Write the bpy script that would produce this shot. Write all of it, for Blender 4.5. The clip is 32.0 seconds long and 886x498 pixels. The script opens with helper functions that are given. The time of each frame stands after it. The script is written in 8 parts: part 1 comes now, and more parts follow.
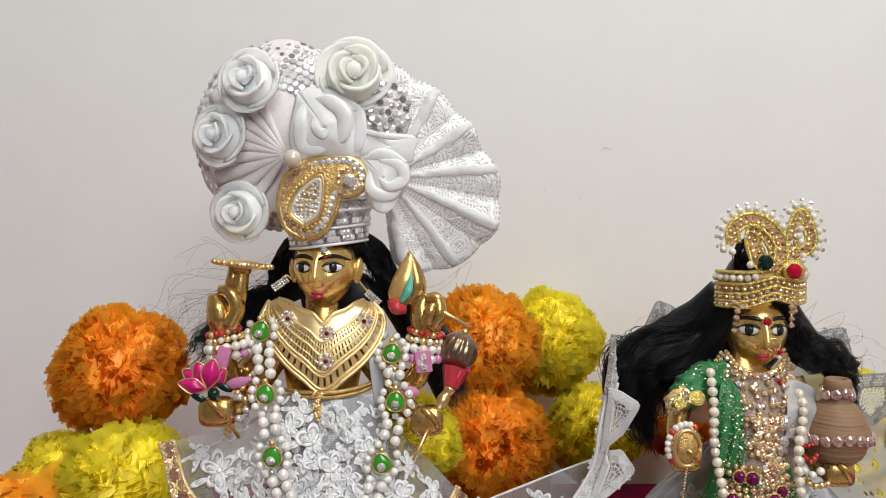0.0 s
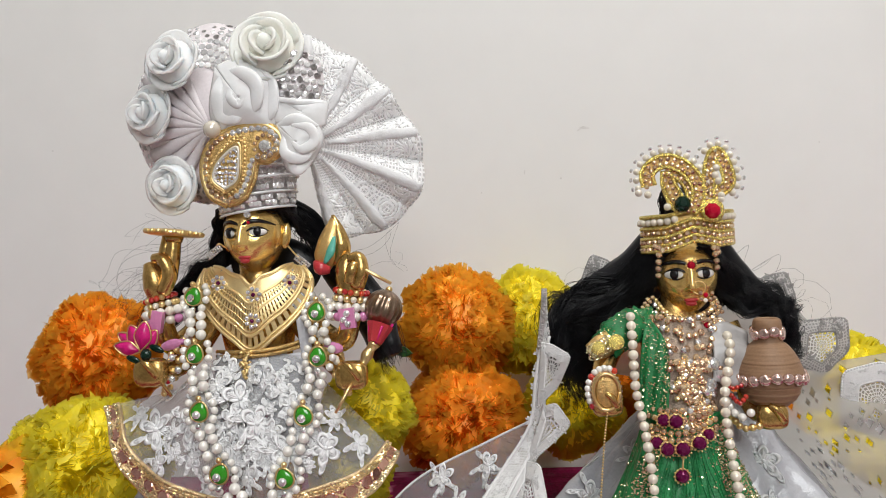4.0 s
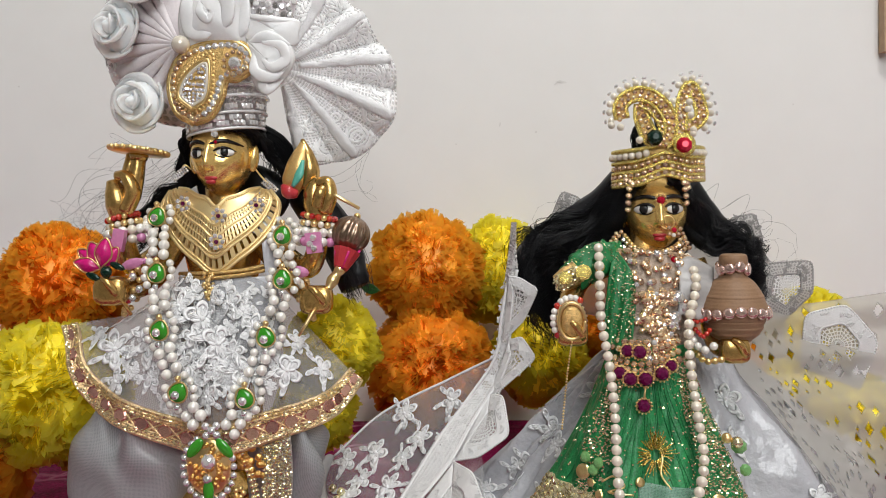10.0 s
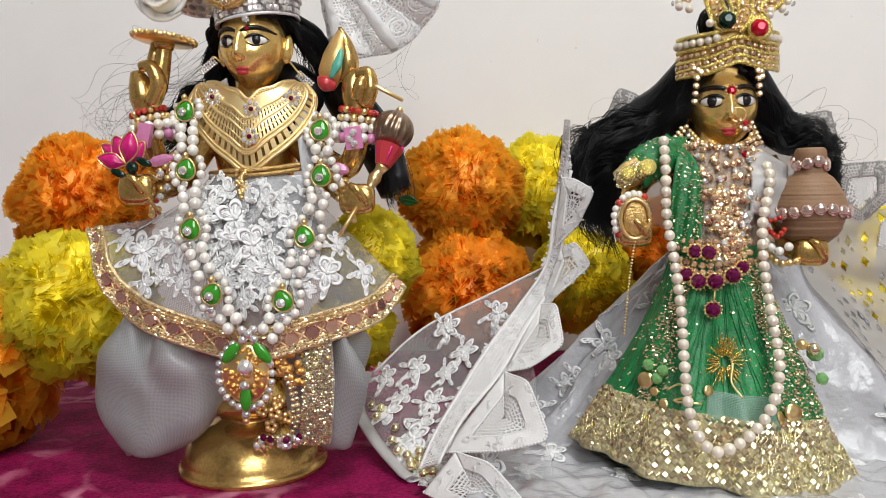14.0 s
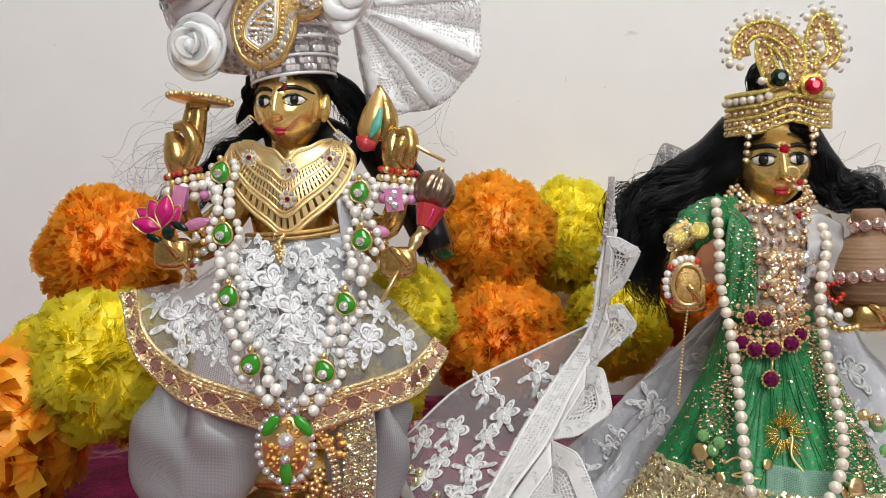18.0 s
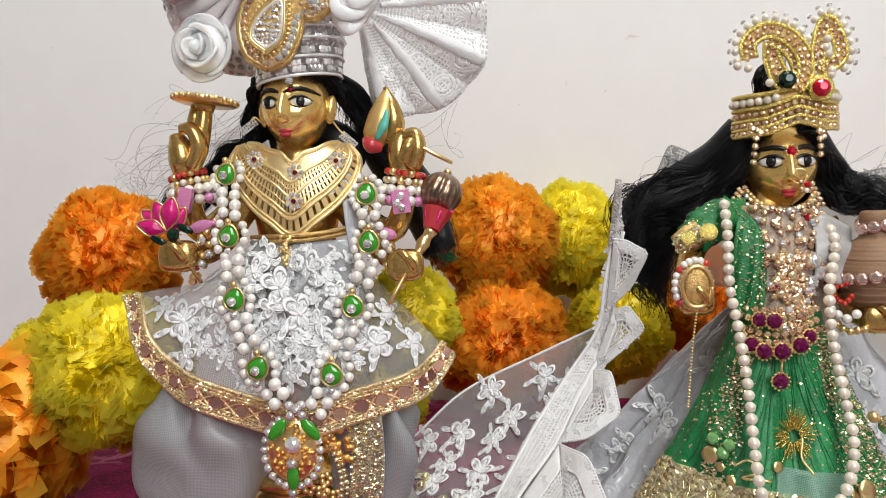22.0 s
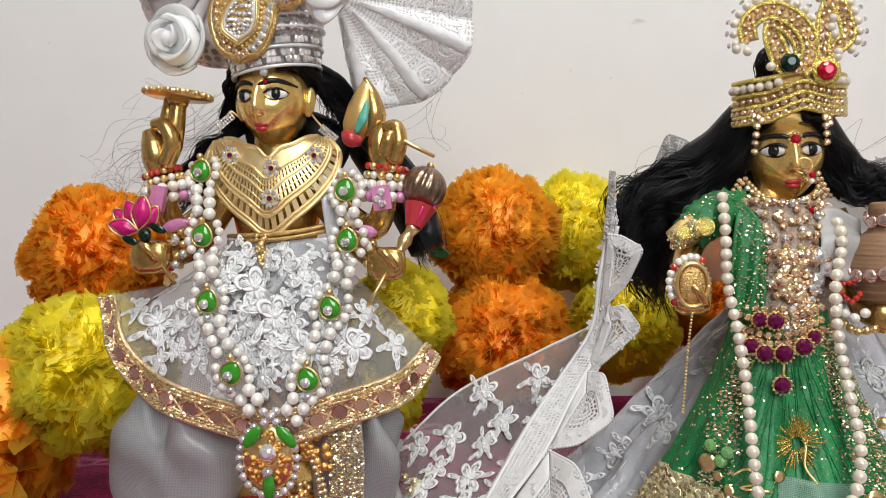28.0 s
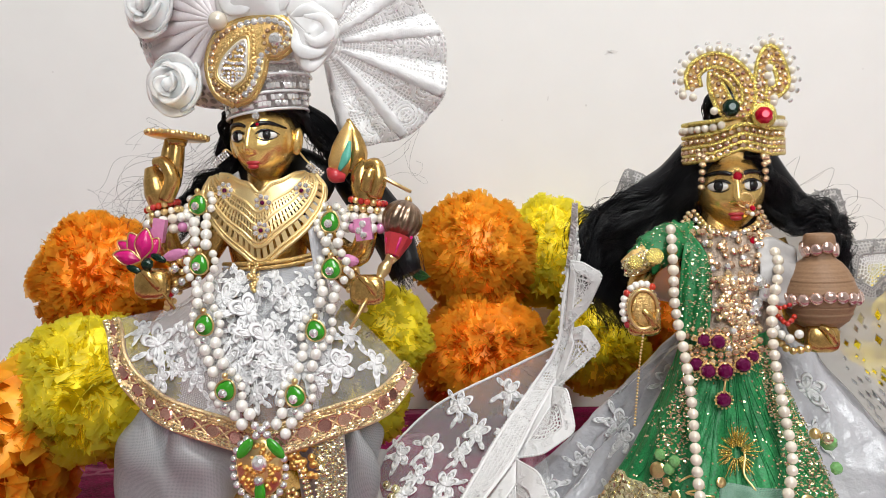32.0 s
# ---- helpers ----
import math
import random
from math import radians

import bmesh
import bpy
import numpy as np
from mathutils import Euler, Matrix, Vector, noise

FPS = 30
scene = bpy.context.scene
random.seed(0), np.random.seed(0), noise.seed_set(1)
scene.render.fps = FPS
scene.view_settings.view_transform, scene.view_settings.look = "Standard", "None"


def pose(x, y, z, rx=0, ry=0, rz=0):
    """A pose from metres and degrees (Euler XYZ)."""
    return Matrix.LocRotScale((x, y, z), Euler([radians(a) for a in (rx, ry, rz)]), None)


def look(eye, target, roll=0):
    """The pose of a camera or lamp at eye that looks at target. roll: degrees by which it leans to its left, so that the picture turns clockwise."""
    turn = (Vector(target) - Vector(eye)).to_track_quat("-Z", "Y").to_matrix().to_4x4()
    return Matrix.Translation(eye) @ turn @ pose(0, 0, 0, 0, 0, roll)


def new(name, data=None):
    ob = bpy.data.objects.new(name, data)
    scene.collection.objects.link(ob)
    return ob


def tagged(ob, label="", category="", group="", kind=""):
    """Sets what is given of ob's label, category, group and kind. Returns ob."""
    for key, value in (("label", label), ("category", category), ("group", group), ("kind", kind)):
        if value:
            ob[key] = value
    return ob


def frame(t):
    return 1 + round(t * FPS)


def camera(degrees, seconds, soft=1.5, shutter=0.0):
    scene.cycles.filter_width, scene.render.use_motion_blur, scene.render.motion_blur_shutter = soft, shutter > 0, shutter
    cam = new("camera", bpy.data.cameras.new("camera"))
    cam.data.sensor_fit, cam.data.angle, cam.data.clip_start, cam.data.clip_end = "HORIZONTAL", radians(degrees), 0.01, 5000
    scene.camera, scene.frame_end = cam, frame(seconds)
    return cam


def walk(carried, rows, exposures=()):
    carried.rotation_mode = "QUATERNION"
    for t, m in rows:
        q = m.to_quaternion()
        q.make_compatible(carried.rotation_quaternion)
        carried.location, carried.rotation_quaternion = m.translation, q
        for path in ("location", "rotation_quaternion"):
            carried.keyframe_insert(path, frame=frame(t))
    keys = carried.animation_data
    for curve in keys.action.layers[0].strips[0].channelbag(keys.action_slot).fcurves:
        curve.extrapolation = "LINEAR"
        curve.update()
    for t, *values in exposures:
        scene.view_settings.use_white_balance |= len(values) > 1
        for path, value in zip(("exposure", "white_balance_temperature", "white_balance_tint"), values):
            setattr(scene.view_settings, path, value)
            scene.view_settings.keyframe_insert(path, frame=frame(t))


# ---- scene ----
cam = camera(59.0, 32.0, soft=0.9)
METRES, EYE, TILT, LEAN, TURN = 0.36, 0.19, -3.0, 0.0, 0.0
ROWS = [
    (0.0, 0.0, 0.0, 0.0, -0.0, 0.0, -0.0),
    (0.5, 0.0269, 0.0159, -0.0272, 1.02, 3.71, 0.04),
    (1.0, 0.0401, 0.0129, -0.0552, 2.19, 3.81, 0.32),
    (1.5, 0.0874, -0.006, -0.0695, 3.19, 3.53, 1.03),
    (2.0, 0.1302, -0.0249, -0.0781, 3.65, 3.09, 1.8),
    (2.5, 0.1586, -0.0244, -0.0802, 5.04, 2.61, 2.71),
    (4.5, 0.1805, 0.0066, -0.0988, 5.8, 2.21, 2.78),
    (5.0, 0.1546, 0.0368, -0.1234, 5.21, 1.94, 2.65),
    (5.5, 0.1911, 0.028, -0.1218, 4.74, 2.06, 2.63),
    (6.0, 0.191, 0.0249, -0.1228, 5.25, 2.04, 2.7),
    (6.5, 0.181, 0.0243, -0.1199, 5.33, 2.07, 2.75),
    (7.0, 0.1878, 0.0229, -0.121, 4.91, 2.17, 2.71),
    (7.5, 0.182, 0.0205, -0.1192, 4.93, 2.22, 2.65),
    (8.0, 0.1731, 0.0291, -0.1358, 4.72, 1.96, 2.43),
    (8.5, 0.1677, 0.0147, -0.1559, 4.85, 1.23, 2.04),
    (9.0, 0.169, 0.01, -0.1577, 4.76, 0.65, 1.5),
    (9.5, 0.1702, 0.0044, -0.1496, 4.23, 0.83, 1.11),
    (10.0, 0.1845, -0.0005, -0.1522, 3.94, 1.15, 0.92),
    (10.5, 0.1905, -0.0031, -0.1567, 4.48, 1.64, 1.01),
    (11.0, 0.1794, 0.0013, -0.1607, 5.19, 1.82, 1.14),
    (11.5, 0.1812, 0.0034, -0.165, 5.5, 1.33, 1.27),
    (12.0, 0.1656, 0.0208, -0.1796, 5.39, 0.57, 1.28),
    (12.5, 0.1471, 0.0391, -0.1964, 5.0, -0.4, 1.17),
    (13.0, 0.144, 0.0461, -0.2079, 4.75, -1.01, 1.05),
    (13.5, 0.1438, 0.0537, -0.218, 4.69, -1.54, 0.98),
    (15.5, 0.1205, 0.0869, -0.2141, 5.48, -1.9, 0.54),
    (16.0, 0.1328, 0.1057, -0.2021, 5.22, -1.57, 0.67),
    (16.5, 0.1208, 0.1119, -0.196, 5.05, -1.4, 0.89),
    (17.0, 0.0979, 0.1095, -0.1965, 5.37, -1.18, 1.11),
    (17.5, 0.0948, 0.1052, -0.1899, 5.46, -1.18, 1.18),
    (18.0, 0.1017, 0.081, -0.167, 5.36, -0.67, 1.2),
    (18.5, 0.1024, 0.0762, -0.162, 5.36, -0.05, 1.23),
    (19.0, 0.1026, 0.0741, -0.1608, 5.3, 0.33, 1.3),
    (19.5, 0.0959, 0.0751, -0.161, 5.18, 0.49, 1.36),
    (20.0, 0.0996, 0.0805, -0.1689, 5.0, 0.33, 1.32),
    (20.5, 0.0999, 0.0893, -0.1761, 5.03, -0.03, 1.28),
    (21.0, 0.1011, 0.0856, -0.1728, 4.97, -0.34, 1.28),
    (21.5, 0.1028, 0.085, -0.1717, 4.92, -0.39, 1.25),
    (22.0, 0.0859, 0.0842, -0.1697, 4.78, -0.3, 1.25),
    (22.5, 0.0888, 0.0904, -0.1703, 4.54, -0.31, 1.22),
    (23.0, 0.0855, 0.0976, -0.1632, 4.72, -0.21, 1.17),
    (23.5, 0.0903, 0.1213, -0.1576, 4.92, -0.19, 1.15),
    (24.0, 0.0758, 0.1507, -0.1703, 4.9, -0.82, 1.18),
    (24.5, 0.0723, 0.1544, -0.1677, 5.24, -1.76, 1.33),
    (26.5, 0.0869, 0.1367, -0.1578, 6.4, -1.79, 1.86),
    (27.0, 0.0859, 0.1394, -0.1623, 6.4, -1.53, 1.81),
    (27.5, 0.1118, 0.1256, -0.1618, 6.45, -1.2, 1.78),
    (28.0, 0.1238, 0.1246, -0.1636, 6.62, -0.98, 1.77),
    (28.5, 0.1194, 0.122, -0.1604, 6.68, -0.91, 1.88),
    (29.0, 0.1202, 0.1204, -0.1592, 6.53, -0.97, 1.98),
    (29.5, 0.1184, 0.1204, -0.1583, 6.41, -0.98, 2.06),
    (30.0, 0.1162, 0.117, -0.1573, 6.15, -1.04, 2.04),
    (30.5, 0.1169, 0.1071, -0.1544, 5.89, -1.05, 1.95),
    (31.0, 0.1264, 0.1041, -0.1536, 5.81, -0.98, 1.82),
    (31.5, 0.1458, 0.0759, -0.1426, 5.83, -0.9, 1.85),
    (32.0, 0.1543, 0.0539, -0.142, 6.35, -0.47, 1.94),
]
walk(cam, [(t, pose(0, 0, EYE, TILT, LEAN, TURN) @ pose(METRES * x, METRES * y, METRES * z, 90 + pitch, roll, yaw)) for t, x, y, z, yaw, pitch, roll in ROWS], [(0, 0.03), (9, 0.01), (11, 0.0), (13, 0.2), (17, 0.12), (19, 0.2), (24, 0.23), (28, 0.17), (30, 0.16), (32, 0.34)])

# ---- light ----
world = bpy.data.worlds.new("sky")
scene.world = world
world.use_nodes = True
wt = world.node_tree
sky = wt.nodes.new("ShaderNodeTexSky")
sky.sky_type, sky.sun_disc = "NISHITA", False
sky.sun_elevation, sky.sun_rotation = radians(40), radians(200)
wt.links.new(sky.outputs[0], wt.nodes["Background"].inputs[0])
wt.nodes["Background"].inputs[1].default_value = 0.1
sun = new("sun", bpy.data.lights.new("sun", "SUN"))
sun.data.energy, sun.data.angle, sun.data.color = 2.0, radians(0.5), (1.0, 0.95, 0.88)
sun.matrix_basis = look((0.5, 3.0, 4.0), (0, 0, 0))
# frontal light added just inside an unseen window behind the camera
window_light = new("window_light", bpy.data.lights.new("window_light", "AREA"))
window_light.data.shape, window_light.data.size, window_light.data.size_y = "RECTANGLE", 1.1, 1.1
window_light.data.energy, window_light.data.color = 26.5, (0.985, 1.0, 0.99)
window_light.matrix_basis = look((0.55, -1.66, 1.25), (0.1, 0.4, 0.1))
# overhead light of an added, unseen lamp, so brightness falls off downwards
lamp_light = new("pendant_lamp_light", bpy.data.lights.new("pendant_lamp_light", "AREA"))
lamp_light.data.shape, lamp_light.data.size = "DISK", 0.22
lamp_light.data.energy, lamp_light.data.color = 6.9, (1.0, 0.99, 0.965)
lamp_light.matrix_basis = look((0.26, -0.04, 1.235), (0.16, 0.14, 0.0))


# ---- materials ----
def mat(name, color, rough=0.5, metal=0.0, var=0.12, scale=60.0, bump=0.0, bscale=400.0, spec=0.5, sheer=None, glow=0.0, alpha=None, coat=0.0, rnd=0.0, color2=None, uv=False, sheen=0.0, depth=0.0006, soft=0.0, film=0.0):
    """A surface: base colour varied at two scales, fine relief; sheer: share of light let through; film: share seen straight through; alpha: pattern of holes."""
    m = bpy.data.materials.new(name)
    m.use_nodes = True
    nt = m.node_tree
    N, L = nt.nodes, nt.links
    b = N["Principled BSDF"]
    tc = N.new("ShaderNodeTexCoord")
    co = tc.outputs["UV"] if uv else tc.outputs["Object"]
    n1 = N.new("ShaderNodeTexNoise")
    n1.inputs["Scale"].default_value, n1.inputs["Detail"].default_value = scale, 3.0
    n2 = N.new("ShaderNodeTexNoise")
    n2.inputs["Scale"].default_value, n2.inputs["Detail"].default_value = scale * 9.0, 2.0
    L.new(co, n1.inputs["Vector"]), L.new(co, n2.inputs["Vector"])
    mx = N.new("ShaderNodeMath")
    mx.operation = "ADD"
    L.new(n1.outputs[0], mx.inputs[0]), L.new(n2.outputs[0], mx.inputs[1])
    mr = N.new("ShaderNodeMapRange")
    mr.inputs["From Min"].default_value, mr.inputs["From Max"].default_value = 0.6, 1.4
    L.new(mx.outputs[0], mr.inputs["Value"])
    ramp = N.new("ShaderNodeMix")
    ramp.data_type = "RGBA"
    c = Vector(color)
    ramp.inputs[6].default_value = (*(c * (1 - var)), 1)
    ramp.inputs[7].default_value = (*(Vector(color2) if color2 else c * (1 + var)), 1)
    L.new(mr.outputs[0], ramp.inputs[0])
    col = ramp.outputs[2]
    if rnd:
        oi = N.new("ShaderNodeObjectInfo")
        hs = N.new("ShaderNodeHueSaturation")
        m1 = N.new("ShaderNodeMapRange")
        m1.inputs["To Min"].default_value, m1.inputs["To Max"].default_value = 1 - rnd, 1 + rnd
        ge = N.new("ShaderNodeNewGeometry")
        fr_ = N.new("ShaderNodeMath")
        fr_.operation = "ADD"
        L.new(oi.outputs["Random"], fr_.inputs[0]), L.new(ge.outputs["Random Per Island"], fr_.inputs[1])
        one = N.new("ShaderNodeMath")
        one.operation = "FRACT"
        L.new(fr_.outputs[0], one.inputs[0])
        L.new(one.outputs[0], m1.inputs["Value"])
        L.new(m1.outputs[0], hs.inputs["Value"])
        m2 = N.new("ShaderNodeMapRange")
        m2.inputs["To Min"].default_value, m2.inputs["To Max"].default_value = 0.5 - rnd * 0.05, 0.5 + rnd * 0.05
        L.new(one.outputs[0], m2.inputs["Value"])
        L.new(m2.outputs[0], hs.inputs["Hue"])
        L.new(col, hs.inputs["Color"])
        col = hs.outputs[0]
    L.new(col, b.inputs["Base Color"])
    b.inputs["Roughness"].default_value, b.inputs["Metallic"].default_value = rough, metal
    b.inputs["Specular IOR Level"].default_value = spec
    b.inputs["Coat Weight"].default_value = coat
    b.inputs["Sheen Weight"].default_value = sheen
    if soft:
        b.inputs["Subsurface Weight"].default_value, b.inputs["Subsurface Scale"].default_value = soft, 0.007
        b.inputs["Subsurface Radius"].default_value = (1.0, 0.9, 0.85)
    if bump:
        nb = N.new("ShaderNodeTexNoise")
        nb.inputs["Scale"].default_value, nb.inputs["Detail"].default_value = bscale, 4.0
        L.new(co, nb.inputs["Vector"])
        bp = N.new("ShaderNodeBump")
        bp.inputs["Strength"].default_value, bp.inputs["Distance"].default_value = bump, depth
        L.new(nb.outputs[0], bp.inputs["Height"]), L.new(bp.outputs[0], b.inputs["Normal"])
    out = N["Material Output"]
    shader = b.outputs[0]
    if sheer:
        tr = N.new("ShaderNodeBsdfTranslucent")
        L.new(col, tr.inputs[0])
        ms = N.new("ShaderNodeMixShader")
        ms.inputs[0].default_value = sheer
        L.new(shader, ms.inputs[1]), L.new(tr.outputs[0], ms.inputs[2])
        shader = ms.outputs[0]
    if alpha:
        kind, ascale, lo, hi, least, most = alpha
        tp = N.new("ShaderNodeBsdfTransparent")
        vo = N.new("ShaderNodeTexVoronoi")
        vo.feature = "DISTANCE_TO_EDGE" if kind == "net" else "F1"
        vo.inputs["Scale"].default_value = ascale
        vo.inputs["Randomness"].default_value = 0.25 if kind == "net" else 0.9
        L.new(co, vo.inputs["Vector"])
        ar = N.new("ShaderNodeMapRange")
        ar.inputs["From Min"].default_value, ar.inputs["From Max"].default_value = lo, hi
        ar.inputs["To Min"].default_value, ar.inputs["To Max"].default_value = (most, least)
        L.new(vo.outputs["Distance"], ar.inputs["Value"])
        ms = N.new("ShaderNodeMixShader")
        L.new(ar.outputs[0], ms.inputs[0])
        L.new(tp.outputs[0], ms.inputs[1]), L.new(shader, ms.inputs[2])
        shader = ms.outputs[0]
    if film:
        tp = N.new("ShaderNodeBsdfTransparent")
        tp.inputs[0].default_value = (*(c * 0.7 + Vector((1, 1, 1)) * 0.3), 1)
        ms = N.new("ShaderNodeMixShader")
        ms.inputs[0].default_value = film
        L.new(shader, ms.inputs[1]), L.new(tp.outputs[0], ms.inputs[2])
        shader = ms.outputs[0]
    L.new(shader, out.inputs[0])
    if glow:
        b.inputs["Emission Color"].default_value, b.inputs["Emission Strength"].default_value = (*color, 1), glow
    return m


M_WALL = mat("wall_paint", (0.80, 0.79, 0.775), 0.7, var=0.02, scale=4.0, bump=0.06, bscale=260.0)
M_MARK = mat("wall_smudge", (0.70, 0.685, 0.67), 0.8, var=0.15, scale=300.0)
# grey picked for unseen walls, to darken metal reflections and shadows
M_DIM = mat("unseen_wall_grey", (0.52, 0.50, 0.47), 0.8, var=0.06, scale=3.0)
M_CEIL = mat("ceiling_paint", (0.82, 0.81, 0.79), 0.8, var=0.03, scale=3.0)
M_FLOOR = mat("floor_stone", (0.24, 0.20, 0.17), 0.35, var=0.1, scale=8.0)
M_FRAME = mat("painted_wood", (0.75, 0.74, 0.72), 0.4, var=0.04, scale=20.0)
M_LAMP = mat("lamp_diffuser", (1.0, 0.97, 0.93), 0.5, glow=2.0)
M_ORANGE = mat("orange_plastic", (1.0, 0.50, 0.035), 0.4, var=0.05, scale=60, sheer=0.42, rnd=0.03, color2=(1.0, 0.57, 0.06), film=0.52, spec=0.12)
M_AMBER = mat("amber_plastic", (1.0, 0.55, 0.04), 0.4, var=0.05, scale=60, sheer=0.42, rnd=0.03, color2=(1.0, 0.61, 0.07), film=0.52, spec=0.12)
M_YELLOW = mat("yellow_plastic", (1.0, 0.90, 0.05), 0.3, var=0.05, scale=60, sheer=0.42, rnd=0.03, color2=(1.0, 0.95, 0.14), film=0.50, spec=0.22)
M_LEAF = mat("green_plastic", (0.015, 0.09, 0.02), 0.35, sheer=0.2)
M_BRASS = mat("old_brass", (0.60, 0.38, 0.13), 0.26, 0.9, var=0.35, scale=90, bump=0.10, bscale=700)
M_FACE = mat("polished_brass", (0.93, 0.63, 0.22), 0.24, 0.78, var=0.25, scale=120, bump=0.05, bscale=700)
M_GOLD = mat("gold_plate", (0.92, 0.69, 0.33), 0.30, 1.0, var=0.12, scale=200, bump=0.08, bscale=1500)
M_COLLAR = mat("collar_gold", (0.95, 0.74, 0.38), 0.34, 0.82, var=0.1, scale=200, bump=0.15, bscale=1800)
M_GOLDTHREAD = mat("gold_thread", (0.84, 0.63, 0.36), 0.30, 0.8, var=0.45, scale=420, bump=0.8, bscale=1500, depth=0.0006)
M_EYE = mat("eye_enamel", (0.85, 0.83, 0.80), 0.2, var=0.02)
M_INK = mat("black_paint", (0.012, 0.011, 0.012), 0.25, var=0.1)
M_LIP = mat("red_paint", (0.48, 0.035, 0.045), 0.3, var=0.15, scale=200)
M_TEAL = mat("teal_paint", (0.10, 0.42, 0.33), 0.35, var=0.15, scale=200)
M_TAN = mat("yellow_ochre_paint", (0.74, 0.48, 0.18), 0.32, 0.6, var=0.2, scale=200)
M_BRONZE = mat("dark_bronze", (0.30, 0.21, 0.15), 0.28, 0.95, var=0.25, scale=150)
M_HAIR = mat("black_hair", (0.006, 0.006, 0.008), 0.36, var=0.3, scale=80, spec=0.38)
M_PEARL = mat("pearl_white", (0.86, 0.83, 0.775), 0.18, 0.14, var=0.06, scale=200, coat=1.0, rnd=0.08, spec=0.8)
M_CREAMPEARL = mat("pearl_cream", (0.80, 0.73, 0.61), 0.18, 0.14, var=0.06, scale=200, coat=1.0, rnd=0.08, spec=0.8)
M_GEM = mat("clear_crystal", (0.95, 0.95, 0.96), 0.06, 0.74, var=0.3, scale=500, rnd=0.25)
M_ROSEGEM = mat("rose_crystal", (0.76, 0.42, 0.34), 0.12, 0.82, var=0.35, scale=400, rnd=0.25)
M_CHAMPAGNE = mat("champagne_crystal", (0.85, 0.61, 0.40), 0.14, 0.85, var=0.35, scale=500, rnd=0.3)
M_RUBY = mat("ruby_glass", (0.52, 0.004, 0.03), 0.07, 0.25, var=0.35, scale=300, spec=0.5)
M_PURPLE = mat("plum_glass", (0.15, 0.003, 0.065), 0.06, 0.45, var=0.3, scale=400, coat=0.4)
M_EMERALD = mat("dark_green_glass", (0.003, 0.022, 0.013), 0.07, 0.2, var=0.3, scale=400, spec=0.5)
M_ENAMEL = mat("green_enamel", (0.035, 0.30, 0.015), 0.15, var=0.12, scale=200, coat=0.8)
M_PINK = mat("magenta_enamel", (0.58, 0.006, 0.17), 0.3, var=0.25, scale=120, coat=0.2)
M_REDBEAD = mat("red_bead_glass", (0.50, 0.025, 0.015), 0.15, var=0.15, coat=0.8, rnd=0.15)
M_PINKBEAD = mat("lilac_bead", (0.60, 0.22, 0.42), 0.15, var=0.15, coat=0.8, rnd=0.15)
M_SATIN = mat("white_satin", (0.50, 0.50, 0.53), 0.15, coat=0.4, var=0.05, scale=90, bump=0.9, bscale=170, depth=0.0016, sheer=0.04)
M_ROSE = mat("white_foam", (0.97, 0.965, 0.96), 0.7, var=0.03, scale=100, soft=0.95, bump=0.1, bscale=1200)
M_CREAMROSE = mat("cream_foam", (0.93, 0.915, 0.83), 0.6, var=0.03, scale=100, soft=0.7)
M_LILAC = mat("lilac_organza", (0.85, 0.79, 0.81), 0.35, var=0.08, scale=100, sheer=0.1)
M_SILVER = mat("silver_cloth", (0.62, 0.58, 0.58), 0.28, 0.7, var=0.4, scale=260, bump=1.0, bscale=900, depth=0.003)
M_SILVERTRIM = mat("silver_thread", (0.74, 0.68, 0.64), 0.3, 0.7, var=0.4, scale=600, bump=1.0, bscale=1500, depth=0.0016)
M_BOW = mat("bow_satin", (0.95, 0.945, 0.95), 0.27, var=0.03, scale=90, bump=0.05, bscale=900, soft=0.3)
M_FANTHREAD = mat("fan_thread", (0.96, 0.96, 0.965), 0.28, var=0.06, scale=300, sheen=0.3)
M_ANTIQUE = mat("antique_gold_thread", (0.66, 0.44, 0.17), 0.32, 0.85, var=0.45, scale=500, bump=0.9, bscale=1500, depth=0.0007)
M_GREENGLASS = mat("green_glass", (0.20, 0.46, 0.16), 0.1, 0.25, var=0.3, scale=300, coat=0.8)
M_THREAD = mat("white_thread", (0.87, 0.87, 0.88), 0.25, var=0.08, scale=400, bump=0.6, bscale=2600, sheen=0.2, depth=0.0003, coat=0.3, spec=0.8)
M_NET = mat("white_net", (0.55, 0.56, 0.575), 0.42, var=0.05, scale=120, alpha=("net", 1500.0, 0.04, 0.3, 0.05, 0.34), uv=True, sheer=0.1)
M_GREYSATIN = mat("grey_satin", (0.40, 0.385, 0.38), 0.3, var=0.08, scale=60, bump=0.1, bscale=900)
M_TULLE = mat("white_tulle", (0.47, 0.48, 0.49), 0.34, var=0.03, scale=30, alpha=("net", 1900.0, 0.04, 0.3, 0.50, 0.74), uv=True, sheer=0.2)
M_LACE = mat("white_lace", (0.80, 0.795, 0.79), 0.5, var=0.08, scale=400, bump=0.7, bscale=1900, depth=0.0003, sheer=0.08)
M_LACEHOLES = mat("open_lace", (0.80, 0.795, 0.79), 0.5, var=0.08, scale=400, bump=0.7, bscale=1900, depth=0.0003, alpha=("net", 760.0, 0.10, 0.26, 0.05, 1.0), uv=True, sheer=0.08)
M_GREYLACE = mat("grey_lace", (0.58, 0.56, 0.545), 0.6, var=0.12, scale=200, bump=0.7, bscale=1300, alpha=("net", 800.0, 0.08, 0.34, 0.45, 1.0), uv=True, sheer=0.25)
M_ROSECLOTH = mat("rose_gold_braid", (0.56, 0.27, 0.20), 0.32, 0.6, var=0.35, scale=500, bump=0.8, bscale=1700, depth=0.0005)
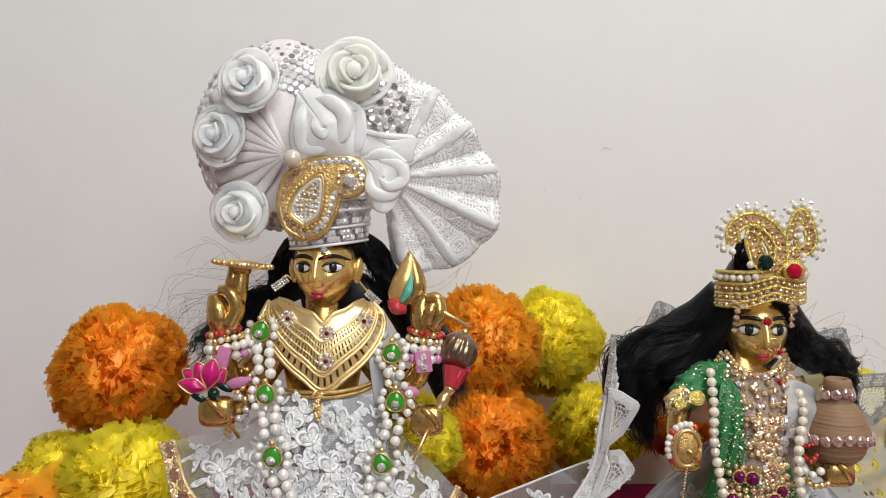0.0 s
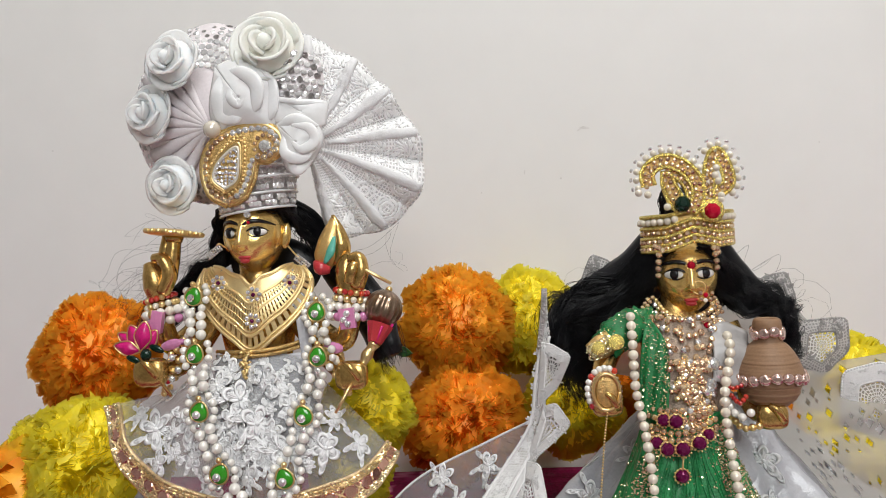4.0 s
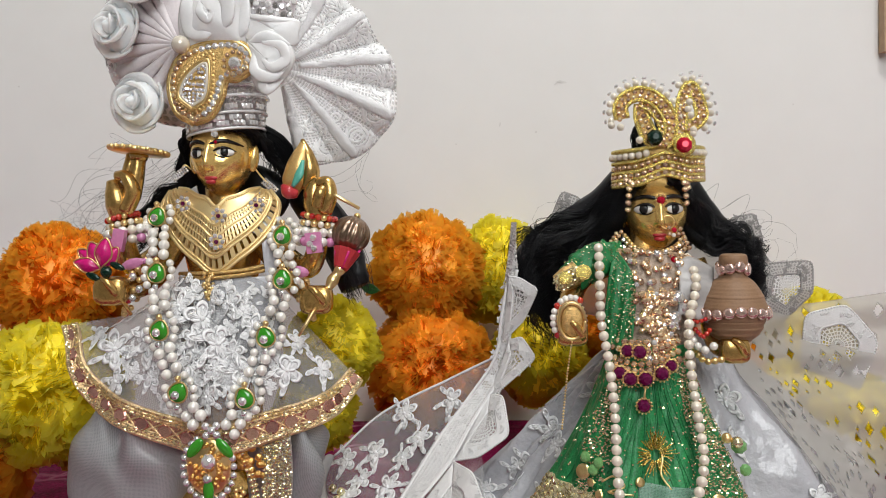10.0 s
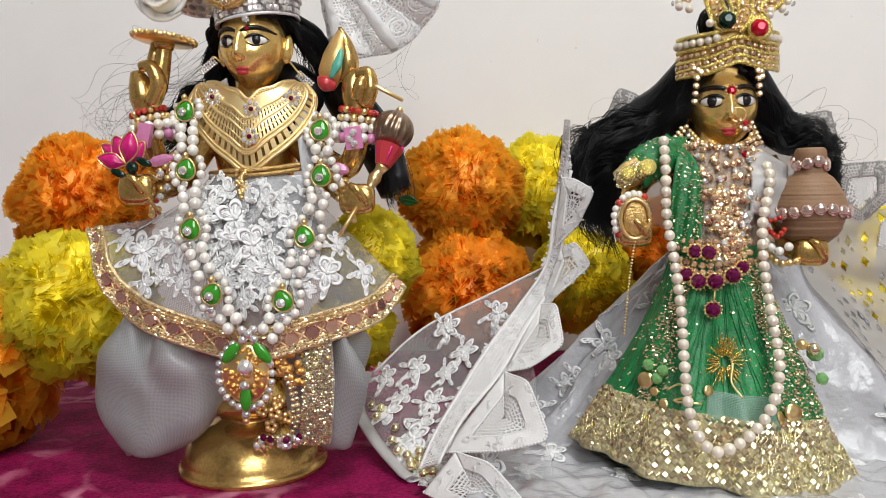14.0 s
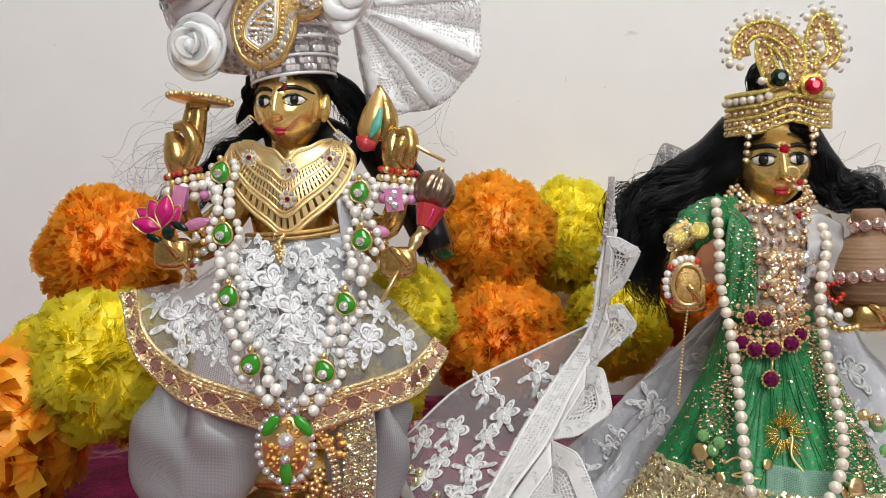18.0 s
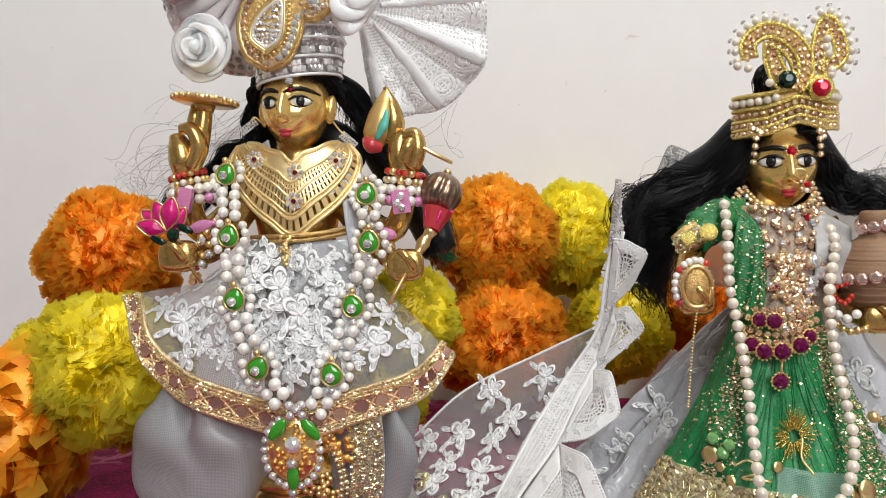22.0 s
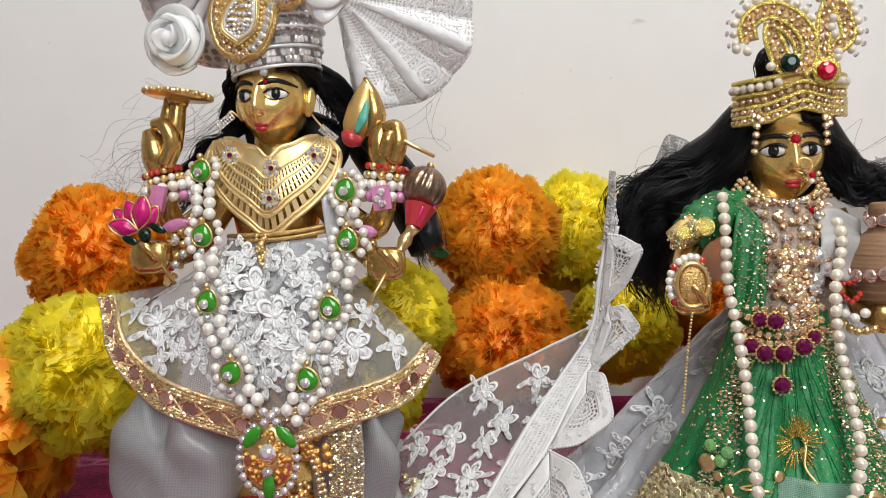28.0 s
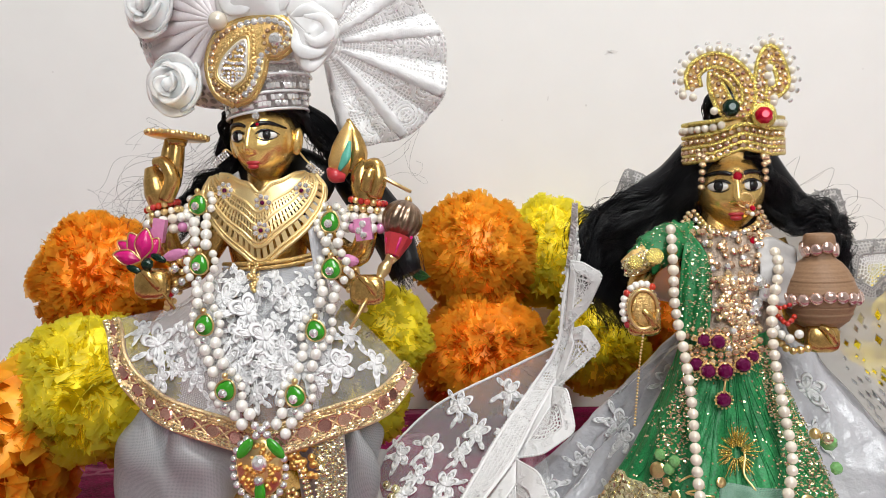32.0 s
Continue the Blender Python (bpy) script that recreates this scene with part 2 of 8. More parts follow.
M_CHAMPCLOTH = mat("champagne_mesh", (0.44, 0.35, 0.28), 0.35, 0.4, var=0.5, scale=450, bump=1.0, bscale=1200, depth=0.001)
# color2 puts the gauze's highlights into the colour as lighter mottling
M_GREEN = mat("green_gauze", (0.010, 0.22, 0.06), 0.34, var=0.3, scale=160, bump=0.6, bscale=1500, sheer=0.3, color2=(0.05, 0.46, 0.15), depth=0.0003)
M_SHAWL = mat("green_net", (0.006, 0.15, 0.04), 0.36, var=0.35, scale=300, bump=0.8, bscale=1300, sheer=0.2, color2=(0.03, 0.34, 0.10), depth=0.0004)
M_PALEGREEN = mat("pale_green_satin", (0.26, 0.46, 0.35), 0.35, var=0.15, scale=120, sheer=0.15, alpha=("net", 1800.0, 0.04, 0.3, 0.35, 0.7), uv=True)
M_SEQUIN = mat("gold_sequin", (0.84, 0.745, 0.48), 0.16, 0.85, var=0.25, scale=400, rnd=0.3)
M_GOLDMESH = mat("gold_mesh", (0.58, 0.51, 0.30), 0.4, 0.6, var=0.5, scale=500, bump=1.0, bscale=1200, depth=0.0012)
M_ZARI = mat("zari_cord", (0.80, 0.66, 0.20), 0.25, 0.9, var=0.25, scale=900, bump=0.9, bscale=2400)
M_MIRROR = mat("pink_mirror_stone", (0.72, 0.52, 0.46), 0.12, 0.8, var=0.35, scale=300, rnd=0.15)
M_CLAY = mat("brown_clay", (0.27, 0.155, 0.085), 0.6, var=0.12, scale=120, bump=0.25, bscale=500)


def velvet():
    # the brighter magenta blotches are the velvet's highlights, painted in
    m = mat("crimson_velvet", (0.13, 0.002, 0.032), 0.7, var=0.55, scale=70, bump=1.0, bscale=900, color2=(0.34, 0.008, 0.095), spec=0.1)
    nt = m.node_tree
    N, L = nt.nodes, nt.links
    b = N["Principled BSDF"]
    base = b.inputs["Base Color"].links[0].from_socket
    tc = N.new("ShaderNodeTexCoord")
    dn = N.new("ShaderNodeTexNoise")
    dn.inputs["Scale"].default_value = 40.0
    L.new(tc.outputs["Object"], dn.inputs["Vector"])
    add = N.new("ShaderNodeVectorMath")
    add.operation = "MULTIPLY_ADD"
    add.inputs[1].default_value = (0.03, 0.03, 0.03)
    L.new(dn.outputs["Color"], add.inputs[0]), L.new(tc.outputs["Object"], add.inputs[2])
    vo = N.new("ShaderNodeTexVoronoi")
    vo.feature = "DISTANCE_TO_EDGE"
    vo.inputs["Scale"].default_value = 24.0
    L.new(add.outputs[0], vo.inputs["Vector"])
    mr = N.new("ShaderNodeMapRange")
    mr.inputs["From Min"].default_value, mr.inputs["From Max"].default_value = 0.02, 0.075
    mr.inputs["To Min"].default_value, mr.inputs["To Max"].default_value = 0.8, 0.0
    L.new(vo.outputs["Distance"], mr.inputs["Value"])
    big = N.new("ShaderNodeTexNoise")
    big.inputs["Scale"].default_value = 14.0
    L.new(tc.outputs["Object"], big.inputs["Vector"])
    br = N.new("ShaderNodeMapRange")
    br.inputs["From Min"].default_value, br.inputs["From Max"].default_value = 0.5, 0.68
    L.new(big.outputs[0], br.inputs["Value"])
    mul = N.new("ShaderNodeMath")
    mul.operation = "MULTIPLY"
    L.new(mr.outputs[0], mul.inputs[0]), L.new(br.outputs[0], mul.inputs[1])
    mx = N.new("ShaderNodeMix")
    mx.data_type = "RGBA"
    mx.inputs[7].default_value = (0.80, 0.36, 0.48, 1)
    L.new(mul.outputs[0], mx.inputs[0]), L.new(base, mx.inputs[6])
    L.new(mx.outputs[2], b.inputs["Base Color"])
    return m


M_VELVET = velvet()


# ---- shapes: each gives (corners, faces) ----
def mesh(name, shape, material, smooth=True, uv=None):
    v, f = shape[0], shape[1]
    me = bpy.data.meshes.new(name)
    me.from_pydata([tuple(p) for p in v], [], [tuple(int(i) for i in q) for q in f])
    for m in (material if isinstance(material, (list, tuple)) else [material]):
        me.materials.append(m)
    if len(shape) > 2 and shape[2] is not None:
        me.polygons.foreach_set("material_index", np.array(shape[2], dtype=np.int32))
    me.polygons.foreach_set("use_smooth", [smooth] * len(me.polygons))
    if uv is not None:
        lay = me.uv_layers.new(name="map")
        idx = np.zeros(len(me.loops), dtype=np.int32)
        me.loops.foreach_get("vertex_index", idx)
        lay.data.foreach_set("uv", np.asarray(uv, dtype=np.float32)[idx].ravel())
    if len(v) <= 40 and len(f) <= 30 and smooth and all(len(q) == 4 for q in f):
        me.polygons.foreach_set("use_smooth", [False] * len(me.polygons))
    me.update()
    return me


def join(shapes, slots=None):
    V, F, S, n = [], [], [], 0
    for k, s in enumerate(shapes):
        v = np.asarray(s[0], dtype=float)
        V.append(v)
        F += [tuple(i + n for i in q) for q in s[1]]
        S += [slots[k] if slots else 0] * len(s[1])
        n += len(v)
    return np.concatenate(V), F, S


def moved(shape, m):
    v = np.asarray(shape[0], dtype=float)
    a = np.array(m)
    return v @ a[:3, :3].T + a[:3, 3], shape[1]


def crumpled(shape, amp, freq):
    v = np.asarray(shape[0], dtype=float)
    d = np.array([noise.noise_vector((p[0] * freq, p[1] * freq, p[2] * freq)) for p in v])
    return v + amp * d, shape[1]


def world_of(ob):
    m = ob.matrix_basis.copy()
    return world_of(ob.parent) @ ob.matrix_parent_inverse @ m if ob.parent else m


def thing(name, label, category, at, group="", kind=""):
    ob = new(name)
    ob.empty_display_size = 0.01
    ob.matrix_basis = Matrix.Translation(at)
    return tagged(ob, label, category, group, kind)


def part(name, me, parent, label="", m=None):
    """One mesh object under a thing or a part; m is its pose in the world."""
    ob = new(name, me)
    ob.parent = parent
    ob.matrix_parent_inverse = world_of(parent).inverted()
    ob.matrix_basis = m or Matrix()
    return tagged(ob, label)


def box(x0, x1, y0, y1, z0, z1):
    v = [(x, y, z) for z in (z0, z1) for y in (y0, y1) for x in (x0, x1)]
    return v, [(0, 2, 3, 1), (4, 5, 7, 6), (0, 1, 5, 4), (1, 3, 7, 5), (3, 2, 6, 7), (2, 0, 4, 6)]


def ball(c=(0, 0, 0), r=(1, 1, 1), nu=12, nv=8):
    r = (r, r, r) if np.isscalar(r) else r
    v = [(0, 0, 1)]
    for j in range(1, nv):
        a = math.pi * j / nv
        v += [(math.sin(a) * math.cos(2 * math.pi * i / nu), math.sin(a) * math.sin(2 * math.pi * i / nu), math.cos(a)) for i in range(nu)]
    v.append((0, 0, -1))
    f = [(0, 1 + i, 1 + (i + 1) % nu) for i in range(nu)]
    for j in range(nv - 2):
        o = 1 + j * nu
        f += [(o + i, o + nu + i, o + nu + (i + 1) % nu, o + (i + 1) % nu) for i in range(nu)]
    o = 1 + (nv - 2) * nu
    f += [(o + i, len(v) - 1, o + (i + 1) % nu) for i in range(nu)]
    return np.array(v) * np.array(r) + np.array(c), f


def lathe(profile, c=(0, 0, 0), n=32, squash=1.0):
    v, f = [], []
    for r, z in profile:
        v += [(c[0] + r * math.cos(2 * math.pi * i / n), c[1] + squash * r * math.sin(2 * math.pi * i / n), c[2] + z) for i in range(n)]
    for j in range(len(profile) - 1):
        f += [(j * n + i, j * n + (i + 1) % n, (j + 1) * n + (i + 1) % n, (j + 1) * n + i) for i in range(n)]
    f.append(tuple(range(n))[::-1])
    f.append(tuple(range((len(profile) - 1) * n, len(profile) * n)))
    return np.array(v), f


def path(pts, n):
    """A smooth line of n places through the given ones (Catmull-Rom)."""
    p = np.asarray(pts, dtype=float)
    p = np.vstack([2 * p[0] - p[1], p, 2 * p[-1] - p[-2]])
    t = np.linspace(0, len(p) - 3 - 1e-9, n)
    k = t.astype(int)
    s = (t - k)[:, None]
    a, b, c, d = p[k], p[k + 1], p[k + 2], p[k + 3]
    return 0.5 * (2 * b + (c - a) * s + (2 * a - 5 * b + 4 * c - d) * s ** 2 + (3 * b - a - 3 * c + d) * s ** 3)


def evenly(line, step=None, n=None):
    d = np.r_[0, np.cumsum(np.linalg.norm(np.diff(line, axis=0), axis=1))]
    n = n or max(2, int(round(d[-1] / step)) + 1)
    s = np.linspace(0, d[-1], n)
    return np.stack([np.interp(s, d, line[:, k]) for k in range(3)], axis=1)


def tube(line, radius, n=8, flat=1.0, caps=True):
    p = np.asarray(line, dtype=float)
    r = np.full(len(p), radius) if np.isscalar(radius) else np.interp(np.linspace(0, 1, len(p)), np.linspace(0, 1, len(radius)), radius)
    t = np.gradient(p, axis=0)
    t /= np.linalg.norm(t, axis=1)[:, None] + 1e-12
    up = np.array((0.13, 1.0, 0.07))
    a = np.cross(t, up)
    a /= np.linalg.norm(a, axis=1)[:, None] + 1e-12
    b = np.cross(a, t)
    w = 2 * np.pi * np.arange(n) / n
    v = p[:, None] + r[:, None, None] * (a[:, None] * np.cos(w)[None, :, None] + flat * b[:, None] * np.sin(w)[None, :, None])
    f = [(j * n + i, j * n + (i + 1) % n, (j + 1) * n + (i + 1) % n, (j + 1) * n + i) for j in range(len(p) - 1) for i in range(n)]
    if caps:
        f += [tuple(range(n))[::-1], tuple(range((len(p) - 1) * n, len(p) * n))]
    return v.reshape(-1, 3), f


def surface(ctrl, nu, nv):
    """A smooth grid of nu x nv places through rows of given places."""
    rows = np.stack([path(r, nv) for r in ctrl])
    return np.stack([path(rows[:, j], nu) for j in range(nv)], axis=1)


def normals(g):
    n = np.cross(np.gradient(g, axis=0), np.gradient(g, axis=1))
    return n / (np.linalg.norm(n, axis=2)[..., None] + 1e-12)


def sheet(g, thick=0.0005):
    """A cloth with two sides and closed edges over the grid g. Also gives its map in metres."""
    nu, nv = g.shape[:2]
    n = normals(g)
    v = np.concatenate([(g + n * thick / 2).reshape(-1, 3), (g - n * thick / 2).reshape(-1, 3)])
    q = [(i * nv + j, (i + 1) * nv + j, (i + 1) * nv + j + 1, i * nv + j + 1) for i in range(nu - 1) for j in range(nv - 1)]
    k = nu * nv
    f = q + [tuple(x + k for x in reversed(a)) for a in q]
    rim = [i * nv for i in range(nu)] + [(nu - 1) * nv + j for j in range(1, nv)] + [i * nv + nv - 1 for i in range(nu - 2, -1, -1)] + [j for j in range(nv - 2, 0, -1)]
    f += [(rim[(i + 1) % len(rim)], rim[i], rim[i] + k, rim[(i + 1) % len(rim)] + k) for i in range(len(rim))]
    lu = np.r_[0, np.cumsum(np.linalg.norm(np.diff(g[:, nv // 2], axis=0), axis=1))]
    lv = np.r_[0, np.cumsum(np.linalg.norm(np.diff(g[nu // 2], axis=0), axis=1))]
    uv = np.stack(np.meshgrid(lu, lv, indexing="ij"), axis=2).reshape(-1, 2)
    return (v, f), np.concatenate([uv, uv])


def cloth(name, g, material, parent, label="", thick=0.0005):
    s, uv = sheet(g, thick)
    return part(name, mesh(name, s, material, uv=uv), parent, label)


def facing(n, up=(0, 0, 1), at=(0, 0, 0), size=1.0):
    """A pose whose z points along n."""
    z = Vector(n).normalized()
    x = Vector(up).cross(z)
    x = x.normalized() if x.length > 1e-6 else Vector((1, 0, 0))
    y = z.cross(x)
    return Matrix(((x.x * size, y.x * size, z.x * size, at[0]), (x.y * size, y.y * size, z.y * size, at[1]), (x.z * size, y.z * size, z.z * size, at[2]), (0, 0, 0, 1)))


def at(p, size=1.0):
    return Matrix.Translation(tuple(p)) @ Matrix.Scale(size, 4)


def gem_shape(n=8):
    """A cut stone one across, its small table towards z, its crown cut in two rows of facets."""
    v = [(0.20 * math.cos(2 * math.pi * (i + 0.5) / n), 0.20 * math.sin(2 * math.pi * (i + 0.5) / n), 0.34) for i in range(n)]
    v += [(0.38 * math.cos(2 * math.pi * i / n), 0.38 * math.sin(2 * math.pi * i / n), 0.25) for i in range(n)]
    v += [(0.5 * math.cos(2 * math.pi * (i + 0.5) / n), 0.5 * math.sin(2 * math.pi * (i + 0.5) / n), 0.02) for i in range(n)]
    v += [(0.36 * math.cos(2 * math.pi * (i + 0.5) / n), 0.36 * math.sin(2 * math.pi * (i + 0.5) / n), -0.2) for i in range(n)]
    f = [tuple(range(n)), tuple(range(3 * n, 4 * n))[::-1]]
    for i in range(n):
        j = (i + 1) % n
        f += [(n + i, i, (i - 1) % n), (n + i, n + j, i), (n + i, 2 * n + i, n + j), (n + i, 2 * n + (i - 1) % n, 2 * n + i), (2 * n + i, 3 * n + i, 3 * n + j, 2 * n + j)]
    return v, f


BEAD = {m: mesh("bead", ball(r=0.5, nu=12, nv=8), m) for m in (M_PEARL, M_CREAMPEARL, M_GOLD, M_COLLAR, M_REDBEAD, M_PINKBEAD, M_SEQUIN)}
GEM = {m: mesh("stone", gem_shape(), m, smooth=False) for m in (M_GEM, M_ROSEGEM, M_CHAMPAGNE, M_RUBY, M_PURPLE, M_EMERALD, M_GREENGLASS)}


def bead(name, p, size, material, parent, label=""):
    return part(name, BEAD[material], parent, label, at(p, size))


def stone(name, p, size, material, parent, n=(0, -1, 0.1), label=""):
    return part(name, GEM[material], parent, label, facing(n, at=p, size=size))


# ---- the room ----
tagged(new("wall_north", mesh("wall_north", box(-1.8, 1.8, 0.54, 0.66, -0.4, 2.0), M_WALL)), "off-white painted plaster wall behind the shrine, faintly marked", "wall", kind="structure")
# unseen walls that close the room and shape its bounced light
tagged(new("wall_east", mesh("wall_east", box(1.8, 1.92, -1.82, 0.66, -0.4, 2.0), M_DIM)), "unseen side wall, plain beige-grey to deepen reflections", "wall", kind="structure")
tagged(new("wall_west", mesh("wall_west", box(-1.92, -1.8, -1.82, 0.66, -0.4, 2.0), M_DIM)), "unseen side wall, plain beige-grey to deepen reflections", "wall", kind="structure")
tagged(new("wall_south", mesh("wall_south", join([box(-1.8, -0.05, -1.82, -1.7, -0.4, 2.0), box(1.15, 1.8, -1.82, -1.7, -0.4, 2.0), box(-0.05, 1.15, -1.82, -1.7, -0.4, 0.65), box(-0.05, 1.15, -1.82, -1.7, 1.85, 2.0)]), M_DIM)), "unseen rear wall, beige-grey to deepen reflections, with a window opening", "wall", kind="structure")
tagged(new("ceiling", mesh("ceiling", box(-1.92, 1.92, -1.82, 0.66, 2.0, 2.1), M_CEIL)), "plain white painted ceiling", "ceiling", kind="structure")
tagged(new("floor", mesh("floor", box(-1.92, 1.92, -1.82, 0.66, -0.5, -0.4), M_FLOOR)), "brown polished stone floor", "floor", kind="structure")
# unseen window, added to carry the frontal light
win = tagged(new("window_1"), "unseen added window, white wood, in the opposite wall", "window", kind="structure")
win.matrix_basis = Matrix.Translation((0.55, -1.76, 0.65))
for k, b in enumerate((box(-0.05, 0.0, -1.79, -1.73, 0.65, 1.85), box(1.1, 1.15, -1.79, -1.73, 0.65, 1.85), box(0.0, 1.1, -1.79, -1.73, 0.65, 0.70), box(0.0, 1.1, -1.79, -1.73, 1.80, 1.85), box(0.53, 0.57, -1.785, -1.735, 0.70, 1.80))):
    part("window_frame", mesh("window_frame", b, M_FRAME), win)
# body for the added overhead light, out of every view
lamp = thing("pendant_lamp", "unseen added lamp, white, on a cord from the ceiling", "lamp", (0.26, -0.04, 1.25))
part("shade", mesh("shade", lathe([(0.13, 0.0), (0.128, 0.02), (0.07, 0.10), (0.02, 0.12)], (0.26, -0.04, 1.25), 40), M_FRAME), lamp)
part("cord", mesh("cord", tube([(0.26, -0.04, 1.36), (0.26, -0.04, 2.0)], 0.004, 8), M_FRAME), lamp)
table = thing("low_table", "low wooden table under the crimson cloth", "table", (0, 0.2, -0.4))
part("tabletop", mesh("tabletop", box(-0.6, 0.7, 0.12, 0.535, -0.03, -0.004), M_FRAME), table)
for x in (-0.55, 0.65):
    for y in (0.16, 0.5):
        part("leg", mesh("leg", box(x - 0.025, x + 0.025, y - 0.025, y + 0.025, -0.4, -0.03), M_FRAME), table)

# crimson velvet over the table
gx, gy = np.meshgrid(np.linspace(-0.5, 0.55, 90), np.linspace(0.16, 0.532, 50), indexing="ij")
gz = -0.0015 + np.array([[0.0012 * noise.noise((x * 22, y * 22, 0.3)) for x, y in zip(a, b)] for a, b in zip(gx, gy)])
s, uv = sheet(np.stack([gx, gy, gz], axis=2), 0.0022)
velvet_cloth = tagged(new("velvet_cloth", mesh("velvet_cloth", s, M_VELVET, uv=uv)), "crimson velvet cloth with pale veins, spread over the table", "cloth")


# ---- plastic marigolds ----
def petal_shape(seed):
    """A strip folded lengthwise, wider and ragged at its end; one long, along z."""
    r = random.Random(seed)
    w, curl, fold = r.uniform(0.07, 0.125), r.uniform(-0.3, 0.3), r.uniform(0.02, 0.07)
    v, f = [], []
    for j, s in enumerate((0.3, 0.62, 0.85, 1.0)):
        for i, a in enumerate((-1, -0.5, 0, 0.5, 1)):
            tip = r.uniform(-0.10, 0.05) if j == 3 else 0.0
            v.append((a * w * (0.35 + 0.75 * s), fold * (abs(a) - 0.5) * s * 2 + curl * s * s * 0.6 + r.uniform(-0.015, 0.015), s + tip))
    for j in range(3):
        for i in range(4):
            k = j * 5 + i
            f.append((k, k + 1, k + 6, k + 5))
    return v, f


SOLID = {M_ORANGE: mat("orange_core", (1.0, 0.40, 0.04), 0.5, var=0.1, scale=90), M_AMBER: mat("amber_core", (1.0, 0.47, 0.05), 0.5, var=0.1, scale=90), M_YELLOW: mat("yellow_core", (1.0, 0.82, 0.05), 0.5, var=0.1, scale=90)}
PETALS = {m: [mesh("petal", petal_shape(k), m) for k in range(12)] for m in (M_ORANGE, M_AMBER, M_YELLOW)}


def fringe(c, r, n, seed, wide, lay, back, material):
    """Narrow shredded strips that fill a flower between its petals; lay: how far their ends droop."""
    q = np.random.RandomState(seed)
    k = np.arange(n)
    z = 1 - 2 * (k + 0.5) / n
    a = k * 2.399963 + q.uniform(-0.3, 0.3, n)
    d = np.stack([np.sqrt(1 - z * z) * np.cos(a), np.sqrt(1 - z * z) * np.sin(a), z], axis=1)
    d = d[d[:, 1] < -back]
    d += np.array([noise.noise_vector((4.5 * p[0] + seed, 4.5 * p[1], 4.5 * p[2])) for p in d]) * 0.26 + q.normal(size=d.shape) * 0.03
    d /= np.linalg.norm(d, axis=1)[:, None]
    m = len(d)
    swirl = np.array([noise.noise_vector((2.2 * p[0] + 5 * seed, 2.2 * p[1], 2.2 * p[2])) for p in d])
    e = np.cross(d, swirl / np.linalg.norm(swirl, axis=1)[:, None] + q.normal(size=d.shape) * 0.35)
    e /= np.linalg.norm(e, axis=1)[:, None]
    b = np.cross(d, e)
    turn = np.where(b[:, 1:2] > 0, -1.0, 1.0)
    b, e = b * turn, e * turn
    size = r * (q.uniform(0.93, 1.01, m) + 0.20 * np.array([noise.noise((2.4 * p[0] + 3 * seed, 2.4 * p[1], 2.4 * p[2])) for p in d]))[:, None]
    w = r * wide * q.uniform(0.6, 1.4, m)[:, None]
    bend = lay * r * (0.5 * b * q.normal(size=(m, 1)) + np.array((0, 0, -0.35)))
    V = np.zeros((m, 4, 2, 3))
    for j, s_ in enumerate((0.68, 0.80, 0.91, 1.0)):
        for i, x in enumerate((-1.0, 1.0)):
            tip = q.uniform(-0.04, 0.02, (m, 1)) * r if j == 3 else 0.0
            V[:, j, i] = d * (size * s_ + tip) + e * x * w * (0.5 + 0.6 * s_) + bend * (s_ - 0.66) ** 1.5 * 3.0 + q.normal(size=(m, 3)) * 0.12 * w
    V[..., 2] = np.maximum(V[..., 2], 0.0015 - c[2])
    quad = [(j * 2, j * 2 + 2, j * 2 + 3, j * 2 + 1) for j in range(3)]
    me = mesh("fringe", (V.reshape(-1, 3) + np.array(c), [tuple(8 * t + x for x in f) for t in range(m) for f in quad]), material)
    soft_n = np.repeat((0.9 * d + 0.18 * b)[:, None], 8, axis=1).reshape(-1, 3)
    soft_n /= np.linalg.norm(soft_n, axis=1)[:, None]
    me.normals_split_custom_set_from_vertices([tuple(v) for v in soft_n])
    return me


def marigold(label, c, r, material, seed, n=110, back=-0.55, wide=0.04, lay=0.14, strips=4600):
    """A ball of shredded plastic; strips turned far from the room's front are left bare against the wall."""
    rr = random.Random(seed)
    t = thing("marigold", label, "artificial flower", (c[0], c[1], max(0.0, c[2] - r)), "plastic marigolds of the garland")
    v, f = ball((0, 0, 0), 1.0, 48, 32)
    lump = ([tuple(Vector(c) + Vector(p) * r * (0.84 + 0.14 * noise.noise(Vector(p) * 2.4 + Vector((3 * seed, 0, 0))))) for p in v], f)
    part("heart", mesh("heart", lump, SOLID[material]), t)
    for k in range(n):
        z = 1 - 2 * (k + 0.5) / n
        a = k * 2.399963 + rr.uniform(-0.15, 0.15)
        d = Vector((math.sqrt(1 - z * z) * math.cos(a), math.sqrt(1 - z * z) * math.sin(a), z))
        if d.y > -back:
            continue
        d = (d + Vector((rr.uniform(-1, 1), rr.uniform(-1, 1), rr.uniform(-1, 1))) * 0.2).normalized()
        m = d.to_track_quat("Z", "Y").to_matrix().to_4x4() @ Matrix.Rotation(rr.uniform(0, 6.283), 4, "Z")
        size = r * rr.uniform(0.92, 1.0)
        part("petal", rr.choice(PETALS[material]), t, "", Matrix.Translation(c) @ m @ Matrix.Diagonal((size * rr.uniform(0.9, 1.5), size, size, 1)))
    tagged(part("fringe", fringe(c, r, strips, seed, wide, lay, back, material), t, "finely shredded strips"), kind="stuff")
    return t


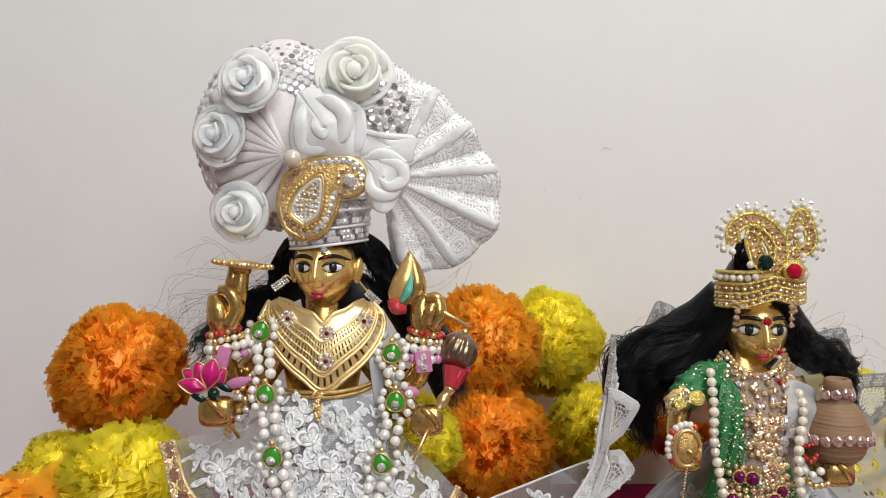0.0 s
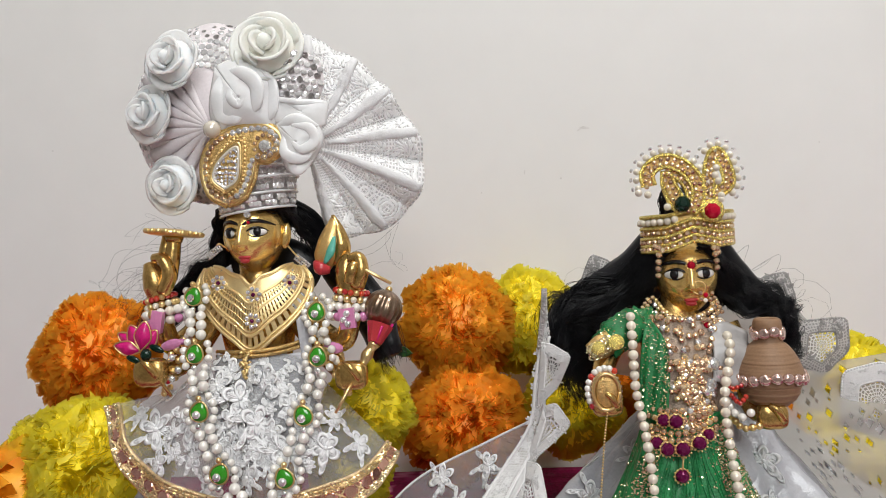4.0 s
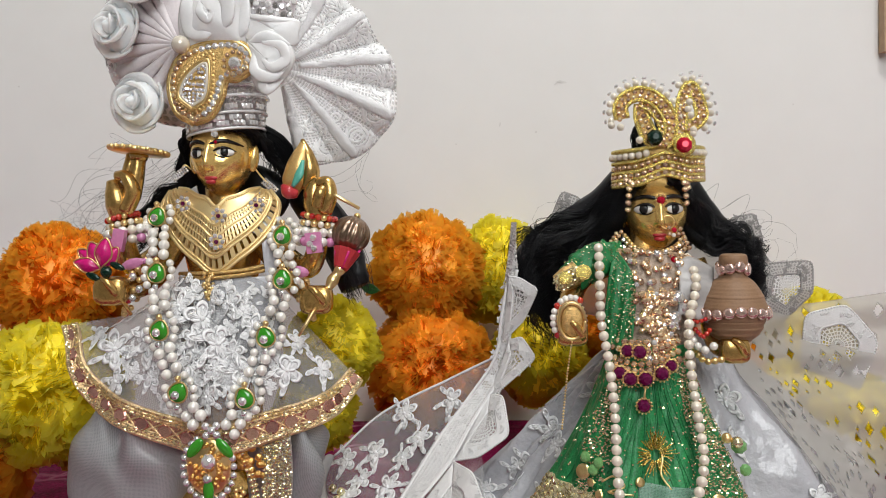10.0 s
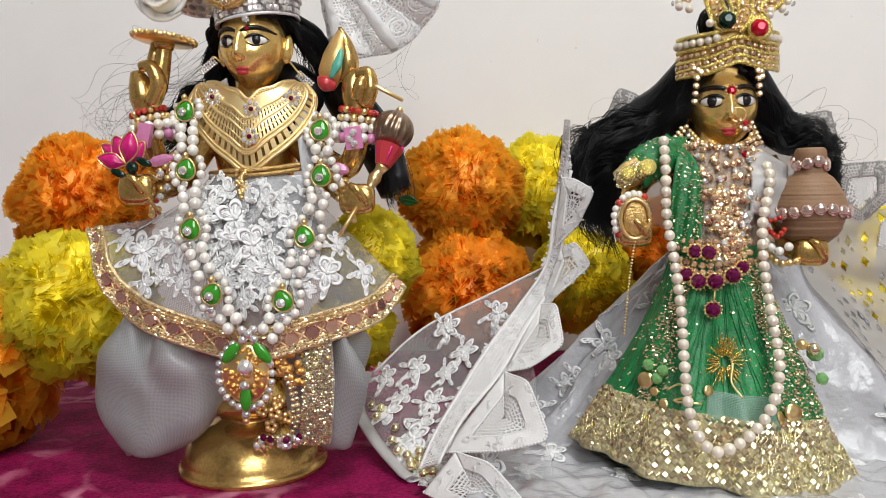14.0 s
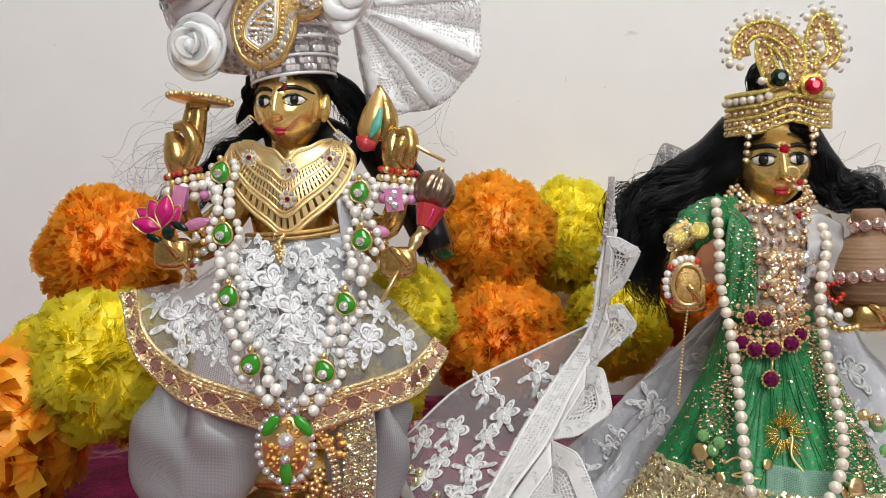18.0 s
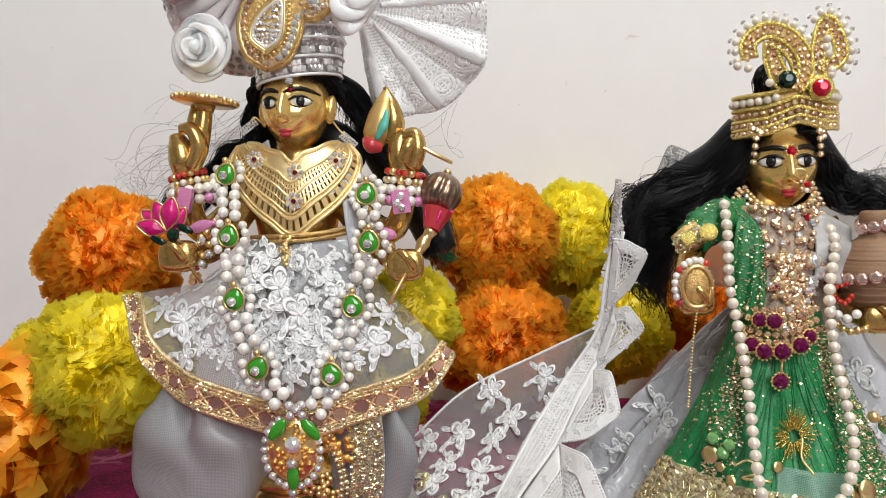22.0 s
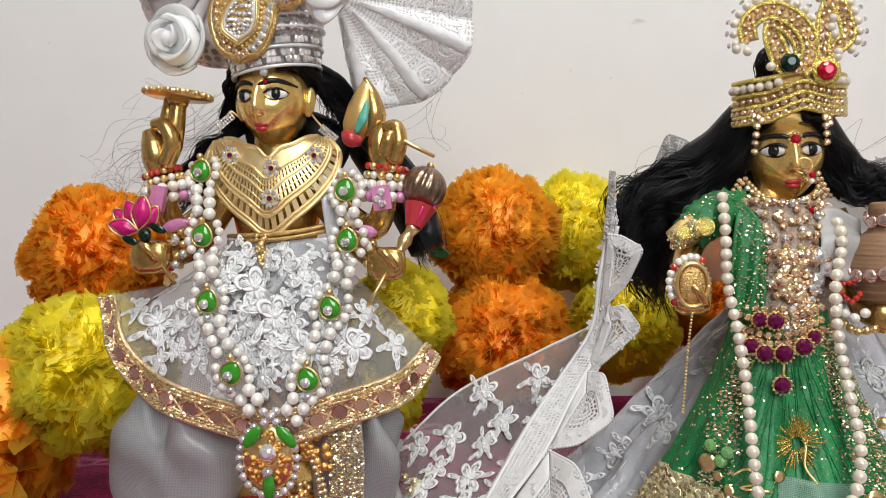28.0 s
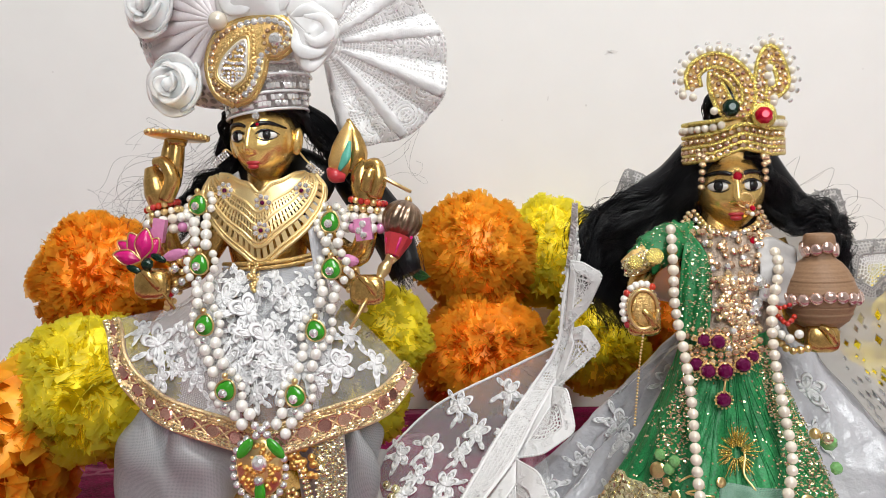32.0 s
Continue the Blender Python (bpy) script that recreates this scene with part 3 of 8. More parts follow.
marigold("orange plastic marigold pompom against the wall", (0.0234, 0.4700, 0.1070), 0.036, M_AMBER, 1)
marigold("deep orange plastic marigold pompom behind the lace veil", (0.0274, 0.4550, 0.0518), 0.037, M_ORANGE, 2)
marigold("bright yellow plastic marigold pompom against the wall", (0.0679, 0.4950, 0.1049), 0.0335, M_YELLOW, 3, wide=0.05, lay=0.14, strips=3400)
marigold("yellow plastic marigold pompom low behind the veil", (0.0908, 0.4700, 0.0550), 0.03, M_YELLOW, 4, wide=0.05, lay=0.14, strips=3400)
marigold("yellow plastic marigold pompom behind the lace skirt", (-0.0140, 0.3750, 0.0778), 0.0235, M_YELLOW, 5, wide=0.05, lay=0.14, strips=3400)
marigold("yellow plastic marigold pompom low behind the skirt", (-0.0270, 0.3850, 0.0420), 0.0215, M_YELLOW, 6, wide=0.05, lay=0.14, strips=3400)
marigold("orange plastic marigold pompom beside the brass statue", (-0.1655, 0.4000, 0.1067), 0.034, M_ORANGE, 7)
marigold("pale yellow plastic marigold pompom with wide strips", (-0.1395, 0.3450, 0.0622), 0.0335, M_YELLOW, 8, 110, wide=0.07, lay=0.16, strips=2600)
marigold("orange plastic marigold pompom lying on the crimson cloth", (-0.1870, 0.3350, 0.0390), 0.0380, M_AMBER, 9, n=60, wide=0.12, lay=0.9, strips=900)
marigold("yellow plastic marigold pompom tucked behind the orange one", (-0.1880, 0.3850, 0.0550), 0.0255, M_YELLOW, 15, wide=0.055, lay=0.2, strips=2200)
marigold("orange plastic marigold pompom behind the dark hair", (0.1464, 0.4900, 0.0688), 0.034, M_ORANGE, 10)
marigold("yellow plastic marigold pompom behind the lace scallops", (0.2457, 0.4700, 0.0595), 0.034, M_YELLOW, 11)
marigold("yellow plastic marigold pompom under the open lace", (0.2545, 0.4300, 0.0229), 0.03, M_YELLOW, 12)
marigold("yellow plastic marigold pompom seen through the eyelets", (0.2120, 0.4050, 0.0330), 0.030, M_YELLOW, 13, wide=0.05, lay=0.3, strips=1900)
marigold("orange plastic marigold pompom behind the clay pot", (0.1760, 0.4150, 0.0560), 0.027, M_ORANGE, 14, strips=2000)

# ---- a leaf between the orange flowers ----
leaf = thing("plastic_leaf", "dark green plastic leaf between the orange flowers", "leaf", (0.0050, 0.3850, 0.1010))
lg = np.array([[(x_, 0.0015 * math.cos(3 * t_) - 0.25 * abs(x_), 0.010 * t_) for x_ in np.linspace(-1, 1, 9) * 0.0026 * math.sin(math.pi * min(0.98, 0.04 + t_)) ** 0.8] for t_ in np.linspace(0, 1, 16)])
lm = np.array(Matrix.Translation((-0.0022, 0.3880, 0.1040)) @ Matrix.Rotation(radians(100), 4, "Y"))
cloth("blade", lg @ lm[:3, :3].T + lm[:3, 3], M_LEAF, leaf, "", 0.0005)
part("rib", mesh("rib", tube(lg[:, 4] @ lm[:3, :3].T + lm[:3, 3] + (0, -0.0004, 0), [0.0006, 0.0003], 6), M_LEAF), leaf)


# ---- helpers for dress and jewels ----
def hair(name, locks, parent, label, seed, thin=0.00016):
    """Strands that follow guide lines; each lock: line, spread at root and end, count, wave."""
    rr = np.random.RandomState(seed)
    shapes = []
    s = np.linspace(0, 1, 26)[:, None]
    for pts, spread, count, wave in locks:
        g = path(pts, 26)
        w = np.interp(np.linspace(0, 1, 26), np.linspace(0, 1, len(spread)), spread)
        for tress in range(max(1, count // 22)):
            d = rr.normal(size=3)
            d *= min(1.0, abs(rr.normal()) + 0.25) / np.linalg.norm(d)
            ph, fr = rr.uniform(0, 6.28, 3), rr.uniform(1.8, 3.6)
            for k in range(min(count, 34)):
                e = rr.normal(size=3) * (0.16 if count > 60 else 0.9)
                line = g + (d + e) * w[:, None] + wave * 1.5 * (0.25 + s) * np.sin(fr * 6.28 * s + ph + rr.normal(size=3) * (0.18 if count > 60 else 1.5)) + wave * 0.25 * np.sin(9 * s + rr.uniform(0, 6.28, 3))
                cut = 26 - rr.randint(0, 6)
                shapes.append(tube(line[:cut], [thin, thin, thin * 0.6], 3, caps=False))
    return tagged(part(name, mesh(name, join(shapes), M_HAIR), parent, label), kind="stuff")


def petal_threads():
    """A stitched loop from a petal's root round its tip, filled with three plump threads; one long, one wide, one high."""
    loop_ = tube(path([(0, 0.04, 0.0), (-0.80, 0.42, 0.5), (-0.85, 0.80, 0.5), (-0.45, 1.03, 0.4), (0, 1.10, 0.3), (0.45, 1.03, 0.4), (0.85, 0.80, 0.5), (0.80, 0.42, 0.5), (0, 0.04, 0.0)], 15), 0.20, 5)
    return join([loop_] + [tube(path([(0.05 * k, 0.05, 0.0), (0.24 * k, 0.50, 0.55 - 0.06 * k * k), (0.17 * k, 1.0 - 0.03 * k * k, 0.1)], 5), [0.08, 0.20, 0.10], 4) for k in (-3, -2, -1, 0, 1, 2, 3)])[:2]


THREADS = petal_threads()


def satin_petal(l, w, th):
    """A plump satin-stitch petal along y."""
    return THREADS[0] * np.array((w * 1.1, l, th * 0.9)), THREADS[1]


def stitched_flower(n, l, w, th, seed=0):
    q = random.Random(seed)
    out = [moved(satin_petal(l * q.uniform(0.8, 1.1), w * q.uniform(0.85, 1.1), th), Matrix.Rotation(2 * math.pi * (k + q.uniform(-0.12, 0.12)) / n, 4, "Z") @ Matrix.Rotation(q.uniform(-0.12, 0.06), 4, "X")) for k in range(n)]
    out += [moved(satin_petal(l * 0.8, w * 0.55, th * 0.7), Matrix.Rotation(q.uniform(0, 6.28), 4, "Z") @ Matrix.Translation((q.uniform(-0.3, 0.3) * l, l * 0.75, -th * 0.2))) for k in range(3)]
    return join(out + [ball((0, 0, th * 0.5), (l * 0.15, l * 0.15, th), 8, 5)])[:2]


FLOWER = [mesh("embroidered_flower", stitched_flower(n, l, w, 0.00075, n + 3), M_THREAD) for n, l, w in ((5, 0.0066, 0.0021), (6, 0.0058, 0.0017), (5, 0.0062, 0.0019))]


def on_grid(g, u, v):
    i, j = u * (g.shape[0] - 1), v * (g.shape[1] - 1)
    a, b = min(int(i), g.shape[0] - 2), min(int(j), g.shape[1] - 2)
    s, t = i - a, j - b
    p = (1 - s) * (1 - t) * g[a, b] + s * (1 - t) * g[a + 1, b] + (1 - s) * t * g[a, b + 1] + s * t * g[a + 1, b + 1]
    n = np.cross(g[a + 1, b] - g[a, b], g[a, b + 1] - g[a, b])
    n /= np.linalg.norm(n) + 1e-12
    return p, (n if n[1] < 0 else -n)


def embroider(g, spots, parent, lift=0.0006, kinds=(0, 1, 2), group=FLOWER):
    for k, (u, v, turn, size) in enumerate(spots):
        p, n = on_grid(g, u, v)
        part("embroidered_flower", group[kinds[k % len(kinds)]], parent, "", facing(n, at=tuple(p + n * lift)) @ Matrix.Rotation(radians(turn), 4, "Z") @ Matrix.Scale(size, 4))


def stitching(name, g, n, seed, parent, size=0.0022, box_=(0.02, 0.98, 0.05, 0.95), material=M_THREAD):
    """Loose satin stitches over a cloth, joined: too many and too small to tell apart."""
    q = random.Random(seed)
    out = []
    for k in range(n):
        u, v = q.uniform(box_[0], box_[1]), q.uniform(box_[2], box_[3])
        p, nn = on_grid(g, u, v)
        m = facing(nn, at=tuple(p + 0.0004 * nn)) @ Matrix.Rotation(q.uniform(0, 6.28), 4, "Z")
        for turn in q.choice(((-0.7, 0.1, 0.8), (-0.5, 0.45), (0.0,), (-0.9, -0.2, 0.5))):
            out.append(moved(satin_petal(size * q.uniform(1.0, 1.7), size * q.uniform(0.28, 0.42), size * 0.16), m @ Matrix.Rotation(turn + q.uniform(-0.2, 0.2), 4, "Z")))
    return tagged(part(name, mesh(name, join(out), material), parent), kind="stuff")


def pierced(g, keep, thick):
    """A plate over the grid with real holes where cells are left out."""
    nu, nv = g.shape[:2]
    n = normals(g)
    k = nu * nv
    v = np.concatenate([(g + n * thick / 2).reshape(-1, 3), (g - n * thick / 2).reshape(-1, 3)])
    f = []
    for i in range(nu - 1):
        for j in range(nv - 1):
            if not keep(i, j):
                continue
            a, b, c, d = i * nv + j, (i + 1) * nv + j, (i + 1) * nv + j + 1, i * nv + j + 1
            f += [(a, b, c, d), (d + k, c + k, b + k, a + k)]
            for x, y, p, q in ((i, j - 1, a, b), (i + 1, j, b, c), (i, j + 1, c, d), (i - 1, j, d, a)):
                if not (0 <= x < nu - 1 and 0 <= y < nv - 1 and keep(x, y)):
                    f.append((q, p, p + k, q + k))
    return v, f


def rippled(g, amp, waves, phase=0.0, start=0.0):
    """Folds that run down the grid's second way, deeper towards its end."""
    n = normals(g)
    u = np.linspace(0, 1, g.shape[0])[:, None]
    v = np.linspace(0, 1, g.shape[1])[None, :]
    d = amp * np.clip(v - start, 0, 1) * np.sin(2 * np.pi * waves * u + phase + 1.3 * np.sin(5 * u + phase))
    return g + n * d[..., None]


def string_of(name, line, step, size, material, parent, label="", jitter=0.0, seed=0):
    rr = random.Random(seed)
    for p in evenly(line, step):
        q = p + np.array([rr.uniform(-1, 1), rr.uniform(-1, 1), rr.uniform(-1, 1)]) * jitter
        bead(name, q, size * rr.uniform(0.95, 1.05), material, parent, label)


def cup_chain(line, step, size, material, parent, n=(0, -1, 0.1), name="crystal"):
    for p in evenly(line, step):
        stone(name, p, size, material, parent, n)


def face(c, r, eye_dx, eye_z, eye_w, turn=0.0, lips=-0.58):
    """Head with painted eyes, brows and lips: shapes and their slots (brass, white, black, red)."""
    head = ball((0, 0, 0), r, 64, 48)
    v = head[0]
    x, y, z = v[:, 0] / r[0], v[:, 1] / r[1], v[:, 2] / r[2]
    front = np.clip(-y, 0, 1)
    v[:, 0] *= 1 - 0.20 * np.clip(-z - 0.05, 0, 1) ** 1.2
    nose = np.exp(-(x / (0.09 + 0.12 * np.clip(0.05 - z, 0, 1))) ** 2) * np.where(z > -0.3, np.clip((0.35 - z) / 0.6, 0, 1) ** 0.8, np.exp(-((z + 0.3) / 0.07) ** 2)) * front
    v[:, 1] -= 0.32 * r[1] * nose + 0.05 * r[1] * front * np.exp(-((np.abs(x) - 0.5) / 0.2) ** 2 - ((z + 0.32) / 0.22) ** 2) + 0.10 * r[1] * front * np.exp(-(x / 0.3) ** 2 - ((z + 0.62) / 0.2) ** 2)
    v[:, 1] += 0.10 * r[1] * front * (np.exp(-((np.abs(x) - eye_dx / r[0]) / 0.25) ** 2 - ((z - eye_z / r[2]) / 0.16) ** 2))
    shapes, slots = [head], [0]

    def skin(px, pz):
        return -r[1] * math.sqrt(max(0.05, 1 - (px / r[0]) ** 2 - (pz / r[2]) ** 2))

    for s in (-1, 1):
        e = (s * eye_dx, skin(eye_dx, eye_z) + 0.0016, eye_z)
        yaw = Matrix.Translation(e) @ Matrix.Rotation(s * math.asin(min(0.9, eye_dx / r[0])) * 0.8, 4, "Z")
        shapes += [moved(ball((0, 0, 0), (eye_w, 0.0017, eye_w * 0.46), 16, 8), yaw), moved(ball((0, -0.0010, 0.0001), (eye_w * 0.46, 0.0011, eye_w * 0.44), 12, 8), yaw)]
        slots += [1, 2]
        a = np.linspace(-1.15, 1.2, 12)
        lid = [(e[0] + s * eye_w * q, skin(e[0] + s * eye_w * q, e[2]) + 0.0001 + 0.0004 * abs(q), e[2] + eye_w * (0.5 - 0.42 * q * q)) for q in a]
        low = [(e[0] + s * eye_w * q, skin(e[0] + s * eye_w * q, e[2]) + 0.0001 + 0.0004 * abs(q), e[2] - eye_w * (0.46 - 0.42 * q * q)) for q in a]
        brow = [(e[0] + s * eye_w * 1.25 * q, skin(e[0] + s * eye_w * 1.2 * q, e[2] + eye_w) - 0.0004, e[2] + eye_w * (1.18 - 0.34 * q * q)) for q in a]
        shapes += [tube(lid, [0.0002, 0.0006, 0.0005, 0.0002], 6), tube(low, [0.0001, 0.00028, 0.0002], 6), tube(brow, [0.0004, 0.0009, 0.0008, 0.0003], 6)]
        slots += [2, 2, 2]
        ear = moved(ball((0, 0, 0), (0.0022, 0.0016, 0.0056), 16, 12), Matrix.Translation((s * (r[0] * 1.06), 0.0005, eye_z - 0.002)) @ Matrix.Rotation(s * 0.6, 4, "Z") @ Matrix.Rotation(s * 0.15, 4, "Y"))
        shapes.append(ear), slots.append(0)
    lz = lips * r[2]
    for dz, w in ((0.0006, 0.0029), (-0.0009, 0.0023)):
        shapes.append(ball((0, skin(0, lz) + 0.0004 - 0.07 * r[1], lz + dz), (w, 0.0015, 0.0011), 14, 8)), slots.append(3)
    m = Matrix.Translation(c) @ Matrix.Rotation(radians(turn), 4, "Z")
    return [moved(s, m) for s in shapes], slots


def limb(pts, radii, n=12):
    return tube(path(pts, 18), radii, n)


def fist(c, s=1.0, up=True):
    """A closed cast hand: a blunt block with four knuckle grooves and a thumb."""
    b = ball((0, 0, 0), 1.0, 28, 20)
    v = np.sign(b[0]) * np.abs(b[0]) ** 0.55
    v[:, 1] -= 0.10 * np.abs(np.sin(v[:, 0] * 4.7)) * (v[:, 2] < 0.4)
    v = v * np.array((0.0066, 0.0046, 0.0058)) * s
    x, y, z = c
    thumb = tube(path([(x + 0.004 * s, y - 0.003 * s, z - 0.002), (x + 0.001 * s, y - 0.0052 * s, z + 0.0035 * s), (x - 0.002 * s, y - 0.0042 * s, z + 0.0055 * s)], 8), [0.0018, 0.0016, 0.001], 8)
    return [(v + np.array(c), b[1]), thumb]


# ---- the four-armed brass statue ----
BX, BY = -0.0529, 0.316
statue_parts = [lathe([(0.0286, 0.0), (0.0293, 0.0010), (0.0293, 0.0022), (0.0284, 0.0030), (0.0278, 0.0036), (0.0275, 0.0055), (0.0262, 0.0095), (0.0236, 0.0135), (0.0198, 0.0168), (0.0150, 0.0190), (0.0126, 0.0205), (0.0124, 0.0222), (0.0165, 0.0240), (0.0186, 0.0258), (0.0190, 0.0275), (0.0178, 0.0292), (0.0135, 0.0310), (0.0125, 0.034)], (BX, BY, 0.0), 48),
                lathe([(0.0125, 0.034), (0.0145, 0.05), (0.016, 0.07), (0.0125, 0.088), (0.0112, 0.098), (0.0142, 0.112), (0.0165, 0.124), (0.0145, 0.132), (0.0085, 0.137), (0.0070, 0.142), (0.0072, 0.162)], (-0.0505, 0.3255, 0.0), 32, 0.72)]
slots = [0, 0]
HX, HY, HZ = (-0.0488, 0.3235, 0.1676)
f_shapes, f_slots = face((HX, HY, HZ - 0.0016), (0.0130, 0.0138, 0.0172), 0.0060, 0.0002, 0.0040, -7, -0.62)
statue_parts += f_shapes
slots += [4 if k == 0 else k for k in f_slots]
arms = [
    ([(-0.0678, 0.3250, 0.1347), (-0.0819, 0.3260, 0.1224), (-0.0868, 0.3180, 0.1201), (-0.0884, 0.3140, 0.1313), (-0.0878, 0.3120, 0.1411)], [0.0055, 0.005, 0.0048, 0.0042, 0.0036]),
    ([(-0.0675, 0.3220, 0.1311), (-0.0776, 0.3180, 0.1154), (-0.0827, 0.3080, 0.1107), (-0.0878, 0.3020, 0.1110)], [0.0055, 0.0048, 0.004, 0.0036]),
    ([(-0.0338, 0.3250, 0.1338), (-0.0222, 0.3280, 0.1210), (-0.0124, 0.3220, 0.1184), (-0.0078, 0.3190, 0.1283), (-0.0069, 0.3180, 0.1381)], [0.0055, 0.005, 0.0048, 0.0042, 0.0036]),
    ([(-0.0326, 0.3220, 0.1302), (-0.0216, 0.3200, 0.1153), (-0.0135, 0.3130, 0.1085), (-0.0079, 0.3090, 0.1057)], [0.0055, 0.0048, 0.004, 0.0036]),
]
for pts, rad in arms:
    statue_parts.append(limb(pts, rad)), slots.append(0)
# raised hands: a flat palm with two fingers up on one side, a closed pinch on the other
for shp in (limb([(-0.0884, 0.3120, 0.1400), (-0.0893, 0.3110, 0.1488), (-0.0914, 0.3110, 0.1558)], [0.0042, 0.0055, 0.0046, 0.0024]),
            limb([(-0.0850, 0.3090, 0.1430), (-0.0814, 0.3080, 0.1504), (-0.0836, 0.3075, 0.1569), (-0.0883, 0.3090, 0.1576)], [0.0032, 0.0032, 0.0026, 0.002]),
            limb([(-0.0833, 0.3110, 0.1486), (-0.0811, 0.3110, 0.1572), (-0.0802, 0.3120, 0.1656)], [0.0036, 0.0032, 0.0029]),
            limb([(-0.0858, 0.3120, 0.1553), (-0.0841, 0.3120, 0.1618), (-0.0836, 0.3130, 0.1663)], [0.0028, 0.0026, 0.0022]),
            limb([(-0.0069, 0.3180, 0.1370), (-0.0085, 0.3180, 0.1448), (-0.0087, 0.3180, 0.1503), (-0.0059, 0.3180, 0.1545)], [0.0044, 0.005, 0.004, 0.0028]),
            limb([(-0.0042, 0.3160, 0.1412), (-0.0016, 0.3150, 0.1475), (-0.0027, 0.3160, 0.1531), (-0.0071, 0.3160, 0.1528)], [0.0034, 0.0032, 0.0028, 0.002]),
            limb([(-0.0064, 0.3140, 0.1433), (-0.0051, 0.3130, 0.1485), (-0.0035, 0.3140, 0.1512)], [0.0028, 0.0026, 0.0018])):
    statue_parts.append(shp), slots.append(0)
for c in ((-0.0880, 0.3010, 0.1110), (-0.0064, 0.3080, 0.1057)):
    for shp in fist(c, 1.0):
        statue_parts.append(shp), slots.append(0)
V, F, S = join(statue_parts, slots)
statue = tagged(new("brass_statue", mesh("brass_statue", (V, F, S), [M_BRASS, M_EYE, M_INK, M_LIP, M_FACE])), "four-armed brass statue on a round flared pedestal", "statue")

# what its hands hold
disc = thing("discus", "small notched brass discus resting on raised fingers", "discus", (-0.0805, 0.3120, 0.1656))
dm = Matrix.Translation((-0.0797, 0.3110, 0.1676)) @ Matrix.Rotation(radians(6.5), 4, "Y") @ Matrix.Rotation(radians(-4), 4, "X")
part("plate", mesh("plate", moved(lathe([(0.0105, -0.0012), (0.0112, -0.0004), (0.0112, 0.0006), (0.0095, 0.0012), (0.004, 0.0018)], n=40), dm), M_GOLD), disc)
for k in range(22):
    a = 2 * math.pi * k / 22
    part("notch", BEAD[M_GOLD], disc, "", dm @ at((0.0114 * math.cos(a), 0.0114 * math.sin(a), 0.0001), 0.0021))
part("stem", mesh("stem", tube([(-0.0805, 0.3120, 0.1639), (-0.0801, 0.3120, 0.1671)], [0.0034, 0.0042], 12), M_BRASS), disc)

conch = thing("conch_shell", "painted brass conch shell with teal and red stripes", "conch shell", (-0.0141, 0.3220, 0.1498))
line = path([(-0.0187, 0.3200, 0.1486), (-0.0176, 0.3200, 0.1541), (-0.0156, 0.3200, 0.1606), (-0.0140, 0.3210, 0.1668), (-0.0139, 0.3220, 0.1714)], 20)
part("body", mesh("body", tube(line, [0.0026, 0.0052, 0.0050, 0.0034, 0.0008], 20, 0.8), M_TAN), conch)
part("horn", mesh("horn", tube(path([(-0.0127, 0.3220, 0.1508), (-0.0109, 0.3210, 0.1584), (-0.0120, 0.3210, 0.1654), (-0.0141, 0.3220, 0.1718)], 16), [0.004, 0.0042, 0.0028, 0.0008], 14), M_BRASS), conch)
part("teal_stripe", mesh("teal_stripe", tube(path([(-0.0169, 0.3148, 0.1517), (-0.0141, 0.3150, 0.1566), (-0.0129, 0.3172, 0.1627)], 10), [0.0008, 0.002, 0.0008], 8, 0.5), M_TEAL), conch, "teal painted stripe")
part("red_mouth", mesh("red_mouth", tube(path([(-0.0217, 0.3180, 0.1522), (-0.0188, 0.3150, 0.1496), (-0.0151, 0.3160, 0.1487)], 10), [0.0012, 0.0030, 0.0016], 10), M_LIP), conch, "red painted mouth")
rod = thing("thin_rod", "thin brass rod held across the fingers", "rod", (-0.0039, 0.3160, 0.1510))
part("shaft", mesh("shaft", tube([(-0.0094, 0.3160, 0.1533), (0.0112, 0.3110, 0.1422)], [0.0009, 0.0007], 8), M_GOLD), rod)

mace = thing("mace", "bronze mace with a fluted ball head and red lotus collar", "mace", (-0.0116, 0.3000, 0.0926))
MC = (0.0063, 0.3180, 0.1316)
flutes = ball((0, 0, 0), 1.0, 64, 20)
a = np.arctan2(flutes[0][:, 1], flutes[0][:, 0])
rad = np.hypot(flutes[0][:, 0], flutes[0][:, 1])
flutes[0][:, :2] *= (1 + 0.10 * (np.abs(np.cos(8 * a)) - 0.6) * np.minimum(1, rad * 1.4))[:, None]
mm = facing((0.38, 0.10, 0.92), up=(0, 1, 0), at=MC, size=0.0078)
part("head", mesh("head", moved(flutes, mm), M_BRONZE), mace, "dark fluted ball")
part("finial", BEAD[M_GOLD], mace, "", at((0.0089, 0.3190, 0.1391), 0.003))
part("collar", mesh("collar", tube([(0.0052, 0.3140, 0.1249), (0.0031, 0.3110, 0.1180)], [0.0058, 0.003], 10), M_LIP, smooth=False), mace, "red lotus collar")
for k in range(5):
    a = 2 * math.pi * k / 5
    part("collar_petal", mesh("collar_petal", tube([Vector((0.0033, 0.3110, 0.1180)) + Vector((0.002 * math.cos(a), 0.002 * math.sin(a), 0)), Vector((0.0054, 0.3140, 0.1251)) + Vector((0.0052 * math.cos(a), 0.0052 * math.sin(a), 0))], [0.0006, 0.0024, 0.0006], 6), M_PINK), mace)
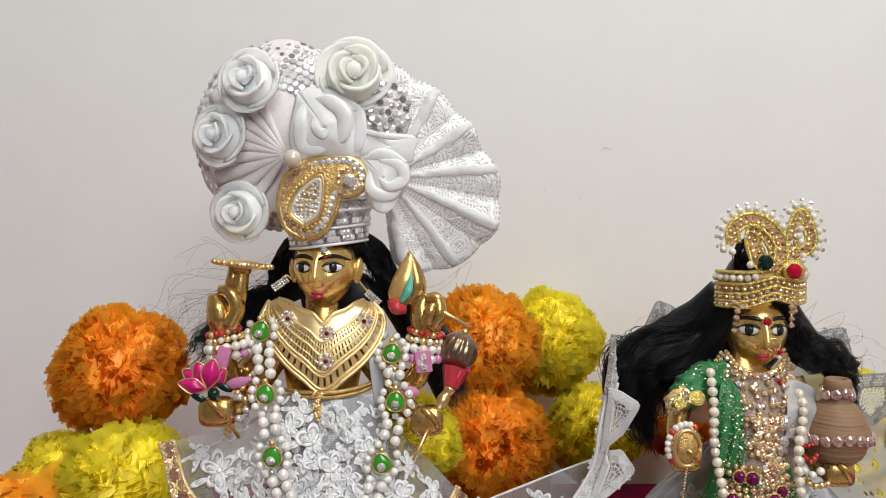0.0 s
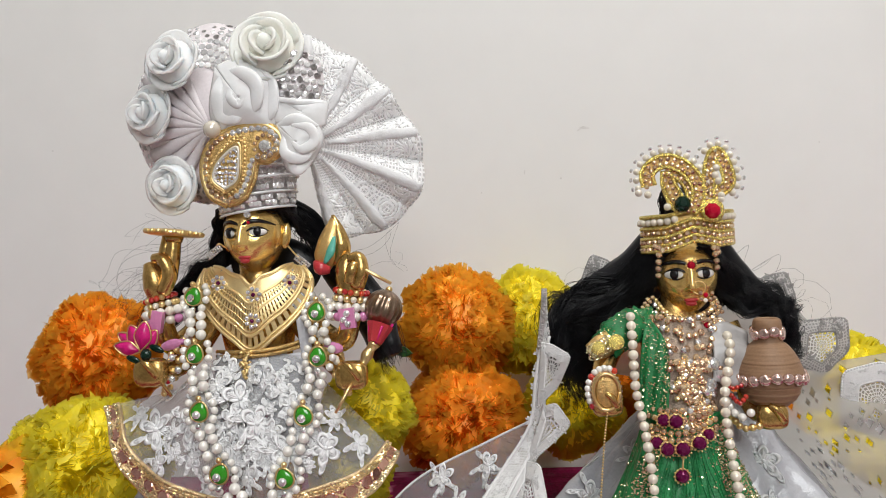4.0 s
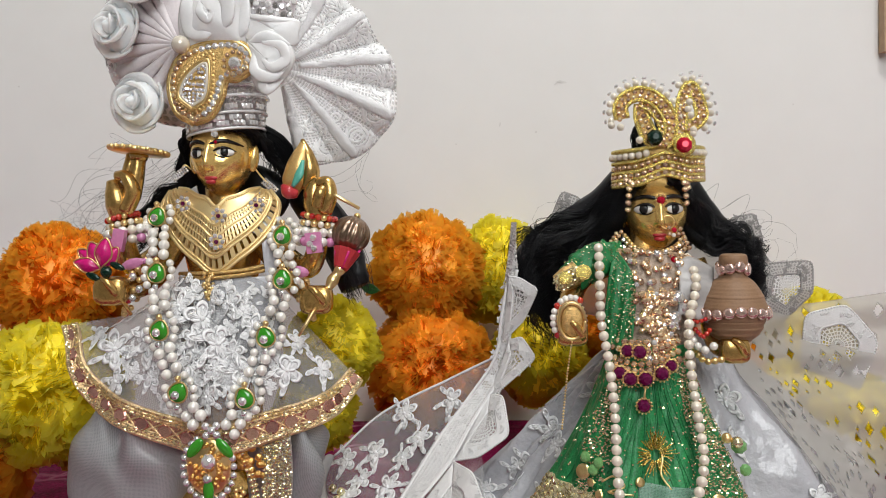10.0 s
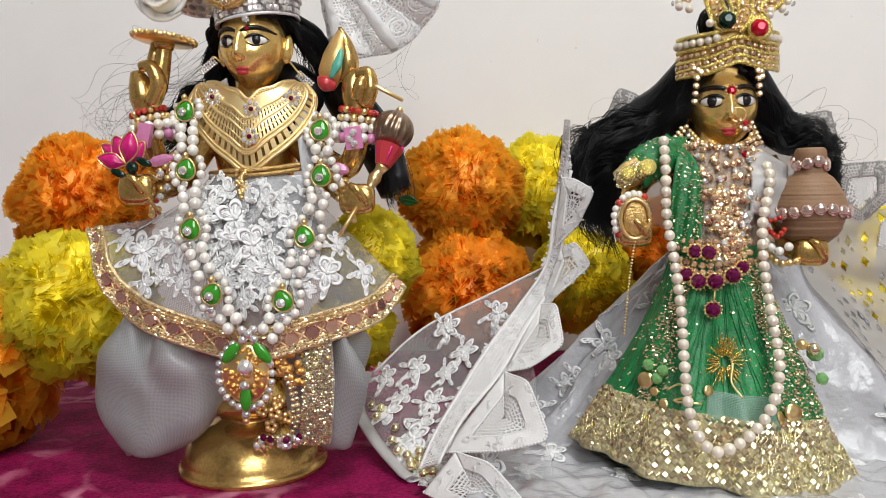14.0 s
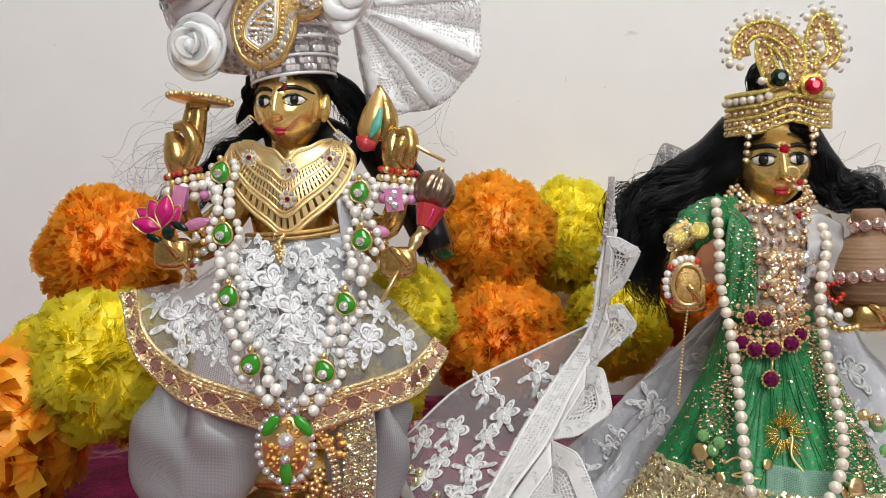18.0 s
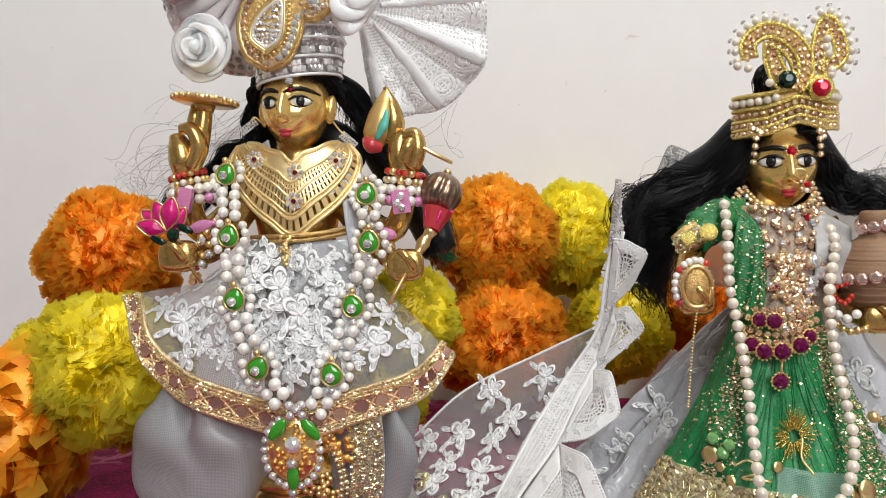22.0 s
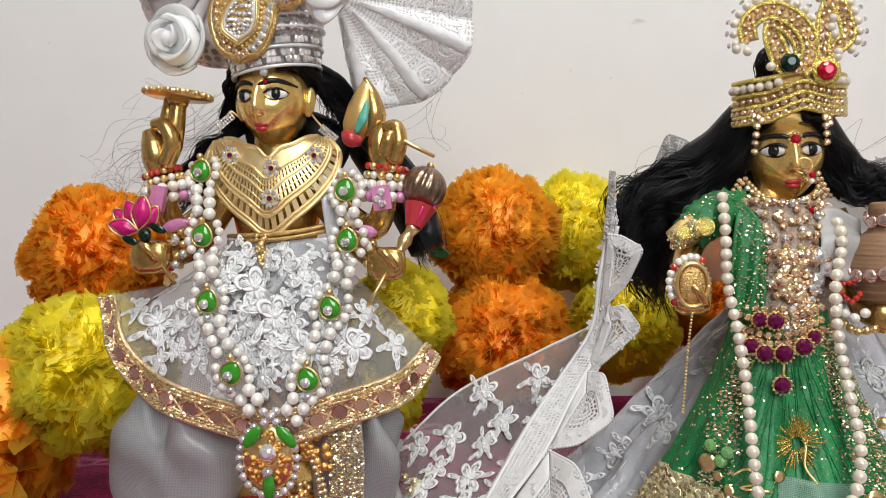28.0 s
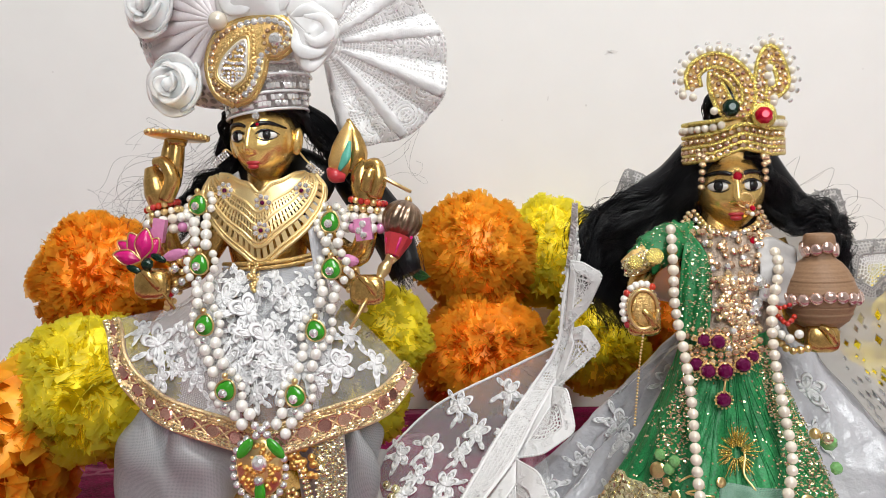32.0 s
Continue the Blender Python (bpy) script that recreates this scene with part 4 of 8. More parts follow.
part("shaft", mesh("shaft", tube(path([(0.0031, 0.3110, 0.1180), (0.0005, 0.3100, 0.1142), (-0.0019, 0.3080, 0.1095), (-0.0035, 0.3070, 0.1063)], 16), [0.0026, 0.0018, 0.0026, 0.0016, 0.0022, 0.0016], 12), M_GOLD), mace)
part("tip", mesh("tip", tube([(-0.0050, 0.3050, 0.1043), (-0.0116, 0.2980, 0.0925)], [0.0009, 0.0006], 8), M_GOLD), mace)

lotus = thing("lotus_pin", "magenta enamel lotus with gold outlines and a green stone", "lotus ornament", (-0.0830, 0.2970, 0.1050))
LC = Vector((-0.0916, 0.2980, 0.1201))


def lotus_petal(tip, w, depth):
    base, tip = Vector(LC) + Vector((0.001, 0, 0)), Vector(tip)
    mid = (base + tip) / 2
    side = Vector((tip.z - base.z, 0, base.x - tip.x)).normalized() * w
    off = Vector((0, depth, 0))
    rim = path([base + off, mid + side + off, tip + off, mid - side + off, base + off], 25)
    c = np.asarray(mid + off) + np.array((0, -0.0012, 0))
    v = np.vstack([rim[:-1], c, rim[:-1] + np.array((0, 0.0014, 0))])
    n = len(rim) - 1
    f = [(i, (i + 1) % n, n) for i in range(n)] + [(i, i + n + 1, (i + 1) % n + n + 1, (i + 1) % n) for i in range(n)]
    p = part("petal", mesh("petal", (v, f), M_PINK), lotus, "magenta enamel petal")
    part("rim", mesh("rim", tube(rim, 0.00035, 6), M_GOLD), p, "gold outline")


for tip, w, dep in (((-0.1019, 0.2980, 0.1229), 0.0030, 0.0), ((-0.1005, 0.2980, 0.1277), 0.0032, 0.0012), ((-0.0950, 0.2980, 0.1308), 0.0036, 0.0006), ((-0.0879, 0.2980, 0.1323), 0.0036, -0.0006), ((-0.0837, 0.2980, 0.1284), 0.0030, 0.0004)):
    lotus_petal(tip, w, dep)
stone("green_stone", (-0.0878, 0.2965, 0.1189), 0.0050, M_EMERALD, lotus)
for p in ((-0.0940, 0.2980, 0.1170), (-0.0840, 0.2980, 0.1210)):
    part("leaf", mesh("leaf", moved(ball((0, 0, 0), (0.0034, 0.0008, 0.0014), 12, 8), Matrix.Translation(p) @ Matrix.Rotation(radians(25), 4, "Y")), M_EMERALD), lotus)
part("stem", mesh("stem", tube([(-0.0878, 0.2980, 0.1168), (-0.0842, 0.2980, 0.1097), (-0.0784, 0.2970, 0.1016)], 0.0007, 8), M_BRASS), lotus)

# long black hair of the statue
wig = thing("hair_wig", "long wavy black doll hair hanging behind the brass statue", "wig", (-0.0518, 0.3350, 0.1756))
LOCK_A = [(-0.0590, 0.3330, 0.1795), (-0.0680, 0.3390, 0.1695), (-0.0710, 0.3430, 0.1590), (-0.0740, 0.3450, 0.1510), (-0.0840, 0.3470, 0.1440), (-0.0960, 0.3450, 0.1350), (-0.1080, 0.3400, 0.1240)]
LOCK_B = [(-0.0400, 0.3330, 0.1795), (-0.0290, 0.3390, 0.1710), (-0.0250, 0.3430, 0.1600), (-0.0215, 0.3450, 0.1500), (-0.0130, 0.3470, 0.1400), (-0.0040, 0.3450, 0.1270), (0.0035, 0.3380, 0.1080)]
part("hair_mass", mesh("hair_mass", join([tube(path([(x, y + 0.002, z) for x, y, z in LOCK_A[:6]], 20), [0.004, 0.005, 0.005, 0.007, 0.009, 0.008], 14, 0.6),
                                          tube(path([(x, y + 0.002, z) for x, y, z in LOCK_B], 22), [0.004, 0.005, 0.005, 0.007, 0.010, 0.010, 0.007], 14, 0.6),
                                          ball((-0.0490, 0.3300, 0.1738), (0.0172, 0.0105, 0.0105), 28, 18), ball((-0.0500, 0.3450, 0.1490), (0.024, 0.005, 0.016), 18, 12)]), M_HAIR), wig)
hair("hair", [(LOCK_A, [0.002, 0.004, 0.004, 0.006, 0.007, 0.005], 420, 0.0014),
                 (LOCK_B, [0.002, 0.004, 0.004, 0.006, 0.008, 0.006], 460, 0.0014),
                 ([(-0.0465, 0.3125, 0.1774), (-0.0590, 0.3200, 0.1772), (-0.0670, 0.3340, 0.1690), (-0.0720, 0.3420, 0.1580)], [0.0006, 0.001, 0.003], 60, 0.001),
                 ([(-0.0520, 0.3140, 0.1800), (-0.0630, 0.3210, 0.1760), (-0.0668, 0.3270, 0.1690), (-0.0690, 0.3400, 0.1600)], [0.0006, 0.0014, 0.002], 200, 0.0006),
                 ([(-0.0440, 0.3140, 0.1800), (-0.0345, 0.3210, 0.1760), (-0.0310, 0.3270, 0.1690), (-0.0280, 0.3400, 0.1600)], [0.0006, 0.0014, 0.002], 200, 0.0006),
                 ([(-0.0430, 0.3125, 0.1772), (-0.0364, 0.3200, 0.1764), (-0.0315, 0.3340, 0.1690), (-0.0270, 0.3420, 0.1580)], [0.0006, 0.001, 0.003], 60, 0.001)], wig, "fine wavy strands", 3)
hair("stray_hair", [([(-0.0674, 0.3300, 0.1615), (-0.0893, 0.3350, 0.1512), (-0.1095, 0.3350, 0.1435), (-0.1198, 0.3350, 0.1366), (-0.1153, 0.3350, 0.1281)], [0.004, 0.008, 0.006], 26, 0.003),
                    ([(-0.0700, 0.3300, 0.1570), (-0.0916, 0.3350, 0.1536), (-0.1068, 0.3350, 0.1706), (-0.1160, 0.3350, 0.1615), (-0.1129, 0.3350, 0.1495)], [0.002, 0.006, 0.006], 3, 0.003),
                    ([(-0.0252, 0.3300, 0.1487), (-0.0074, 0.3350, 0.1533), (0.0046, 0.3350, 0.1620), (0.0090, 0.3350, 0.1504), (-0.0029, 0.3350, 0.1450)], [0.002, 0.004, 0.004], 2, 0.003)], wig, "loose flyaway hairs", 5, 0.00006)

# ---- white lace dress of the brass statue ----
dress = thing("lace_dress", "white embroidered lace dress with a gold and rose-stone border", "dress", (-0.05, 0.315, 0.03))
waist = [(-0.0789, 0.3220, 0.1005), (-0.0700, 0.3140, 0.1104), (-0.0599, 0.3080, 0.1155), (-0.0466, 0.3050, 0.1144), (-0.0342, 0.3080, 0.1156), (-0.0260, 0.3140, 0.1103), (-0.0221, 0.3220, 0.1017)]
hem = [(-0.1135, 0.3090, 0.0962), (-0.0987, 0.2970, 0.0698), (-0.0739, 0.2900, 0.0566), (-0.0442, 0.2870, 0.0495), (-0.0186, 0.2900, 0.0546), (0.0016, 0.3010, 0.0611), (0.0087, 0.3150, 0.0704)]
mid1 = [tuple(0.62 * a + 0.38 * b + (0.0, -0.003, 0.0015)[i] * k for i, (a, b) in enumerate(zip(p, q))) for p, q, k in zip(waist, hem, (0.3, 1, 1.2, 1.2, 1.2, 1, 0.3))]
mid2 = [tuple(0.28 * a + 0.72 * b + (0.0, -0.003, 0.002)[i] * k for i, (a, b) in enumerate(zip(p, q))) for p, q, k in zip(waist, hem, (0.3, 1, 1.2, 1.2, 1.2, 1, 0.3))]
G = np.transpose(surface([waist, mid1, mid2, hem], 40, 90), (1, 0, 2))
G = rippled(G, 0.0016, 5.0, 0.4, 0.05)
gather = np.clip(1 - np.abs(np.linspace(0, 1, 90) - 0.5) / 0.22, 0, 1)[:, None] * np.sin(np.linspace(0, 1, 90) * 2 * np.pi * 13)[:, None] * np.interp(np.linspace(0, 1, 40), [0, 0.15, 0.6, 0.85, 1], [0.3, 1, 0.8, 0.1, 0])[None, :]
G = G + normals(G) * 0.0013 * gather[..., None]
NET_END = 33
cloth("overskirt", G[:, :NET_END + 1], M_NET, dress, "sheer white net with embroidered flowers", 0.0004)
cloth("border", G[:, NET_END - 1:], M_ROSECLOTH, dress, "rose-gold braid border", 0.0011)
border = dress.children[-1]
for v, sz in ((32.4, 0.0009), (33.3, 0.0008), (34.1, 0.0006), (37.5, 0.0006), (38.2, 0.0008), (39, 0.0010)):
    line = np.array([on_grid(G, u, v / 39.0)[0] + 0.0009 * on_grid(G, u, v / 39.0)[1] for u in np.linspace(0, 1, 150)])
    part("gold_cord", mesh("gold_cord", tube(line, sz, 6), M_GOLDTHREAD), border)
for ph in (0.0, math.pi):
    line = np.array([on_grid(G, u, (36.1 + 1.5 * math.sin(2 * math.pi * 9.5 * u + ph)) / 39.0)[0] + 0.0011 * on_grid(G, u, 36.1 / 39.0)[1] for u in np.linspace(0.01, 0.99, 240)])
    part("scroll_thread", mesh("scroll_thread", tube(line, 0.0004, 5), M_GOLDTHREAD), border)
ROSEDISC = mesh("rose_mirror", lathe([(0.5, -0.1), (0.5, 0.05), (0.40, 0.14), (0.36, 0.12)], n=12), M_ROSEGEM, smooth=False)
for k in range(19):
    p, n = on_grid(G, (k + 0.5) / 19, 36.1 / 39.0)
    part("rose_mirror", ROSEDISC, border, "", facing(n, at=tuple(p + 0.0009 * n), size=0.0060))
stitching("stitching", G[:, :30], 230, 31, dress, 0.0020, (0.22, 0.78, 0.05, 0.9))
embroider(G, [(0.10, 0.25, 20, 1.0), (0.17, 0.55, 80, 1.25), (0.24, 0.74, 10, 0.9), (0.30, 0.42, 45, 1.0), (0.36, 0.18, 0, 1.0), (0.42, 0.5, 30, 1.15), (0.46, 0.22, 70, 1.1), (0.5, 0.66, 15, 1.0), (0.53, 0.36, 50, 1.15), (0.57, 0.14, 5, 1.0), (0.62, 0.56, 35, 1.2), (0.66, 0.3, 60, 0.9), (0.74, 0.6, 20, 0.9), (0.82, 0.42, 50, 0.8), (0.88, 0.66, 10, 0.9), (0.08, 0.6, 40, 0.7), (0.40, 0.78, 0, 0.8), (0.60, 0.78, 25, 0.8), (0.475, 0.42, 85, 0.9), (0.55, 0.55, 10, 0.8), (0.34, 0.62, 15, 0.7), (0.44, 0.34, 60, 0.75), (0.50, 0.12, 30, 0.75), (0.40, 0.08, 0, 0.8), (0.58, 0.42, 75, 0.75), (0.46, 0.58, 20, 0.75), (0.70, 0.44, 40, 0.75), (0.52, 0.50, 0, 0.7), (0.62, 0.2, 10, 0.75), (0.32, 0.28, 50, 0.8)], dress)


def glitter(name, g, n, seed, parent, size, box_, material, lift=0.0011):
    """Tiny facets at all angles over a braid: too many and too small to tell apart."""
    q = random.Random(seed)
    out = []
    for k in range(n):
        p, nn = on_grid(g, q.uniform(box_[0], box_[1]), q.uniform(box_[2], box_[3]))
        m = facing(nn + np.array([q.uniform(-0.7, 0.7) for _ in range(3)]), at=tuple(p + lift * nn), size=size * q.uniform(0.6, 1.2))
        out.append(moved(([(-0.5, -0.3, 0), (0.5, -0.3, 0), (0.5, 0.3, 0), (-0.5, 0.3, 0), (0, 0, -0.3)], [(0, 1, 2, 3), (1, 0, 4), (2, 1, 4), (3, 2, 4), (0, 3, 4)]), m))
    return tagged(part(name, mesh(name, join(out), material, smooth=False), parent), kind="stuff")


glitter("glitter", G, 1000, 51, border, 0.0006, (0, 1, 0.83, 0.885), M_GOLD, 0.0019)
glitter("glitter", G, 1300, 53, border, 0.0007, (0, 1, 0.955, 1.0), M_SEQUIN, 0.0019)
glitter("glitter", G, 700, 54, border, 0.0007, (0, 1, 0.825, 0.885), M_SEQUIN, 0.0019)
glitter("glitter", G, 900, 58, border, 0.0007, (0, 1, 0.89, 0.95), M_CHAMPAGNE, 0.0012)
# satin bodice seen at the breast, and the white strip down from the neck
chest = surface([[(-0.0643, 0.3120, 0.1163), (-0.0469, 0.3060, 0.1148), (-0.0256, 0.3130, 0.1154)], [(-0.0668, 0.3130, 0.1041), (-0.0466, 0.3030, 0.0976), (-0.0226, 0.3130, 0.1032)], [(-0.0700, 0.3120, 0.0773), (-0.0471, 0.3010, 0.0698), (-0.0233, 0.3120, 0.0767)]], 24, 30)
cloth("lining", rippled(np.transpose(chest, (1, 0, 2)), 0.0008, 7), M_SATIN, dress, "white satin lining", 0.0006)
strip = surface([[(-0.0340, 0.3180, 0.1489), (-0.0317, 0.3180, 0.1499)], [(-0.0308, 0.3140, 0.1342), (-0.0256, 0.3160, 0.1352)], [(-0.0289, 0.3120, 0.1209), (-0.0241, 0.3140, 0.1197)], [(-0.0274, 0.3110, 0.1111), (-0.0244, 0.3120, 0.1099)]], 24, 6)
cloth("neck_ribbon", strip, M_SATIN, dress, "white ribbon from the neck", 0.0008)
strip = surface([[(-0.0651, 0.3180, 0.1498), (-0.0597, 0.3180, 0.1519)], [(-0.0578, 0.3160, 0.1531), (-0.0569, 0.3160, 0.1483)]], 8, 6)
cloth("neck_ribbon", strip, M_SATIN, dress, "white ribbon from the neck", 0.0008)

# billowing tulle trousers under the skirt
trousers = thing("tulle_trousers", "billowing white tulle trousers with a silver ribbon", "trousers", (-0.055, 0.312, 0.012))


def pouch(name, rings, label):
    g = surface(rings, 96, 96)
    d = np.zeros((96, 96))
    for i in range(96):
        for j in range(96):
            a = g[i, j]
            th = math.atan2(j / 95 - 0.42, i / 95 + 0.12) + 0.25 * noise.noise((a[0] * 40, a[1] * 40, a[2] * 40))
            fade = 0.25 + 0.75 * math.exp(-2.2 * i / 95)
            d[i, j] = (0.0050 * fade * math.sin(6.5 * th + 0.8) + 0.0014 * noise.noise((a[0] * 70, a[1] * 70, a[2] * 50))) * min(1, 5 * j / 95, 5 * (95 - j) / 95 + 0.1)
    g = g + normals(g) * d[..., None]
    return cloth(name, g, M_TULLE, trousers, label, 0.0005)


pouch("trouser_leg", [[(-0.0593, 0.3050, 0.0515), (-0.0708, 0.2980, 0.0575), (-0.0902, 0.3020, 0.0634), (-0.1059, 0.3120, 0.0594), (-0.0992, 0.3250, 0.0570)],
                      [(-0.0579, 0.3020, 0.0411), (-0.0689, 0.2920, 0.0437), (-0.0876, 0.2900, 0.0442), (-0.1084, 0.3080, 0.0397), (-0.1015, 0.3250, 0.0354)],
                      [(-0.0584, 0.3020, 0.0312), (-0.0693, 0.2910, 0.0268), (-0.0881, 0.2890, 0.0252), (-0.1093, 0.3050, 0.0268), (-0.1020, 0.3220, 0.0218)],
                      [(-0.0607, 0.3040, 0.0268), (-0.0714, 0.2950, 0.0179), (-0.0908, 0.2930, 0.0112), (-0.1032, 0.3030, 0.0138), (-0.0957, 0.3180, 0.0135)],
                      [(-0.0654, 0.3120, 0.0234), (-0.0749, 0.3030, 0.0135), (-0.0933, 0.3000, 0.0075), (-0.0999, 0.3040, 0.0076), (-0.0891, 0.3140, 0.0125)]], "white tulle leg, gathered into a point")
pouch("trouser_leg", [[(-0.0349, 0.3020, 0.0499), (-0.0198, 0.2950, 0.0567), (-0.0098, 0.2980, 0.0571), (-0.0076, 0.3080, 0.0506), (-0.0204, 0.3250, 0.0470)],
                      [(-0.0353, 0.3020, 0.0411), (-0.0187, 0.2930, 0.0434), (-0.0055, 0.2960, 0.0447), (-0.0035, 0.3080, 0.0395), (-0.0185, 0.3250, 0.0352)],
                      [(-0.0346, 0.3020, 0.0301), (-0.0191, 0.2930, 0.0306), (-0.0081, 0.2960, 0.0297), (-0.0062, 0.3060, 0.0267), (-0.0182, 0.3220, 0.0219)],
                      [(-0.0337, 0.3030, 0.0187), (-0.0203, 0.2960, 0.0163), (-0.0122, 0.2980, 0.0156), (-0.0110, 0.3040, 0.0162), (-0.0200, 0.3180, 0.0115)],
                      [(-0.0340, 0.3100, 0.0141), (-0.0219, 0.3020, 0.0133), (-0.0142, 0.3020, 0.0129), (-0.0128, 0.3040, 0.0135), (-0.0187, 0.3120, 0.0124)]], "white tulle leg")
rib = surface([[(-0.0263, 0.2935, 0.0539), (-0.0141, 0.2915, 0.0559)], [(-0.0249, 0.2915, 0.0416), (-0.0132, 0.2900, 0.0420)], [(-0.0256, 0.2915, 0.0289), (-0.0140, 0.2900, 0.0283)], [(-0.0281, 0.2950, 0.0159), (-0.0155, 0.2930, 0.0173)]], 40, 14)
cloth("silver_ribbon", rib, M_SILVERTRIM, trousers, "glittering silver ribbon", 0.0008)
for k in range(9):
    line = [on_grid(rib, u, (k + 0.5) / 9)[0] + (0, -0.0006, 0) for u in np.linspace(0, 1, 20)]
    part("silver_cord", mesh("silver_cord", tube(line, 0.00055, 5), M_SILVERTRIM), trousers)

glitter("glitter", rib, 2600, 52, trousers, 0.0007, (0, 1, 0, 1), M_SEQUIN, 0.0014)

# ---- turban ----
turban = thing("turban", "tall white turban with foam roses, silver sequins and a lace fan", "turban", (-0.0509, 0.3250, 0.1757))
TC = (-0.0680, 0.3370, 0.2202)
dome = ball((0, 0, 0), (0.0375, 0.020, 0.0405), 56, 40)
ang = np.arctan2(dome[0][:, 2], dome[0][:, 0])
dome[0][:, :] *= (1 + 0.015 * np.sin(9 * ang) + 0.01 * np.sin(5 * ang + 1))[:, None]
part("cap", mesh("cap", (dome[0] + np.array(TC), dome[1]), M_LILAC), turban, "lilac-white organza over the crown")


def dome_y(x, z):
    return TC[1] - 0.020 * math.sqrt(max(0.02, 1 - ((x - TC[0]) / 0.0375) ** 2 - ((z - TC[2]) / 0.0405) ** 2))


# sequins round the rim of the crown
rr = random.Random(4)
M_DISC = mat("mirror_disc", (0.92, 0.91, 0.92), 0.14, 0.55, var=0.15, scale=300, rnd=0.35)
SEQ = mesh("sequin", lathe([(0.40, -0.08), (0.5, 0.0), (0.3, 0.12)], n=8), M_DISC, smooth=False)
SEQD = mesh("sequin", lathe([(0.40, -0.08), (0.5, 0.0), (0.3, 0.12)], n=8), M_SILVER, smooth=False)
for ring, cnt in ((0.985, 62), (0.93, 58), (0.87, 54), (0.81, 48)):
    for k in range(cnt):
        a = 2 * math.pi * (k + 0.5 * (ring < 0.95)) / cnt
        x, z = TC[0] + 0.0375 * ring * math.cos(a), TC[2] + 0.0405 * ring * math.sin(a)
        n = Vector(((x - TC[0]) / 0.0375 ** 2, (dome_y(x, z) - TC[1]) / 0.020 ** 2, (z - TC[2]) / 0.0405 ** 2))
        part("sequin", rr.choice((SEQ, SEQ, SEQD)), turban, "", facing(n, at=(x, dome_y(x, z) - 0.0003, z), size=rr.uniform(0.0026, 0.0034)))
for ring in (0.75, 0.68, 0.61, 0.54, 0.47):
    for k in range(int(24 * ring / 0.75)):
        a = radians(12 + 140 * (k + 0.5 * (ring in (0.68, 0.54))) / int(24 * ring / 0.75))
        x, z = TC[0] + 0.0375 * ring * math.cos(a), TC[2] + 0.0405 * ring * math.sin(a)
        n = Vector(((x - TC[0]) / 0.0375 ** 2, (dome_y(x, z) - TC[1]) / 0.020 ** 2, (z - TC[2]) / 0.0405 ** 2))
        part("sequin", SEQ, turban, "", facing(n, at=(x, dome_y(x, z) - 0.0004, z), size=rr.uniform(0.0030, 0.0036)))
# gathered organza rays
for k in range(9):
    a = radians(118 + 16 * k)
    p0 = Vector((-0.0621, 0.3120, 0.2111))
    p1 = Vector((TC[0] + 0.030 * math.cos(a), 0, TC[2] + 0.032 * math.sin(a)))
    p1.y = dome_y(p1.x, p1.z) - 0.0006
    pm = (p0 + p1) / 2
    pm.y = dome_y(pm.x, pm.z) - 0.0012
    part("gather", mesh("gather", tube(path([p0, pm, p1], 12), [0.0008, 0.0022, 0.0034], 8, 0.6), M_LILAC), turban)
# forehead band
band = []
for j in range(9):
    row = []
    for i in range(40):
        a = radians(-205 + 230 * i / 39)
        zz = j / 8.0
        row.append((HX + 0.0015 + (0.0152 + 0.0022 * zz) * math.cos(a), HY + 0.001 + (0.0155 + 0.002 * zz) * math.sin(a), HZ + 0.0075 + 0.0175 * zz + 0.0018 * math.cos(a)))
    band.append(row)
band = np.array(band)
cloth("forehead_band", band, M_SILVER, turban, "silver mirror-work band", 0.001)
for j in range(5):
    for i in range(1, 38):
        p = band[1 + j * 7 // 4, i]
        n = p - np.array((HX, HY, p[2]))
        if n[1] < 0.004:
            part("sequin", SEQ if (i + j) % 4 else SEQD, turban, "", facing(n, at=tuple(p + 0.0006 * n / np.linalg.norm(n)), size=0.0027))
for j in (0, 3, 6, 8):
    part("silver_cord", mesh("silver_cord", tube(band[j] + (band[j] - np.array((HX, HY, 0)) * (1, 1, 0) - np.array((0, 0, 1)) * band[j]) * 0.05, 0.0006, 6), M_THREAD), turban)


